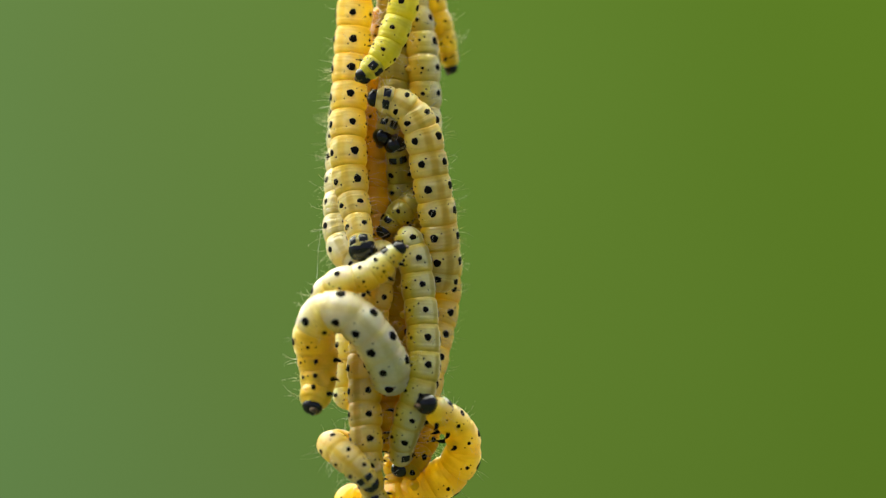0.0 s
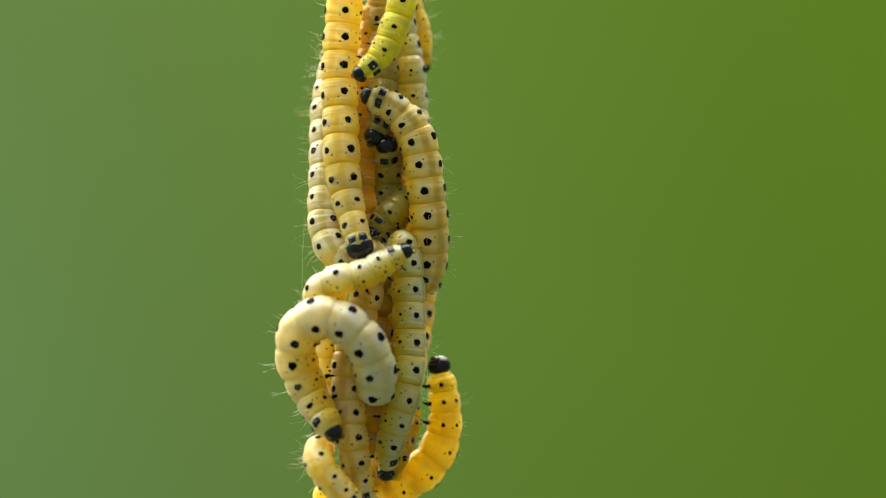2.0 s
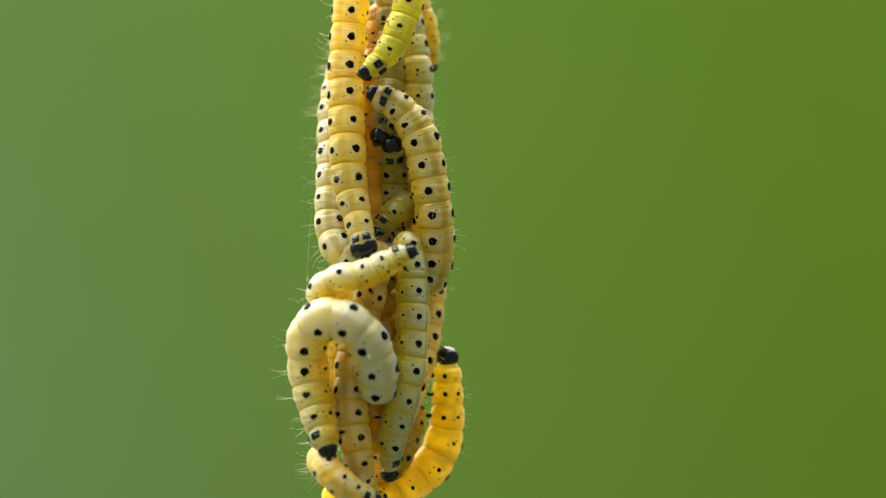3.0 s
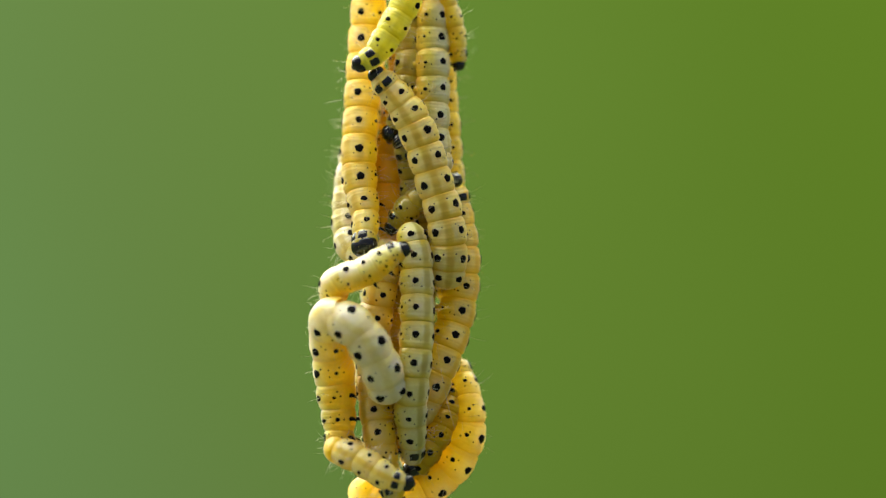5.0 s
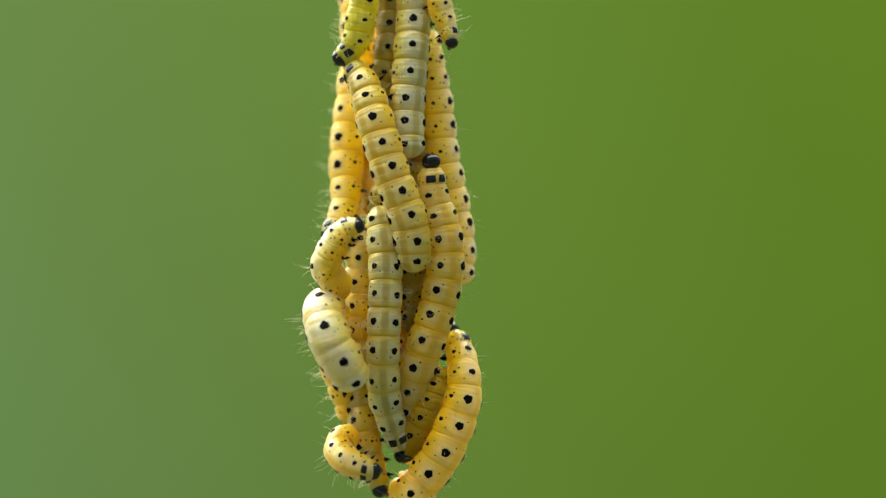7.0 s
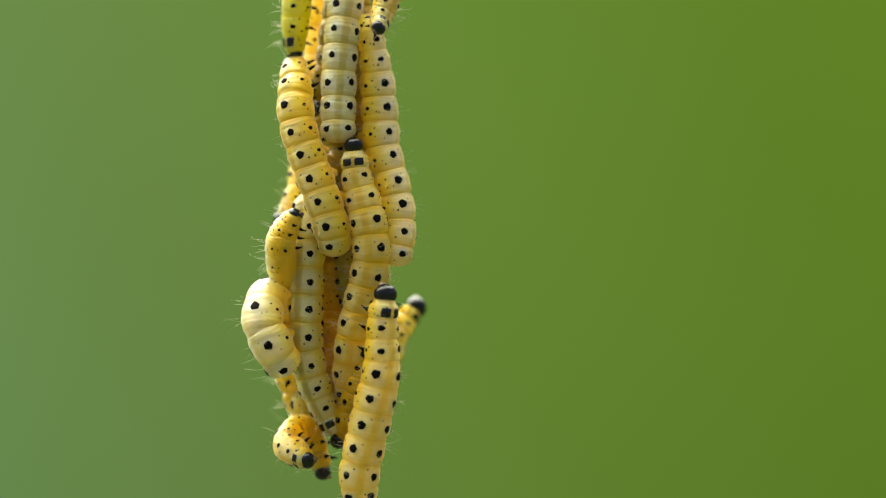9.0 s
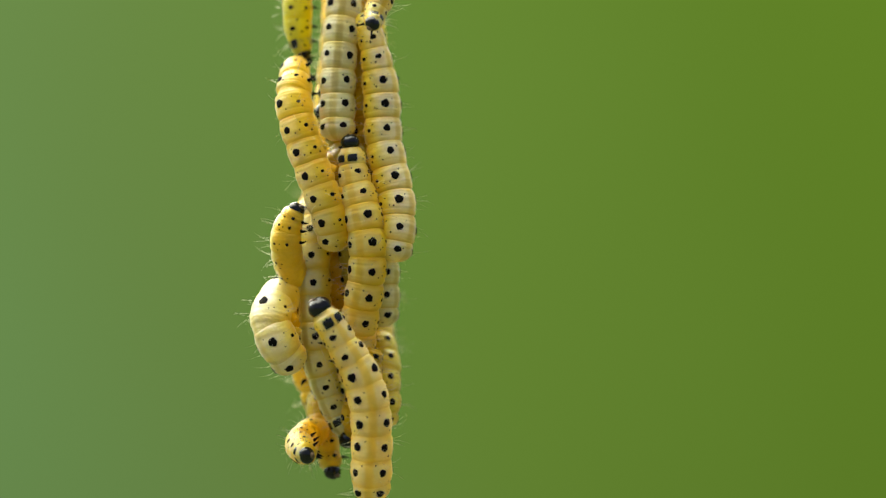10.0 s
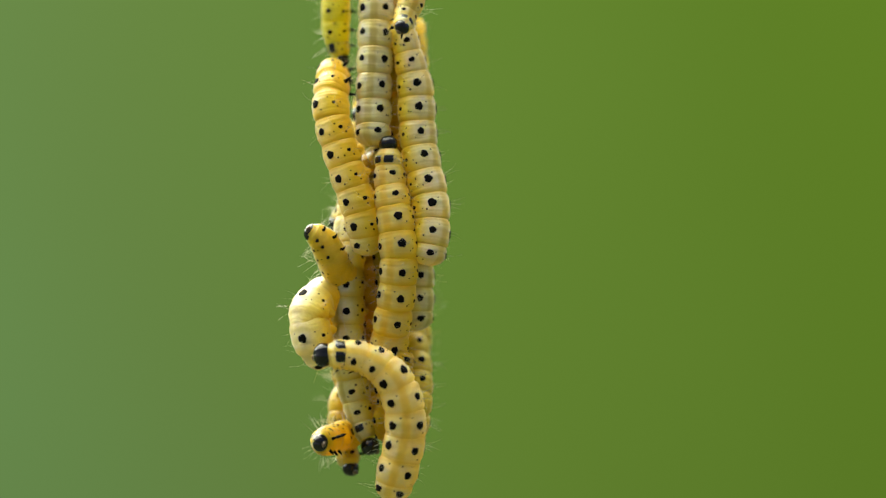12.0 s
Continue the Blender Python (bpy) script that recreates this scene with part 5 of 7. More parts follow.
bend(worm_h, 6, (2.5, 0.16, 4.3), (2.54, 0.42, 2.39), (2.74, 0.71, 0.46), (2.9, 0.85, -1.49), (2.84, 0.77, -3.49), (2.65, 0.34, -5.5), (2.33, -0.33, -7.5), (1.82, -0.97, -9.46), (1.11, -1.28, -11.31), (0.54, -1.59, -13.01))
bend(worm_h, 6.5, (2.55, 0.22, 4.28), (2.47, 0.34, 2.37), (2.67, 0.66, 0.49), (2.88, 0.86, -1.42), (2.84, 0.77, -3.38), (2.66, 0.32, -5.36), (2.37, -0.35, -7.36), (1.88, -1, -9.33), (1.23, -1.25, -11.22), (0.66, -1.54, -12.95))
bend(worm_h, 8.5, (2.53, 0.06, 4.3), (2.52, 0.14, 2.32), (2.66, 0.6, 0.49), (2.82, 0.92, -1.29), (2.84, 0.93, -3.09), (2.69, 0.51, -4.92), (2.47, -0.08, -6.85), (2.04, -0.53, -8.93), (1.41, -0.74, -10.92), (0.82, -0.83, -12.88))
bend(worm_h, 9, (2.54, 0.11, 4.33), (2.54, 0.19, 2.33), (2.67, 0.6, 0.45), (2.81, 0.91, -1.37), (2.82, 0.95, -3.2), (2.66, 0.55, -5.04), (2.45, -0.06, -6.93), (2.04, -0.62, -8.91), (1.43, -0.96, -10.84), (0.83, -1.09, -12.76))
bend(worm_h, 9.5, (2.54, 0.17, 4.32), (2.54, 0.26, 2.34), (2.66, 0.61, 0.44), (2.79, 0.91, -1.39), (2.8, 0.95, -3.26), (2.63, 0.59, -5.15), (2.42, -0.02, -7.03), (2.01, -0.62, -8.91), (1.44, -1.12, -10.78), (0.82, -1.31, -12.65))
bend(worm_h, 10, (2.52, 0.21, 4.31), (2.54, 0.28, 2.31), (2.66, 0.62, 0.42), (2.78, 0.91, -1.41), (2.78, 0.96, -3.27), (2.6, 0.61, -5.17), (2.38, 0.01, -7.07), (1.97, -0.6, -8.94), (1.41, -1.09, -10.79), (0.81, -1.29, -12.64))
bend(worm_h, 10.5, (2.51, 0.23, 4.31), (2.54, 0.29, 2.32), (2.67, 0.59, 0.42), (2.79, 0.87, -1.43), (2.78, 0.92, -3.31), (2.59, 0.59, -5.21), (2.37, 0.01, -7.08), (1.96, -0.58, -8.92), (1.39, -1.03, -10.74), (0.8, -1.27, -12.58))
bend(worm_h, 11, (2.44, 0.41, 4.36), (2.5, 0.42, 2.39), (2.65, 0.66, 0.5), (2.77, 0.92, -1.33), (2.75, 0.97, -3.21), (2.55, 0.65, -5.13), (2.33, 0.07, -7.03), (1.92, -0.53, -8.88), (1.37, -0.94, -10.69), (0.79, -1.24, -12.5))
bend(worm_h, 11.5, (2.41, 0.46, 4.33), (2.5, 0.43, 2.35), (2.67, 0.62, 0.44), (2.8, 0.84, -1.42), (2.78, 0.9, -3.36), (2.56, 0.6, -5.32), (2.33, 0.05, -7.21), (1.92, -0.53, -9), (1.36, -0.89, -10.73), (0.79, -1.22, -12.49))
bend(worm_h, 12, (2.4, 0.49, 4.4), (2.49, 0.45, 2.41), (2.66, 0.62, 0.47), (2.79, 0.83, -1.43), (2.78, 0.88, -3.36), (2.58, 0.57, -5.31), (2.35, 0.01, -7.21), (1.95, -0.58, -9), (1.37, -0.9, -10.72), (0.8, -1.24, -12.48))

worm_m = caterpillar("plump cream black-spotted caterpillar on the bunch's far side", "milk", 1.28, (0.34, 0.94, 0), 11, headed=False, twist=(0, 0, -4), slide=-0.44)
bend(worm_m, 0, (0.63, 1.32, 12.2), (0.52, 1.58, 10.31), (0.45, 1.73, 8.41), (0.5, 1.83, 6.5), (0.69, 1.95, 4.6), (0.81, 2.26, 2.72), (0.86, 2.53, 0.83), (1.1, 2.65, -1.06), (1.31, 2.45, -2.95), (1.41, 1.83, -4.75))
bend(worm_m, 0.5, (0.63, 1.32, 12.2), (0.52, 1.58, 10.31), (0.45, 1.73, 8.41), (0.5, 1.83, 6.5), (0.69, 1.95, 4.6), (0.81, 2.26, 2.72), (0.86, 2.53, 0.83), (1.1, 2.65, -1.06), (1.31, 2.45, -2.95), (1.41, 1.83, -4.75))
bend(worm_m, 1, (0.63, 1.32, 12.2), (0.52, 1.58, 10.31), (0.45, 1.73, 8.41), (0.5, 1.83, 6.5), (0.69, 1.95, 4.6), (0.81, 2.26, 2.72), (0.86, 2.53, 0.83), (1.1, 2.65, -1.06), (1.31, 2.45, -2.95), (1.41, 1.83, -4.75))
bend(worm_m, 1.5, (0.63, 1.32, 12.2), (0.52, 1.58, 10.31), (0.45, 1.73, 8.41), (0.5, 1.83, 6.5), (0.69, 1.95, 4.6), (0.81, 2.26, 2.72), (0.86, 2.53, 0.83), (1.1, 2.65, -1.06), (1.31, 2.45, -2.95), (1.41, 1.83, -4.75))
bend(worm_m, 2, (0.63, 1.32, 12.2), (0.52, 1.58, 10.31), (0.45, 1.73, 8.41), (0.5, 1.83, 6.5), (0.69, 1.95, 4.6), (0.81, 2.26, 2.72), (0.86, 2.53, 0.83), (1.1, 2.65, -1.06), (1.31, 2.45, -2.95), (1.41, 1.83, -4.75))
bend(worm_m, 2.5, (0.63, 1.32, 12.2), (0.52, 1.58, 10.31), (0.45, 1.73, 8.41), (0.5, 1.83, 6.5), (0.69, 1.95, 4.6), (0.81, 2.26, 2.72), (0.86, 2.53, 0.83), (1.1, 2.65, -1.06), (1.31, 2.45, -2.95), (1.41, 1.83, -4.75))
bend(worm_m, 3, (0.63, 1.32, 12.2), (0.52, 1.58, 10.31), (0.45, 1.73, 8.41), (0.5, 1.83, 6.5), (0.69, 1.95, 4.6), (0.81, 2.26, 2.72), (0.86, 2.53, 0.83), (1.1, 2.65, -1.06), (1.31, 2.45, -2.95), (1.41, 1.83, -4.75))
bend(worm_m, 5, (0.63, 1.32, 12.2), (0.52, 1.58, 10.31), (0.45, 1.73, 8.41), (0.5, 1.83, 6.5), (0.69, 1.95, 4.6), (0.81, 2.26, 2.72), (0.86, 2.53, 0.83), (1.1, 2.65, -1.06), (1.31, 2.45, -2.95), (1.41, 1.83, -4.75))
bend(worm_m, 5.5, (0.63, 1.32, 12.2), (0.52, 1.58, 10.31), (0.45, 1.73, 8.41), (0.5, 1.83, 6.5), (0.69, 1.95, 4.6), (0.81, 2.26, 2.72), (0.86, 2.53, 0.83), (1.1, 2.65, -1.06), (1.31, 2.45, -2.95), (1.41, 1.83, -4.75))
bend(worm_m, 6, (0.63, 1.32, 12.2), (0.52, 1.58, 10.31), (0.45, 1.73, 8.41), (0.5, 1.83, 6.5), (0.69, 1.95, 4.6), (0.81, 2.26, 2.72), (0.86, 2.53, 0.83), (1.1, 2.65, -1.06), (1.31, 2.45, -2.95), (1.41, 1.83, -4.75))
bend(worm_m, 6.5, (0.63, 1.32, 12.2), (0.52, 1.58, 10.31), (0.45, 1.73, 8.41), (0.5, 1.83, 6.5), (0.69, 1.95, 4.6), (0.81, 2.26, 2.72), (0.86, 2.53, 0.83), (1.1, 2.65, -1.06), (1.31, 2.45, -2.95), (1.41, 1.83, -4.75))
bend(worm_m, 8.5, (0.64, 1.4, 12.28), (0.53, 1.51, 10.34), (0.46, 1.64, 8.39), (0.52, 1.69, 6.41), (0.66, 1.76, 4.44), (0.78, 2.08, 2.56), (0.86, 2.46, 0.75), (1.08, 2.68, -1.07), (1.33, 2.49, -2.89), (1.44, 1.95, -4.65))
bend(worm_m, 9, (0.65, 1.37, 12.25), (0.54, 1.57, 10.35), (0.47, 1.69, 8.41), (0.53, 1.74, 6.45), (0.67, 1.79, 4.51), (0.79, 2.09, 2.64), (0.87, 2.46, 0.83), (1.09, 2.63, -1), (1.34, 2.41, -2.83), (1.45, 1.83, -4.6))
bend(worm_m, 9.5, (0.63, 1.37, 12.18), (0.51, 1.67, 10.3), (0.45, 1.81, 8.37), (0.52, 1.85, 6.4), (0.67, 1.86, 4.46), (0.79, 2.14, 2.62), (0.87, 2.5, 0.83), (1.09, 2.63, -0.98), (1.35, 2.38, -2.81), (1.47, 1.76, -4.59))
bend(worm_m, 10, (0.61, 1.4, 12.16), (0.49, 1.71, 10.28), (0.42, 1.87, 8.36), (0.5, 1.91, 6.41), (0.65, 1.92, 4.5), (0.79, 2.17, 2.66), (0.87, 2.52, 0.86), (1.09, 2.65, -0.96), (1.35, 2.4, -2.8), (1.47, 1.78, -4.59))
bend(worm_m, 10.5, (0.61, 1.41, 12.17), (0.49, 1.72, 10.29), (0.41, 1.89, 8.37), (0.49, 1.93, 6.41), (0.64, 1.94, 4.48), (0.78, 2.19, 2.65), (0.86, 2.53, 0.85), (1.09, 2.66, -0.98), (1.35, 2.41, -2.82), (1.47, 1.79, -4.61))
bend(worm_m, 11, (0.59, 1.43, 12.13), (0.45, 1.75, 10.25), (0.36, 1.96, 8.32), (0.45, 1.99, 6.36), (0.6, 2.01, 4.42), (0.75, 2.23, 2.6), (0.84, 2.56, 0.83), (1.07, 2.7, -0.97), (1.34, 2.44, -2.8), (1.46, 1.82, -4.6))
bend(worm_m, 11.5, (0.61, 1.38, 12.16), (0.48, 1.67, 10.3), (0.39, 1.88, 8.39), (0.49, 1.91, 6.43), (0.63, 1.94, 4.5), (0.77, 2.19, 2.64), (0.84, 2.57, 0.85), (1.05, 2.74, -0.98), (1.32, 2.49, -2.81), (1.44, 1.87, -4.61))
bend(worm_m, 12, (0.65, 1.31, 12.18), (0.54, 1.58, 10.33), (0.43, 1.82, 8.42), (0.51, 1.88, 6.45), (0.64, 1.94, 4.51), (0.77, 2.19, 2.64), (0.85, 2.55, 0.84), (1.06, 2.71, -0.99), (1.34, 2.47, -2.83), (1.45, 1.85, -4.63))

worm_j = caterpillar("brownish cream caterpillar hanging head down below the arched one", "dun", 1.1, (-0.4, -0.92, 0), 12, head_size=0.55, twist=(0, 40, 6), slide=0.06)
bend(worm_j, 0, (-0.38, -3.89, -17.72), (-0.99, -4.23, -15.84), (-1.19, -4.6, -13.9), (-1.39, -4.35, -11.95), (-1.55, -4.02, -9.98), (-1.7, -3.81, -7.96), (-1.45, -3.7, -5.89), (-1.05, -3.71, -3.84), (-0.78, -3.73, -1.8), (-0.56, -3.64, 0.24))
bend(worm_j, 0.5, (-0.32, -3.88, -17.65), (-0.93, -4.22, -15.74), (-1.17, -4.59, -13.8), (-1.41, -4.35, -11.87), (-1.59, -4.03, -9.92), (-1.74, -3.82, -7.92), (-1.49, -3.71, -5.88), (-1.06, -3.72, -3.84), (-0.79, -3.74, -1.8), (-0.56, -3.64, 0.25))
bend(worm_j, 1, (-0.2, -3.86, -17.64), (-0.81, -4.19, -15.71), (-1.14, -4.56, -13.79), (-1.44, -4.35, -11.86), (-1.67, -4.04, -9.91), (-1.8, -3.82, -7.91), (-1.53, -3.71, -5.88), (-1.07, -3.72, -3.85), (-0.79, -3.74, -1.81), (-0.56, -3.64, 0.23))
bend(worm_j, 1.5, (-0.19, -3.83, -17.57), (-0.84, -4.16, -15.61), (-1.24, -4.54, -13.7), (-1.54, -4.34, -11.79), (-1.74, -4.03, -9.87), (-1.81, -3.82, -7.9), (-1.52, -3.71, -5.88), (-1.03, -3.72, -3.87), (-0.76, -3.74, -1.84), (-0.55, -3.64, 0.23))
bend(worm_j, 2, (-0.13, -3.8, -17.5), (-0.79, -4.12, -15.52), (-1.27, -4.5, -13.63), (-1.6, -4.33, -11.75), (-1.82, -4.03, -9.85), (-1.86, -3.81, -7.89), (-1.54, -3.71, -5.89), (-1.02, -3.73, -3.89), (-0.75, -3.75, -1.85), (-0.55, -3.64, 0.22))
bend(worm_j, 2.5, (-0.07, -3.79, -17.53), (-0.74, -4.11, -15.54), (-1.26, -4.49, -13.65), (-1.63, -4.33, -11.75), (-1.87, -4.03, -9.83), (-1.91, -3.81, -7.86), (-1.59, -3.71, -5.87), (-1.05, -3.73, -3.88), (-0.76, -3.75, -1.85), (-0.56, -3.64, 0.22))
bend(worm_j, 3, (-0.04, -3.78, -17.56), (-0.7, -4.09, -15.61), (-1.2, -4.48, -13.72), (-1.58, -4.31, -11.82), (-1.84, -4.01, -9.91), (-1.89, -3.8, -7.93), (-1.58, -3.7, -5.91), (-1.05, -3.72, -3.91), (-0.77, -3.74, -1.87), (-0.56, -3.64, 0.19))
bend(worm_j, 5, (0.57, -3.51, -17.51), (0.1, -3.79, -15.67), (-0.24, -4.18, -13.79), (-0.81, -3.98, -11.91), (-1.24, -3.76, -9.97), (-1.4, -3.6, -7.94), (-1.34, -3.61, -5.88), (-1, -3.66, -3.88), (-0.74, -3.68, -1.9), (-0.52, -3.58, 0.08))
bend(worm_j, 5.5, (0.65, -3.43, -17.55), (0.22, -3.7, -15.73), (-0.11, -4.08, -13.86), (-0.7, -3.88, -11.99), (-1.16, -3.68, -10.04), (-1.34, -3.54, -8), (-1.31, -3.58, -5.91), (-1, -3.64, -3.9), (-0.73, -3.65, -1.93), (-0.5, -3.56, 0.05))
bend(worm_j, 6, (0.6, -3.42, -17.63), (0.19, -3.63, -15.81), (-0.11, -3.98, -13.92), (-0.73, -3.81, -12.04), (-1.15, -3.6, -10.08), (-1.33, -3.48, -8.02), (-1.31, -3.56, -5.9), (-0.99, -3.62, -3.89), (-0.72, -3.62, -1.9), (-0.49, -3.52, 0.09))
bend(worm_j, 6.5, (0.47, -3.46, -17.74), (0.05, -3.65, -15.94), (-0.23, -3.97, -14.04), (-0.88, -3.84, -12.17), (-1.27, -3.62, -10.19), (-1.43, -3.5, -8.09), (-1.38, -3.59, -5.93), (-1.03, -3.63, -3.89), (-0.75, -3.61, -1.88), (-0.51, -3.52, 0.12))
bend(worm_j, 8.5, (0.24, -3.16, -17.67), (-0.25, -3.81, -15.79), (-0.57, -4.3, -13.83), (-1.19, -4.17, -11.88), (-1.53, -3.92, -9.88), (-1.63, -3.76, -7.84), (-1.45, -3.68, -5.8), (-1.1, -3.72, -3.78), (-0.84, -3.75, -1.74), (-0.59, -3.65, 0.29))
bend(worm_j, 9, (0.22, -3.41, -17.7), (-0.25, -3.96, -15.79), (-0.57, -4.4, -13.82), (-1.19, -4.25, -11.87), (-1.53, -3.97, -9.87), (-1.63, -3.78, -7.84), (-1.45, -3.7, -5.8), (-1.1, -3.72, -3.78), (-0.84, -3.75, -1.74), (-0.59, -3.65, 0.29))
bend(worm_j, 9.5, (0.21, -3.66, -17.74), (-0.25, -4.1, -15.79), (-0.57, -4.51, -13.81), (-1.19, -4.33, -11.87), (-1.53, -4.02, -9.87), (-1.63, -3.81, -7.84), (-1.45, -3.71, -5.8), (-1.1, -3.73, -3.78), (-0.84, -3.76, -1.74), (-0.59, -3.65, 0.29))
bend(worm_j, 10, (0.26, -3.77, -17.68), (-0.2, -4.22, -15.74), (-0.53, -4.6, -13.76), (-1.15, -4.4, -11.83), (-1.51, -4.06, -9.85), (-1.62, -3.83, -7.82), (-1.44, -3.72, -5.79), (-1.1, -3.73, -3.77), (-0.84, -3.76, -1.74), (-0.59, -3.65, 0.29))
bend(worm_j, 10.5, (0.38, -4.02, -17.55), (-0.08, -4.48, -15.62), (-0.42, -4.83, -13.65), (-1.07, -4.57, -11.75), (-1.46, -4.17, -9.79), (-1.59, -3.89, -7.79), (-1.43, -3.75, -5.76), (-1.09, -3.74, -3.75), (-0.84, -3.76, -1.73), (-0.59, -3.65, 0.29))
bend(worm_j, 11, (0.51, -4.32, -17.4), (0.07, -4.81, -15.48), (-0.29, -5.1, -13.52), (-0.98, -4.76, -11.65), (-1.4, -4.3, -9.73), (-1.56, -3.96, -7.74), (-1.41, -3.78, -5.73), (-1.08, -3.76, -3.73), (-0.84, -3.76, -1.72), (-0.59, -3.65, 0.29))
bend(worm_j, 11.5, (0.63, -4.57, -17.27), (0.2, -5.07, -15.36), (-0.18, -5.33, -13.4), (-0.9, -4.93, -11.57), (-1.35, -4.41, -9.68), (-1.53, -4.02, -7.71), (-1.4, -3.8, -5.71), (-1.07, -3.77, -3.71), (-0.84, -3.77, -1.71), (-0.59, -3.65, 0.29))
bend(worm_j, 12, (0.68, -4.68, -17.21), (0.25, -5.19, -15.31), (-0.14, -5.43, -13.36), (-0.87, -5, -11.53), (-1.33, -4.45, -9.65), (-1.52, -4.04, -7.69), (-1.39, -3.81, -5.7), (-1.07, -3.77, -3.71), (-0.84, -3.77, -1.71), (-0.59, -3.65, 0.29))

worm_i = caterpillar("golden yellow caterpillar swinging its black head about", "straw", 1.36, (0.88, 0.45, 0), 9, taper=0.55, twist=(-20, 20, 0), slide=0.19)
bend(worm_i, 0, (2.75, -4.49, -10.63), (3.71, -3.28, -11.33), (4.55, -2.13, -12.24), (4.69, -1.14, -13.57), (3.9, -0.52, -14.91), (2.52, -0.32, -15.86), (1.02, -0.29, -16.64), (-0.55, -0.28, -17.27), (-2.23, -0.31, -17.4), (-3.83, -0.3, -16.86))
bend(worm_i, 0.3, (3.44, -1.84, -9.76), (3.86, -1.26, -11.18), (4.28, -0.68, -12.6), (4.12, -0.17, -14.08), (3.26, 0.15, -15.36), (1.91, 0.23, -16.17), (0.44, 0.16, -16.78), (-1.07, 0.1, -17.27), (-2.64, 0.01, -17.41), (-4.1, -0.11, -16.8))
bend(worm_i, 0.5, (3.73, -0.69, -9.36), (4.11, -0.28, -10.85), (4.35, 0.13, -12.37), (4.14, 0.49, -13.9), (3.29, 0.72, -15.22), (1.93, 0.73, -16.06), (0.46, 0.61, -16.67), (-1.06, 0.46, -17.15), (-2.63, 0.27, -17.3), (-4.09, 0.02, -16.7))
bend(worm_i, 0.6, (3.83, -0.29, -9.22), (4.2, 0.07, -10.74), (4.38, 0.42, -12.29), (4.14, 0.73, -13.84), (3.3, 0.92, -15.18), (1.94, 0.9, -16.02), (0.46, 0.76, -16.63), (-1.05, 0.58, -17.11), (-2.63, 0.36, -17.26), (-4.08, 0.07, -16.66))
bend(worm_i, 1, (3.61, -0.07, -9.52), (4.01, 0.23, -10.99), (4.21, 0.52, -12.49), (3.77, 0.75, -13.95), (2.86, 0.92, -15.19), (1.54, 0.91, -15.99), (0.1, 0.79, -16.55), (-1.38, 0.63, -16.97), (-2.91, 0.43, -17.11), (-4.36, 0.15, -16.65))
bend(worm_i, 1.5, (3.78, -0.04, -9), (4.24, 0.16, -10.45), (4.44, 0.34, -11.96), (4.17, 0.52, -13.46), (3.37, 0.67, -14.74), (2.13, 0.67, -15.65), (0.75, 0.6, -16.32), (-0.69, 0.51, -16.83), (-2.19, 0.38, -17.13), (-3.68, 0.19, -16.83))
bend(worm_i, 2, (4.19, -0.12, -7.74), (4.54, 0.04, -9.37), (4.8, 0.19, -11.02), (4.64, 0.36, -12.67), (4, 0.5, -14.2), (2.81, 0.52, -15.36), (1.35, 0.46, -16.18), (-0.22, 0.39, -16.76), (-1.86, 0.29, -17.07), (-3.5, 0.13, -16.82))
bend(worm_i, 2.5, (3.77, -0.18, -7.27), (4.38, -0.03, -8.87), (4.77, 0.13, -10.53), (4.77, 0.28, -12.24), (4.3, 0.36, -13.88), (3.27, 0.32, -15.24), (1.79, 0.25, -16.1), (0.19, 0.18, -16.72), (-1.48, 0.1, -17.09), (-3.18, -0.02, -16.9))
bend(worm_i, 3, (4.33, 0.08, -7.1), (4.41, 0.28, -8.77), (4.55, 0.45, -10.46), (4.49, 0.65, -12.15), (4.05, 0.74, -13.78), (3.05, 0.69, -15.15), (1.64, 0.54, -16.08), (0.07, 0.37, -16.72), (-1.57, 0.16, -17.11), (-3.24, -0.09, -16.89))
bend(worm_i, 3.2, (4.47, 0.15, -7.06), (4.41, 0.35, -8.75), (4.49, 0.53, -10.44), (4.42, 0.74, -12.12), (3.98, 0.84, -13.76), (3, 0.78, -15.13), (1.6, 0.61, -16.08), (0.04, 0.41, -16.72), (-1.59, 0.17, -17.11), (-3.25, -0.11, -16.89))
bend(worm_i, 5, (1.24, 2.03, -7.59), (2.22, 1.82, -9.01), (2.95, 1.48, -10.53), (3.08, 1.56, -12.25), (2.67, 1.37, -13.91), (1.77, 0.98, -15.33), (0.51, 0.4, -16.36), (-0.91, -0.32, -17.03), (-2.4, -1.11, -17.34), (-3.71, -1.9, -16.55))
bend(worm_i, 5.5, (1.03, 2.4, -7.15), (2.17, 2.04, -8.46), (3.03, 1.48, -9.9), (3.24, 1.46, -11.66), (3.13, 1.26, -13.42), (2.55, 0.86, -15.04), (1.47, 0.34, -16.35), (0.14, -0.41, -17.26), (-1.29, -1.26, -17.79), (-2.61, -2.09, -16.98))
bend(worm_i, 6, (0.7, 2.18, -7.33), (1.85, 2.12, -8.57), (2.82, 1.74, -9.91), (3.16, 1.61, -11.56), (3.08, 1.29, -13.24), (2.61, 0.78, -14.8), (1.72, 0.18, -16.12), (0.57, -0.56, -17.13), (-0.69, -1.39, -17.88), (-2.04, -2.17, -17.36))
bend(worm_i, 6.5, (0.38, 1.96, -7.51), (1.53, 2.21, -8.68), (2.6, 2, -9.92), (3.09, 1.76, -11.47), (3.02, 1.33, -13.06), (2.67, 0.7, -14.55), (1.98, 0.03, -15.9), (1, -0.71, -17.01), (-0.08, -1.52, -17.97), (-1.48, -2.25, -17.74))
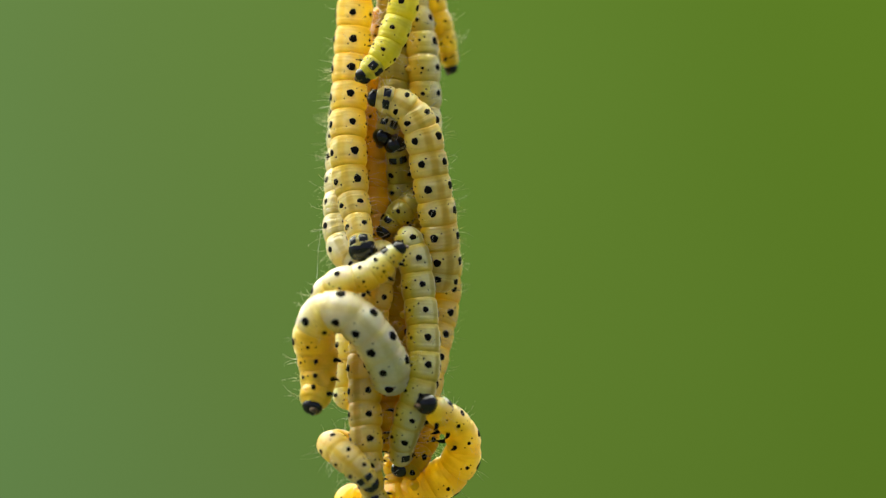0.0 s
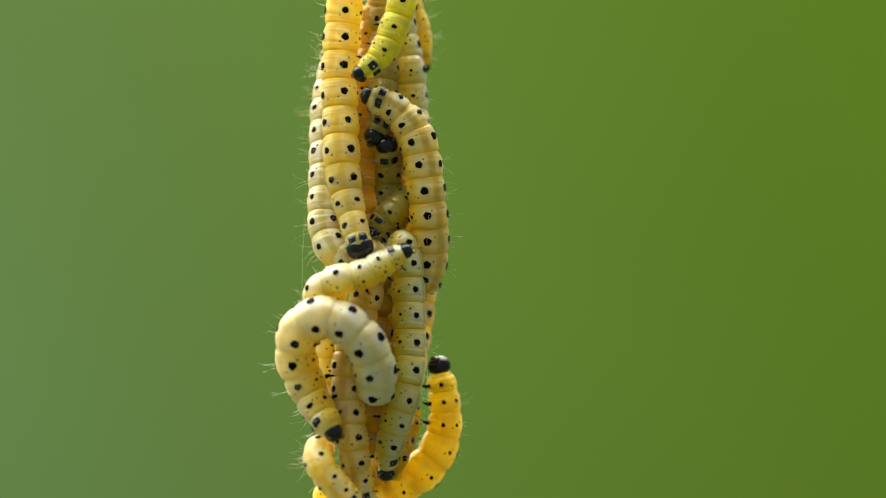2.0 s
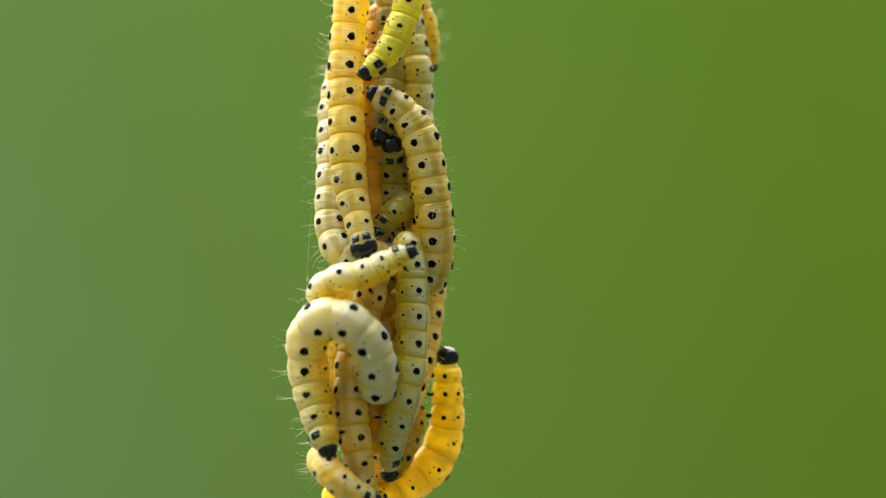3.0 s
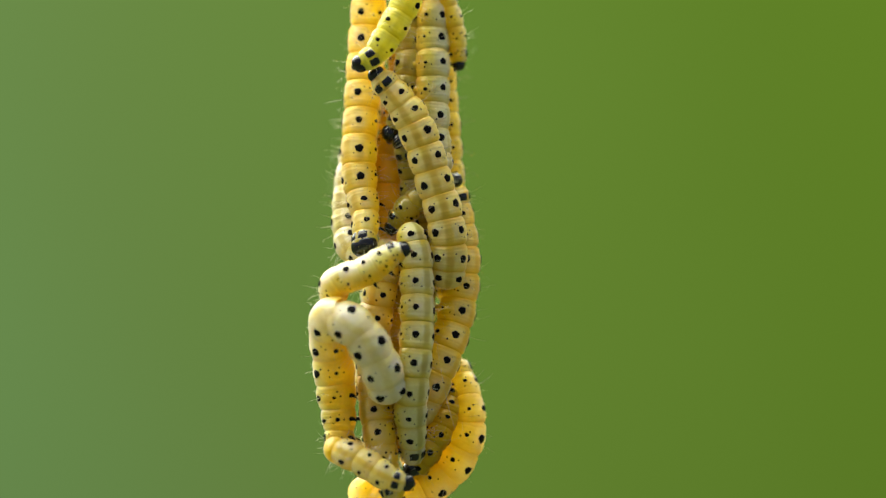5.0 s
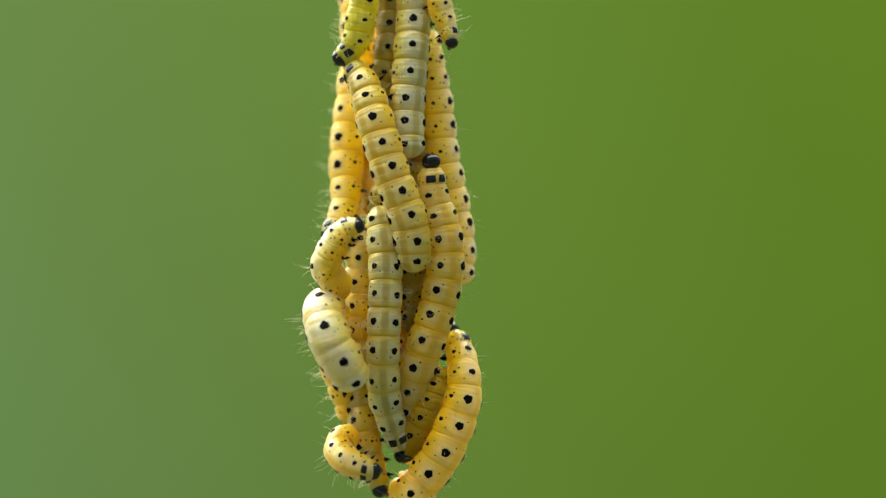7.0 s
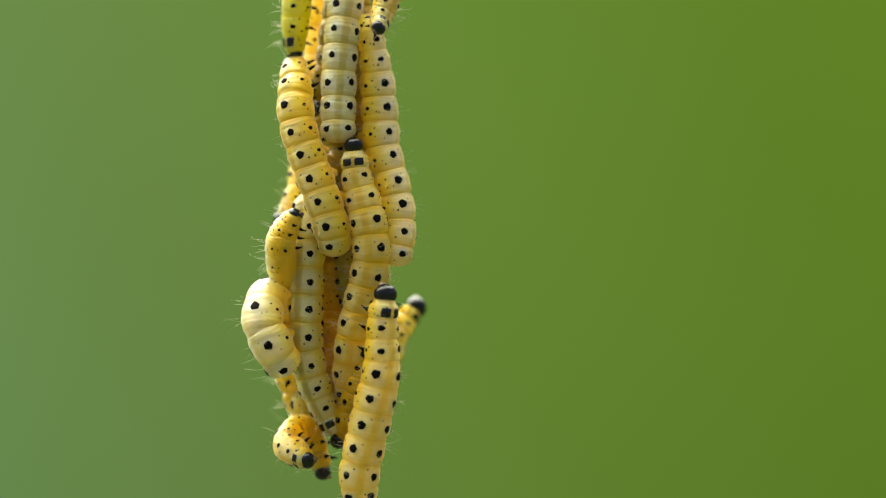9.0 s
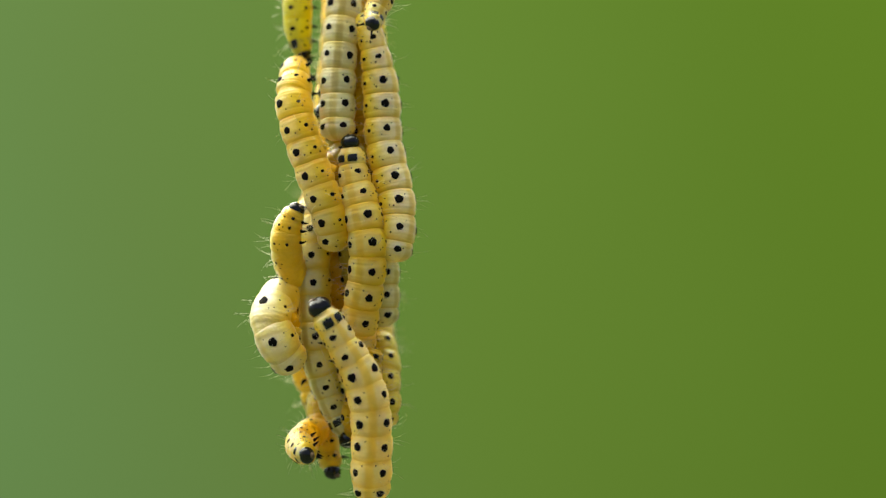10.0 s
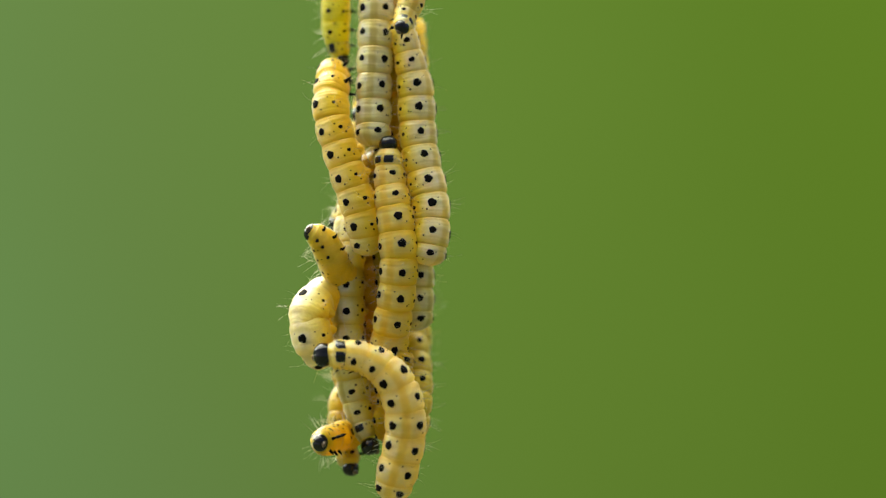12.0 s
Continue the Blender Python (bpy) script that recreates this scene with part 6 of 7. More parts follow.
bend(worm_i, 8.3, (3.71, 1.86, -6.08), (3.75, 1.71, -7.55), (3.79, 1.66, -8.99), (3.82, 1.61, -10.41), (3.84, 1.42, -11.88), (3.79, 1.04, -13.43), (3.66, 0.62, -15), (3.46, 0.07, -16.5), (3.24, -0.4, -18.03), (2.96, -0.53, -19.67))
bend(worm_i, 8.5, (3.9, 1.98, -6.1), (3.91, 1.83, -7.59), (3.92, 1.74, -9.04), (3.92, 1.67, -10.47), (3.92, 1.51, -11.95), (3.86, 1.09, -13.5), (3.7, 0.66, -15.08), (3.49, 0.13, -16.61), (3.26, -0.33, -18.15), (2.96, -0.48, -19.8))
bend(worm_i, 9, (4.58, 2, -5.78), (4.51, 1.73, -7.28), (4.42, 1.6, -8.74), (4.33, 1.51, -10.21), (4.26, 1.25, -11.74), (4.18, 0.76, -13.34), (4.04, 0.3, -14.93), (3.85, -0.16, -16.44), (3.61, -0.51, -17.97), (3.29, -0.54, -19.58))
bend(worm_i, 9.5, (5.36, -0.2, -6.48), (5.02, 0.19, -7.93), (4.71, 0.62, -9.3), (4.42, 0.95, -10.66), (4.18, 1.04, -12.11), (3.98, 0.87, -13.64), (3.8, 0.56, -15.16), (3.62, 0.24, -16.64), (3.38, -0.07, -18.12), (3.01, -0.25, -19.64))
bend(worm_i, 10, (5.68, -1.6, -6.75), (5.21, -1.01, -8.1), (4.79, -0.42, -9.41), (4.36, 0.16, -10.72), (3.99, 0.56, -12.18), (3.68, 0.67, -13.76), (3.42, 0.56, -15.3), (3.2, 0.34, -16.75), (2.94, 0.1, -18.17), (2.55, -0.11, -19.59))
bend(worm_i, 10.5, (5.56, -1.23, -6.23), (5.15, -0.86, -7.6), (4.76, -0.42, -8.92), (4.36, 0.04, -10.25), (3.97, 0.33, -11.76), (3.65, 0.37, -13.43), (3.37, 0.26, -15.07), (3.12, 0.03, -16.58), (2.83, -0.24, -18.03), (2.41, -0.48, -19.42))
bend(worm_i, 11, (5.64, -0.66, -6.12), (5.33, -0.56, -7.53), (5.01, -0.31, -8.87), (4.65, 0, -10.24), (4.29, 0.27, -11.77), (3.97, 0.36, -13.49), (3.67, 0.33, -15.18), (3.4, 0.21, -16.72), (3.09, 0.07, -18.15), (2.68, -0.1, -19.46))
bend(worm_i, 11.5, (5.82, -0.9, -6.9), (5.27, -0.26, -7.77), (4.83, 0.24, -8.85), (4.44, 0.67, -10.11), (4.12, 0.9, -11.66), (3.87, 0.88, -13.4), (3.66, 0.7, -15.08), (3.53, 0.35, -16.57), (3.36, -0.02, -17.93), (3.1, -0.4, -19.18))
bend(worm_i, 12, (6.46, -3.35, -9.63), (5.76, -2.08, -9.69), (5.09, -0.86, -10.05), (4.48, 0.15, -10.86), (4, 0.81, -12.07), (3.64, 1.02, -13.58), (3.4, 0.86, -15.15), (3.27, 0.4, -16.62), (3.16, -0.16, -17.97), (2.96, -0.68, -19.23))

worm_k = caterpillar("short pale caterpillar bent across the bunch", "white", 1.02, (-0.75, -0.3, 0.6), 6, twist=(0, 0, 25), ripe=0.5)
bend(worm_k, 0, (0.94, -5.92, -0.4), (0.35, -5.97, -1.1), (-0.3, -6.03, -1.75), (-1.05, -6.13, -2.25), (-1.91, -6.27, -2.52), (-2.77, -6.45, -2.75), (-3.51, -6.12, -3.14), (-4, -5.52, -3.6), (-3.96, -4.83, -4.12), (-3.55, -4.17, -4.56), roll=5)
bend(worm_k, 2.5, (1.59, -5.99, -0.43), (0.74, -5.96, -0.94), (-0.08, -5.92, -1.5), (-0.92, -5.89, -2.01), (-1.84, -5.88, -2.33), (-2.8, -5.88, -2.54), (-3.58, -5.44, -2.93), (-4.09, -4.8, -3.43), (-3.98, -4.11, -4.06), (-3.43, -3.54, -4.56), roll=5)
bend(worm_k, 5, (2.03, -5.7, -0.69), (1.41, -6.05, -1.06), (0.82, -6.37, -1.5), (0.25, -6.67, -1.98), (-0.37, -7.01, -2.34), (-1.03, -7.42, -2.61), (-1.8, -7.55, -2.88), (-2.37, -7.22, -3.27), (-2.64, -6.65, -3.71), (-2.58, -5.93, -4.08), roll=-20)
bend(worm_k, 5.5, (2.36, -5.89, -0.34), (1.85, -6.24, -0.7), (1.38, -6.57, -1.13), (0.96, -6.86, -1.63), (0.5, -7.2, -2.07), (-0.06, -7.45, -2.44), (-0.7, -7.57, -2.76), (-1.18, -7.41, -3.21), (-1.38, -6.93, -3.64), (-1.38, -6.29, -4), roll=-25)
bend(worm_k, 6.5, (2.88, -5.82, 0.13), (2.46, -6.37, -0.05), (2.11, -6.79, -0.51), (1.83, -7.11, -1.1), (1.56, -7.47, -1.69), (1.15, -7.57, -2.28), (0.71, -7.36, -2.82), (0.38, -6.91, -3.3), (0.11, -6.39, -3.72), (-0.05, -5.72, -4.05), roll=-35)
bend(worm_k, 8.5, (3.45, -4.31, -0.25), (3.39, -4.75, -0.74), (3.33, -5.09, -1.3), (3.27, -5.34, -1.9), (2.99, -5.45, -2.48), (2.61, -5.45, -3.01), (2.21, -5.43, -3.54), (1.78, -5.26, -3.96), (1.29, -4.95, -4.21), (0.8, -4.61, -4.41), roll=-35)
bend(worm_k, 9.5, (4.14, -3.58, -0.15), (4.16, -4, -0.65), (4.16, -4.35, -1.21), (4.16, -4.59, -1.82), (3.95, -4.77, -2.41), (3.56, -4.86, -2.93), (3.15, -4.93, -3.44), (2.69, -4.86, -3.88), (2.15, -4.62, -4.18), (1.57, -4.32, -4.4), roll=-35)
bend(worm_k, 10, (4.4, -3.29, -0.01), (4.42, -3.66, -0.51), (4.43, -3.96, -1.07), (4.43, -4.16, -1.69), (4.25, -4.31, -2.3), (3.87, -4.44, -2.83), (3.46, -4.55, -3.34), (2.99, -4.52, -3.79), (2.43, -4.35, -4.11), (1.83, -4.11, -4.35), roll=-35)
bend(worm_k, 11.2, (4.92, -3.36, -0.93), (4.75, -3.33, -1.36), (4.6, -3.33, -1.87), (4.48, -3.35, -2.41), (4.26, -3.38, -2.93), (3.86, -3.47, -3.34), (3.43, -3.58, -3.71), (2.94, -3.56, -4.01), (2.43, -3.4, -4.26), (1.9, -3.15, -4.5), roll=-35)
bend(worm_k, 12, (5.13, -4.31, -1.3), (4.81, -4, -1.58), (4.52, -3.79, -1.96), (4.28, -3.65, -2.42), (4.02, -3.57, -2.87), (3.66, -3.6, -3.26), (3.26, -3.67, -3.61), (2.8, -3.58, -3.89), (2.29, -3.4, -4.1), (1.75, -3.17, -4.26), roll=-35)

worm_p = caterpillar("small pale yellow caterpillar curled at the bunch's bottom", "straw", 0.98, (-0.5, -0.5, 0.3), 6)
bend(worm_p, 0, (-0.73, -5.19, -16.08), (-1.16, -5.38, -15.52), (-1.62, -5.56, -14.97), (-2.14, -5.74, -14.47), (-2.71, -5.67, -14), (-3.25, -5.29, -13.61), (-3.49, -4.74, -13.45), (-3.15, -4.09, -13.4), (-2.67, -3.47, -13.62), (-2.18, -2.89, -13.93))
bend(worm_p, 1, (-1.3, -4.79, -17.21), (-1.78, -4.99, -16.58), (-2.28, -5.17, -15.95), (-2.83, -5.31, -15.32), (-3.38, -5.32, -14.71), (-3.83, -5.06, -14.09), (-4.01, -4.52, -13.64), (-3.87, -3.84, -13.42), (-3.63, -3.17, -13.69), (-3.35, -2.59, -14.14))
bend(worm_p, 2.5, (-0.15, -5.2, -17.26), (-0.9, -5.32, -16.9), (-1.65, -5.43, -16.51), (-2.35, -5.54, -15.93), (-2.93, -5.59, -15.29), (-3.24, -5.1, -14.72), (-3.35, -4.37, -14.37), (-3.42, -3.75, -14.11), (-3.43, -3.14, -14.13), (-3.36, -2.56, -14.55))
bend(worm_p, 3.2, (0.36, -5.04, -16.86), (-0.42, -5.24, -16.68), (-1.18, -5.4, -16.42), (-1.91, -5.58, -15.99), (-2.55, -5.49, -15.51), (-3.03, -5.04, -15.09), (-3.47, -4.52, -14.77), (-3.56, -3.93, -14.51), (-3.46, -3.29, -14.48), (-3.21, -2.69, -14.71))
bend(worm_p, 5, (2.26, -4.9, -16.14), (1.49, -5.29, -15.95), (0.77, -5.62, -15.62), (0.05, -5.87, -15.16), (-0.69, -6.05, -14.74), (-1.52, -6.12, -14.35), (-2.44, -6.08, -14.08), (-2.57, -5.44, -13.85), (-2.44, -4.56, -14.08), (-2.25, -3.73, -14.51))
bend(worm_p, 5.5, (2.68, -4.68, -16.29), (1.98, -5.18, -16.11), (1.32, -5.6, -15.74), (0.68, -5.95, -15.26), (-0.05, -6.2, -14.84), (-0.89, -6.25, -14.46), (-1.65, -6.12, -14.2), (-1.79, -5.49, -14.05), (-1.62, -4.64, -14.42), (-1.4, -3.83, -14.87))
bend(worm_p, 6.5, (2.68, -5.08, -16.27), (2.25, -5.58, -16.13), (1.81, -6.03, -15.91), (1.34, -6.39, -15.58), (0.78, -6.6, -15.25), (0.15, -6.66, -14.96), (-0.33, -6.48, -14.59), (-0.62, -6.04, -14.18), (-0.88, -5.53, -14.15), (-0.99, -4.9, -14.43))
bend(worm_p, 8.5, (3.64, -3.97, -16.6), (3.28, -4.35, -16.3), (2.88, -4.74, -16), (2.47, -5.18, -15.77), (2.01, -5.45, -15.48), (1.55, -5.3, -15.13), (1.1, -5.03, -14.77), (0.69, -4.69, -14.56), (0.27, -4.2, -14.67), (-0.14, -3.69, -14.88))
bend(worm_p, 9.5, (4.42, -3.81, -16.63), (3.97, -4.19, -16.44), (3.51, -4.56, -16.23), (3.08, -4.95, -16), (2.64, -5.34, -15.74), (2.16, -5.42, -15.41), (1.63, -5.26, -15.12), (1.14, -5.08, -14.83), (0.65, -4.82, -14.82), (0.14, -4.36, -15.09))
bend(worm_p, 10, (4.71, -3.71, -16.47), (4.21, -4.01, -16.29), (3.71, -4.32, -16.12), (3.23, -4.66, -15.92), (2.75, -4.99, -15.7), (2.24, -5.03, -15.42), (1.68, -4.91, -15.16), (1.15, -4.77, -14.94), (0.64, -4.58, -14.97), (0.12, -4.22, -15.25))
bend(worm_p, 12, (5.59, -4.4, -15.43), (5.01, -4.56, -15.39), (4.41, -4.68, -15.34), (3.79, -4.77, -15.27), (3.17, -4.82, -15.2), (2.55, -4.74, -15.08), (1.96, -4.59, -14.94), (1.4, -4.42, -14.9), (0.91, -4.3, -15.06), (0.46, -4.21, -15.28))

worm_t = caterpillar("tan yellow caterpillar with a black head hanging from above", "tan", 0.85, (0.7, 0.7, 0), 7)
bend(worm_t, 0, (2.83, 1.49, 12.66), (2.68, 1.27, 13.74), (2.4, 1.05, 14.79), (2.07, 0.82, 15.83), (1.75, 0.6, 16.88), (1.46, 0.4, 17.96), (1.22, 0.17, 19.09), (1.04, -0.09, 20.24), (0.94, -0.24, 21.4), (0.89, -0.34, 22.55))
bend(worm_t, 2.5, (2.02, 1.26, 12.78), (1.89, 1.11, 13.86), (1.66, 0.95, 14.92), (1.29, 0.8, 15.94), (0.87, 0.66, 16.95), (0.51, 0.55, 18.01), (0.2, 0.4, 19.11), (-0.05, 0.22, 20.24), (-0.22, 0.13, 21.37), (-0.35, 0.09, 22.5))
bend(worm_t, 5, (2.19, 0.78, 12.32), (2.1, 0.69, 13.44), (1.92, 0.5, 14.53), (1.66, 0.28, 15.61), (1.37, 0.05, 16.67), (1.09, -0.17, 17.78), (0.89, -0.35, 18.93), (0.79, -0.5, 20.11), (0.73, -0.61, 21.29), (0.71, -0.7, 22.44))
bend(worm_t, 5.5, (2.47, 1.05, 12.21), (2.31, 0.89, 13.22), (2.15, 0.72, 14.24), (1.98, 0.53, 15.25), (1.8, 0.34, 16.26), (1.66, 0.17, 17.31), (1.57, 0.05, 18.41), (1.53, -0.05, 19.52), (1.53, -0.12, 20.62), (1.55, -0.17, 21.7))
bend(worm_t, 6.5, (2.97, 1.46, 12.31), (2.74, 1.31, 13.27), (2.48, 1.12, 14.21), (2.23, 0.91, 15.15), (2.08, 0.84, 16.14), (2.03, 0.87, 17.21), (2.04, 0.9, 18.3), (2.08, 0.89, 19.38), (2.12, 0.92, 20.44), (2.16, 0.94, 21.48))
bend(worm_t, 8.5, (4.52, 2.12, 12.01), (3.71, 2.19, 12.4), (3.11, 2.36, 13.05), (2.88, 2.64, 13.88), (2.81, 2.91, 14.76), (2.76, 3.05, 15.73), (2.66, 3.08, 16.74), (2.57, 3.09, 17.76), (2.49, 3.1, 18.75), (2.41, 3.11, 19.71))
bend(worm_t, 9.5, (4.4, 2.83, 11.95), (3.61, 2.73, 12.35), (3.01, 2.8, 13.01), (2.72, 3.1, 13.81), (2.6, 3.37, 14.68), (2.54, 3.53, 15.65), (2.47, 3.59, 16.66), (2.4, 3.63, 17.66), (2.34, 3.66, 18.64), (2.29, 3.7, 19.59))
bend(worm_t, 10, (4.35, 3.16, 11.88), (3.57, 3, 12.29), (2.97, 3.02, 12.96), (2.66, 3.31, 13.75), (2.53, 3.58, 14.62), (2.46, 3.74, 15.59), (2.4, 3.8, 16.6), (2.34, 3.84, 17.6), (2.29, 3.87, 18.58), (2.25, 3.91, 19.53))
bend(worm_t, 12, (4.43, 2.98, 11.85), (3.66, 2.77, 12.28), (3.06, 2.77, 12.94), (2.73, 3.03, 13.74), (2.58, 3.33, 14.59), (2.52, 3.5, 15.56), (2.45, 3.57, 16.58), (2.4, 3.6, 17.6), (2.37, 3.62, 18.6), (2.33, 3.64, 19.56))

worm_n = caterpillar("olive black-spotted caterpillar deep inside the bunch", "olive", 1.05, (0.3, -0.9, 0), 8, head_size=0.66)
bend(worm_n, 0, (-0.98, -2.6, 7.4), (-0.65, -2.2, 8.4), (-0.6, -1.6, 10), (-0.5, -1.2, 12), (-0.7, -0.9, 13.5), (-0.8, -0.7, 15), (-0.9, -0.6, 17), (-0.9, -0.6, 19.5))

worm_r = caterpillar("olive caterpillar climbing inside the bunch", "olive", 1.1, (0.2, -1, 0), 9, head_size=0.66)
bend(worm_r, 0, (-0.1, -2.6, 6.85), (0.0, -1.9, 5.7), (0.1, -1.3, 4.4), (0.3, -1.2, 2.8), (0.5, -1.1, 1), (0.6, -1, -1), (0.5, -0.9, -3), (0.3, -0.9, -5), (0.2, -0.9, -7))

worm_s = caterpillar("short olive caterpillar lying aslant inside the bunch", "olive", 0.95, (0, -0.8, 0.6), 5)
bend(worm_s, 0, (-0.75, -2.7, 1), (-0.1, -2.5, 1.8), (0.6, -2.3, 2.5), (1.05, -1.8, 3.0), (0.8, -0.9, 3.4), (0.5, 0, 3.5), (0.3, 0.8, 3.1))

worm_q = caterpillar("deep orange caterpillar in the bunch's core", "orange", 1.15, (-0.8, 0.6, 0), 11, headed=False)
bend(worm_q, 0, (-0.5, -1.8, -2), (-1.1, -1.9, 0), (-1.65, -1.7, 2.5), (-1.85, -1.4, 5), (-1.6, -0.9, 8), (-1.5, -0.4, 11), (-1.4, -0.2, 14), (-1.4, -0.1, 17))

worm_o = caterpillar("orange caterpillar in the lower core of the bunch", "orange", 1.15, (0.2, -1, 0), 8, headed=False)
bend(worm_o, 0, (0.3, -2.3, -0.5), (0.2, -2.2, -3), (0, -2.1, -5.5), (-0.2, -2.2, -8), (-0.2, -2.4, -10.5), (0, -2.4, -12.5), (0.2, -2.3, -14))

worm_w = caterpillar("orange caterpillar in the upper core of the bunch", "orange", 1.15, (1, 0.2, 0), 12, headed=False)
bend(worm_w, 0, (-0.6, 0.4, 18), (-0.5, 0.4, 15), (-0.4, 0.5, 12), (-0.3, 0.5, 9), (-0.2, 0.6, 6), (0, 0.8, 3), (0.2, 0.9, 0), (0.3, 1, -3))

worm_v = caterpillar("pale green caterpillar on the bunch's back", "pale", 1.2, (0.2, 1, 0), 8, headed=False)
bend(worm_v, 0, (-0.7, 0.8, 3), (-0.7, 0.8, 1), (-0.6, 0.75, -2), (-0.5, 0.6, -4.5), (-0.4, 0.5, -6.5), (-0.4, 0.4, -8.2))

worm_x = caterpillar("small pale yellow caterpillar hanging behind the arched one", "pale", 0.92, (-1, -0.2, 0), 7, headed=False)
bend(worm_x, 0, (-2.9, -0.7, 0), (-3.1, -0.8, -2), (-3.3, -0.8, -4.5), (-3.5, -0.9, -7), (-3.5, -1, -9.3), (-3.3, -1.2, -11))

worm_y = caterpillar("orange caterpillar curled behind the lowest ones", "orange", 1.05, (1, 0.2, 0.2), 6, headed=False)
bend(worm_y, 0, (2, 0.5, -9.8), (2.1, 0, -11.2), (1.9, -0.6, -12.7), (1.3, -1.3, -14.2), (0.4, -1.6, -15.3))

worm_z = caterpillar("amber yellow caterpillar stretching its head out at the back", "brass", 1.06, (0.07, 0.98, 0), 9, head_size=0.74)
bend(worm_z, 0, (-0.7, 0.3, -5), (-0.58, 0.25, -6.42), (-0.47, 0.19, -7.84), (-0.35, 0.14, -9.26), (-0.24, 0.09, -10.68), (-0.12, 0.03, -12.1), (-0.01, -0.02, -13.52), (0.11, -0.07, -14.94), (0.22, -0.13, -16.35))
bend(worm_z, 7.6, (-0.7, 0.3, -5), (-0.58, 0.25, -6.42), (-0.47, 0.19, -7.84), (-0.35, 0.14, -9.26), (-0.24, 0.09, -10.68), (-0.12, 0.03, -12.1), (-0.01, -0.02, -13.52), (0.11, -0.07, -14.94), (0.22, -0.13, -16.35))
bend(worm_z, 8.3, (-4.6, 1.42, -9.94), (-3.69, 0.71, -10.73), (-2.78, 0.53, -11.8), (-2.12, 0.31, -13.04), (-1.52, 0.03, -14.3), (-0.99, -0.31, -15.58), (-0.52, -0.67, -16.87), (-0.04, -1.03, -18.17), (0.43, -1.39, -19.46))
bend(worm_z, 8.6, (-5.22, 3.81, -9.72), (-4.61, 2.55, -9.91), (-3.8, 1.52, -10.4), (-2.97, 1, -11.42), (-2.27, 0.7, -12.61), (-1.71, 0.4, -13.89), (-1.17, 0.08, -15.17), (-0.71, -0.28, -16.47), (-0.24, -0.65, -17.77))
bend(worm_z, 9, (-5.38, 2.97, -6.83), (-4.81, 2.1, -7.8), (-4.16, 1.34, -8.81), (-3.41, 1.01, -9.98), (-2.72, 0.77, -11.2), (-2.12, 0.52, -12.46), (-1.61, 0.24, -13.76), (-1.15, -0.07, -15.07), (-0.68, -0.4, -16.38))
bend(worm_z, 9.2, (-6.13, 2.89, -6.26), (-5.47, 1.96, -7.11), (-4.76, 1.12, -8.01), (-3.98, 0.71, -9.12), (-3.25, 0.49, -10.31), (-2.6, 0.31, -11.57), (-2.05, 0.09, -12.86), (-1.55, -0.14, -14.18), (-1.08, -0.41, -15.49))
bend(worm_z, 9.4, (-9.23, 1.56, -5.94), (-8.27, 0.81, -6.68), (-7.2, 0.2, -7.39), (-6.11, -0.2, -8.17), (-4.99, -0.31, -9.05), (-3.96, -0.32, -10.04), (-3.03, -0.31, -11.1), (-2.34, -0.37, -12.35), (-1.81, -0.52, -13.65))
bend(worm_z, 9.6, (-10.28, -1.15, -4.91), (-9.29, -1.14, -5.93), (-8.16, -1.08, -6.8), (-7.02, -0.98, -7.65), (-5.87, -0.88, -8.49), (-4.78, -0.73, -9.4), (-3.7, -0.59, -10.31), (-2.98, -0.49, -11.54), (-2.35, -0.46, -12.81))
bend(worm_z, 9.8, (-6.82, -2.64, -5.49), (-5.99, -2.15, -6.53), (-4.92, -1.63, -7.31), (-3.8, -1.1, -8.01), (-2.85, -0.65, -8.95), (-1.98, -0.28, -10.01), (-1.19, -0.01, -11.16), (-0.66, 0.08, -12.48), (-0.69, -0.2, -13.83))
bend(worm_z, 10.3, (-4.53, -2.14, -6.39), (-3.98, -1.54, -7.51), (-2.99, -0.89, -8.31), (-2.19, -0.38, -9.34), (-1.56, -0.04, -10.56), (-1.05, 0.12, -11.88), (-0.72, 0.09, -13.24), (-0.98, -0.35, -14.57), (-0.76, -0.65, -15.92))
bend(worm_z, 10.8, (-3.89, -2.25, -6.46), (-3.42, -1.66, -7.61), (-2.48, -1.01, -8.45), (-1.78, -0.56, -9.58), (-1.17, -0.3, -10.84), (-0.67, -0.2, -12.17), (-0.48, -0.35, -13.51), (-0.77, -0.82, -14.82), (-0.42, -1.07, -16.17))
bend(worm_z, 11.3, (-3.63, -2.47, -6.33), (-3.21, -1.81, -7.46), (-2.28, -1.1, -8.29), (-1.61, -0.56, -9.4), (-1.04, -0.19, -10.64), (-0.54, -0.02, -11.96), (-0.31, -0.14, -13.3), (-0.57, -0.6, -14.63), (-0.18, -0.84, -15.97))
bend(worm_z, 12, (-3.85, -2.32, -6.32), (-3.42, -1.69, -7.46), (-2.48, -1.02, -8.31), (-1.82, -0.53, -9.44), (-1.3, -0.19, -10.72), (-0.83, -0.01, -12.05), (-0.56, -0.08, -13.4), (-0.88, -0.55, -14.71), (-0.52, -0.82, -16.04))

for number, c in enumerate(BUNCH):
    build(c, number)

# ---- silk threads ----
THREADS = []


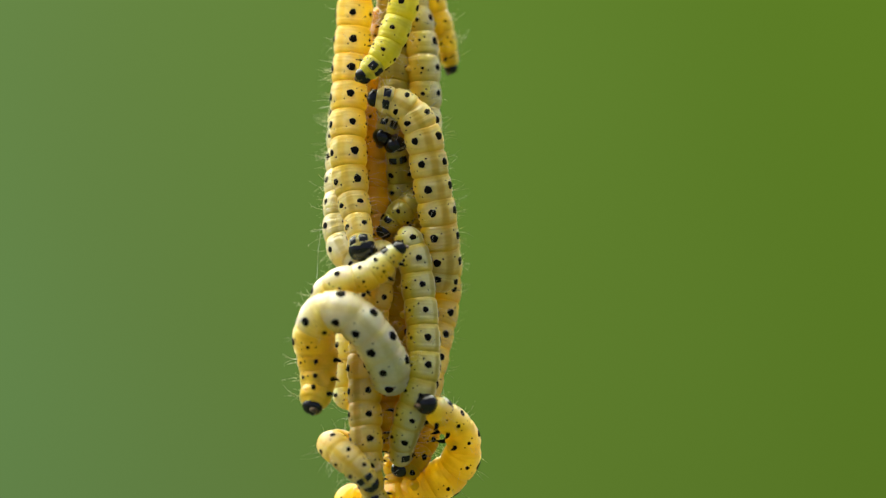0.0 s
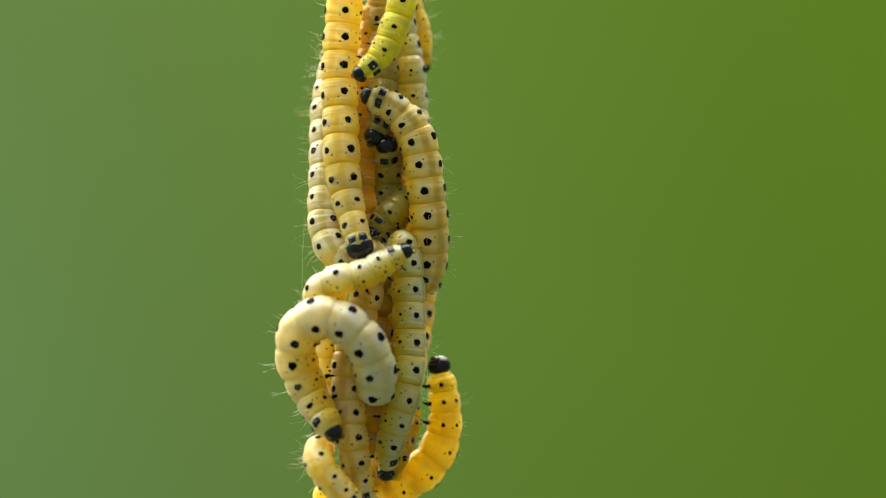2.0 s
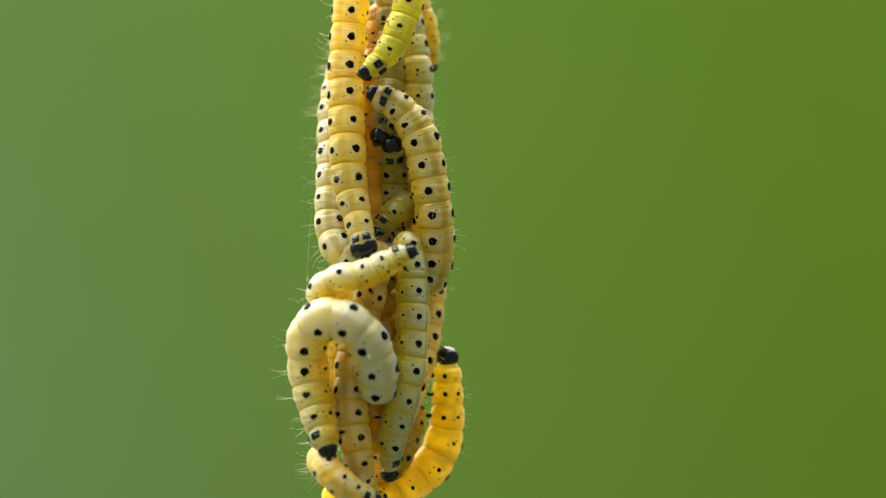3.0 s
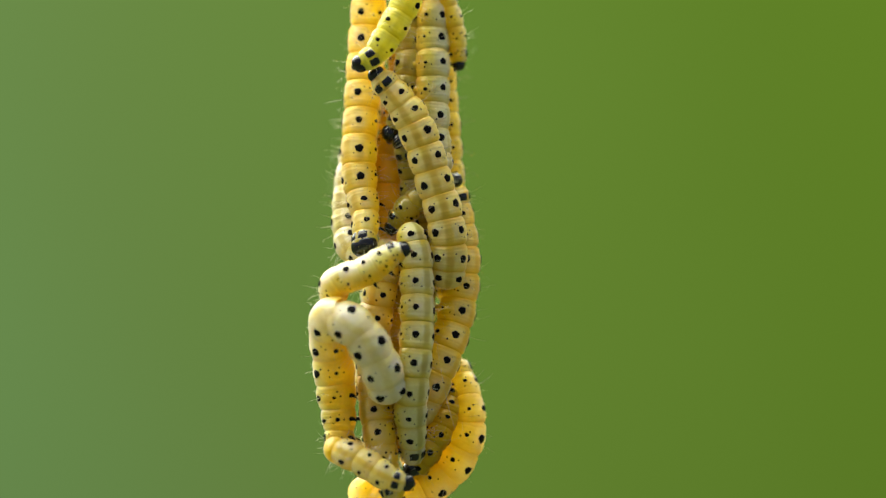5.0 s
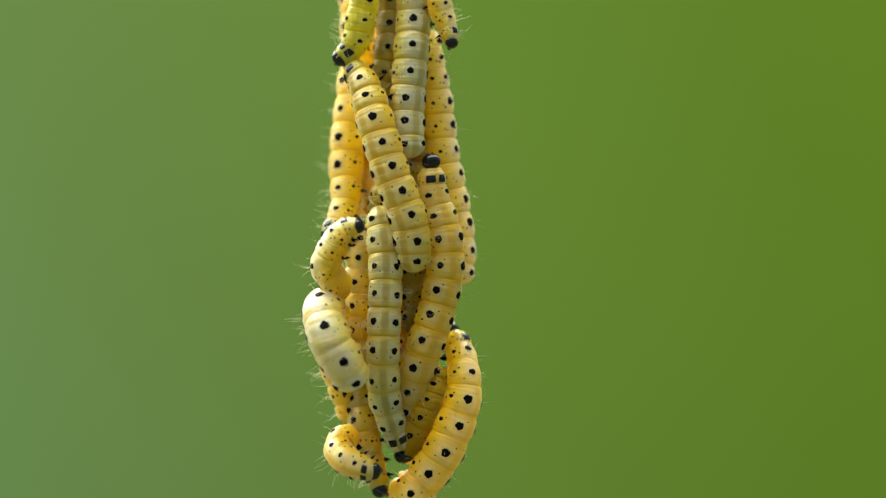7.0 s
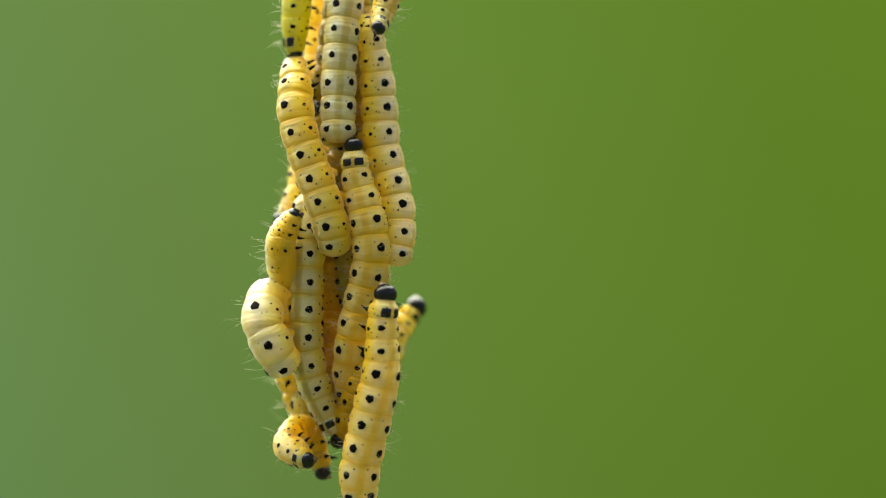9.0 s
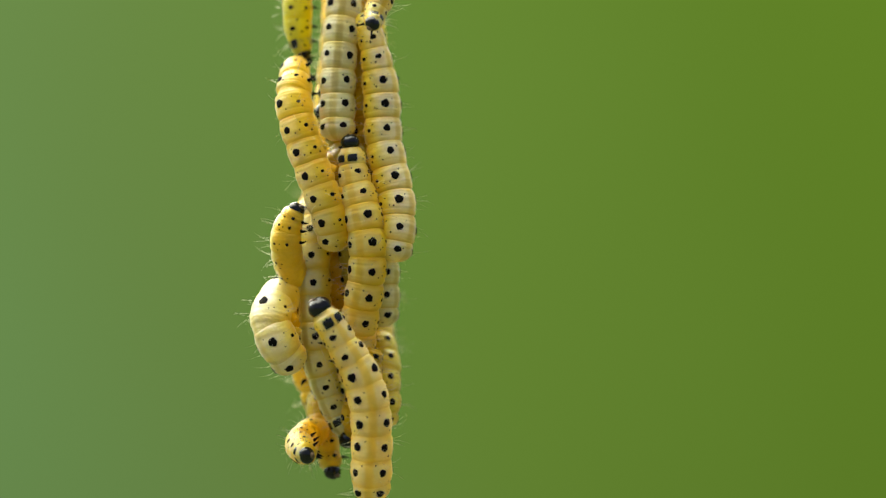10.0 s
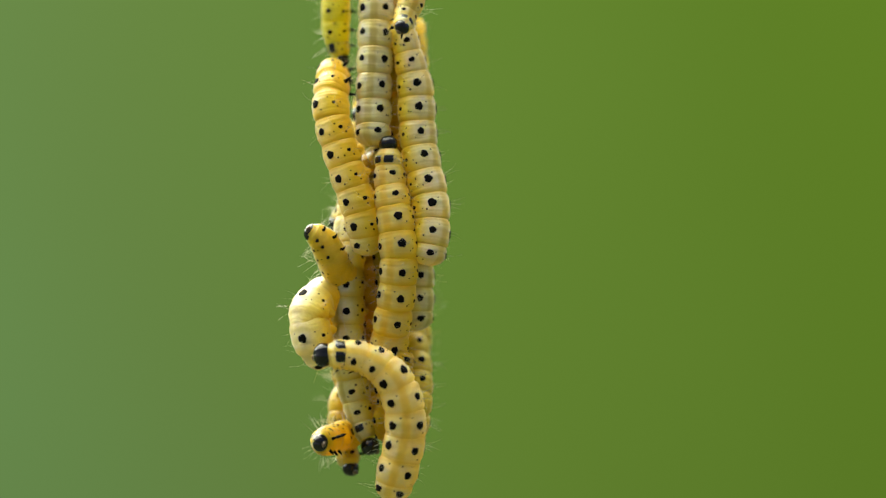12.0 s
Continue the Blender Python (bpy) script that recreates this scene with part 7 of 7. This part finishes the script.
def silk(a, b, thick=0.007):
    """A fine thread between two places of the bunch, in millimetres."""
    a, b = Vector(a), Vector(b)
    verts, faces = [], []
    side = (b - a).orthogonal().normalized()
    other = (b - a).normalized().cross(side)
    for i in range(9):
        u = i / 8
        at = (a - b) * (0.5 - u)
        sag = side * (0.12 * math.sin(math.pi * u))
        for k in range(4):
            w = math.pi * k / 2
            verts.append((at + sag + thick * (math.cos(w) * side + math.sin(w) * other)) * MM)
    for i in range(8):
        for k in range(4):
            faces.append((i * 4 + k, i * 4 + (k + 1) % 4, i * 4 + 4 + (k + 1) % 4, i * 4 + 4 + k))
    ob = mesh_object("silk_thread", [tuple(v) for v in verts], faces, SILK)
    tagged(ob, "fine white silk thread spun by the caterpillars", "thread", "silk threads")
    THREADS.append((ob, Matrix.Translation((a + b) * 0.5 * MM)))


silk((-5.4, -1.2, 2.0), (-5.2, -3.0, -4.0))
silk((3.4, -3.3, -7.0), (3.8, -1.5, -12.5))


def hang(x, z, turn, pitch, lean):
    """The bunch's pose: its place across and up in millimetres, its turn on the thread, its tilts."""
    return pose(x * MM, 0, EYE_HEIGHT + z * MM, 0, lean, 0) @ pose(0, 0, 0, pitch, 0, 0) @ pose(0, 0, 0, 0, 0, turn)


def motions():
    # the whole bunch swings and turns on its thread: seconds, across, up, turn, pitch, lean
    swing = [
        (0, -2.77, -0.05, -10.73, -4.83, 1.11),
        (0.5, -2.16, -0.24, -7.45, -5.38, 1.22),
        (1, -2.67, -0.17, -4.53, -5.14, 1.54),
        (1.5, -3.83, 0.01, -1.35, -4.34, 2.17),
        (2, -4.06, -0.02, 0.29, -3.8, 2.95),
        (2.5, -3.9, -0, -0, -3.32, 3.32),
        (3, -3.62, -0.01, -2.18, -3.82, 3.31),
        (4.8, -1.53, 0.24, -28.02, -3.32, 1.86),
        (5, -1.47, 0.29, -30.77, -3.47, 1.2),
        (5.5, -2.2, 0.96, -41.14, -2.5, 0.33),
        (6, -2.41, 1.46, -48.66, -1.69, -0.65),
        (6.5, -2.05, 1.46, -56.61, -1.31, -1.53),
        (6.7, -1.86, 1.48, -59.64, -0.96, -1.81),
        (8.3, -5.11, 2.43, -89.23, -0.68, -2.63),
        (8.5, -5.7, 2.6, -90.7, -0.71, -2.71),
        (9, -5.67, 2.64, -95.58, -0.55, -2.92),
        (9.5, -5.46, 2.72, -103.83, -2.14, -3.79),
        (10, -5.26, 2.79, -110.05, -3.64, -4.38),
        (10.5, -5.08, 2.92, -111.39, -4.55, -4.64),
        (11, -3.99, 2.85, -115.7, -3.65, -4.63),
        (11.5, -2.96, 2.62, -117.05, -3.02, -4.03),
        (12, -2.86, 2.58, -114.2, -4.13, -3.68),
    ]
    poses = [(t, hang(*row)) for t, *row in swing]
    for c in BUNCH:
        walk(c["root"], [(t, m @ c["centre"]) for t, m in poses])
        for ob, rows in c["moving"]:
            if rows[0][0] > 0:
                rows = [(0.0, rows[0][1])] + rows
            if rows[-1][0] < 12:
                rows = rows + [(12.0, rows[-1][1])]
            walk(ob, rows)
    for ob, m in THREADS:
        walk(ob, [(t, p @ m) for t, p in poses])


motions()
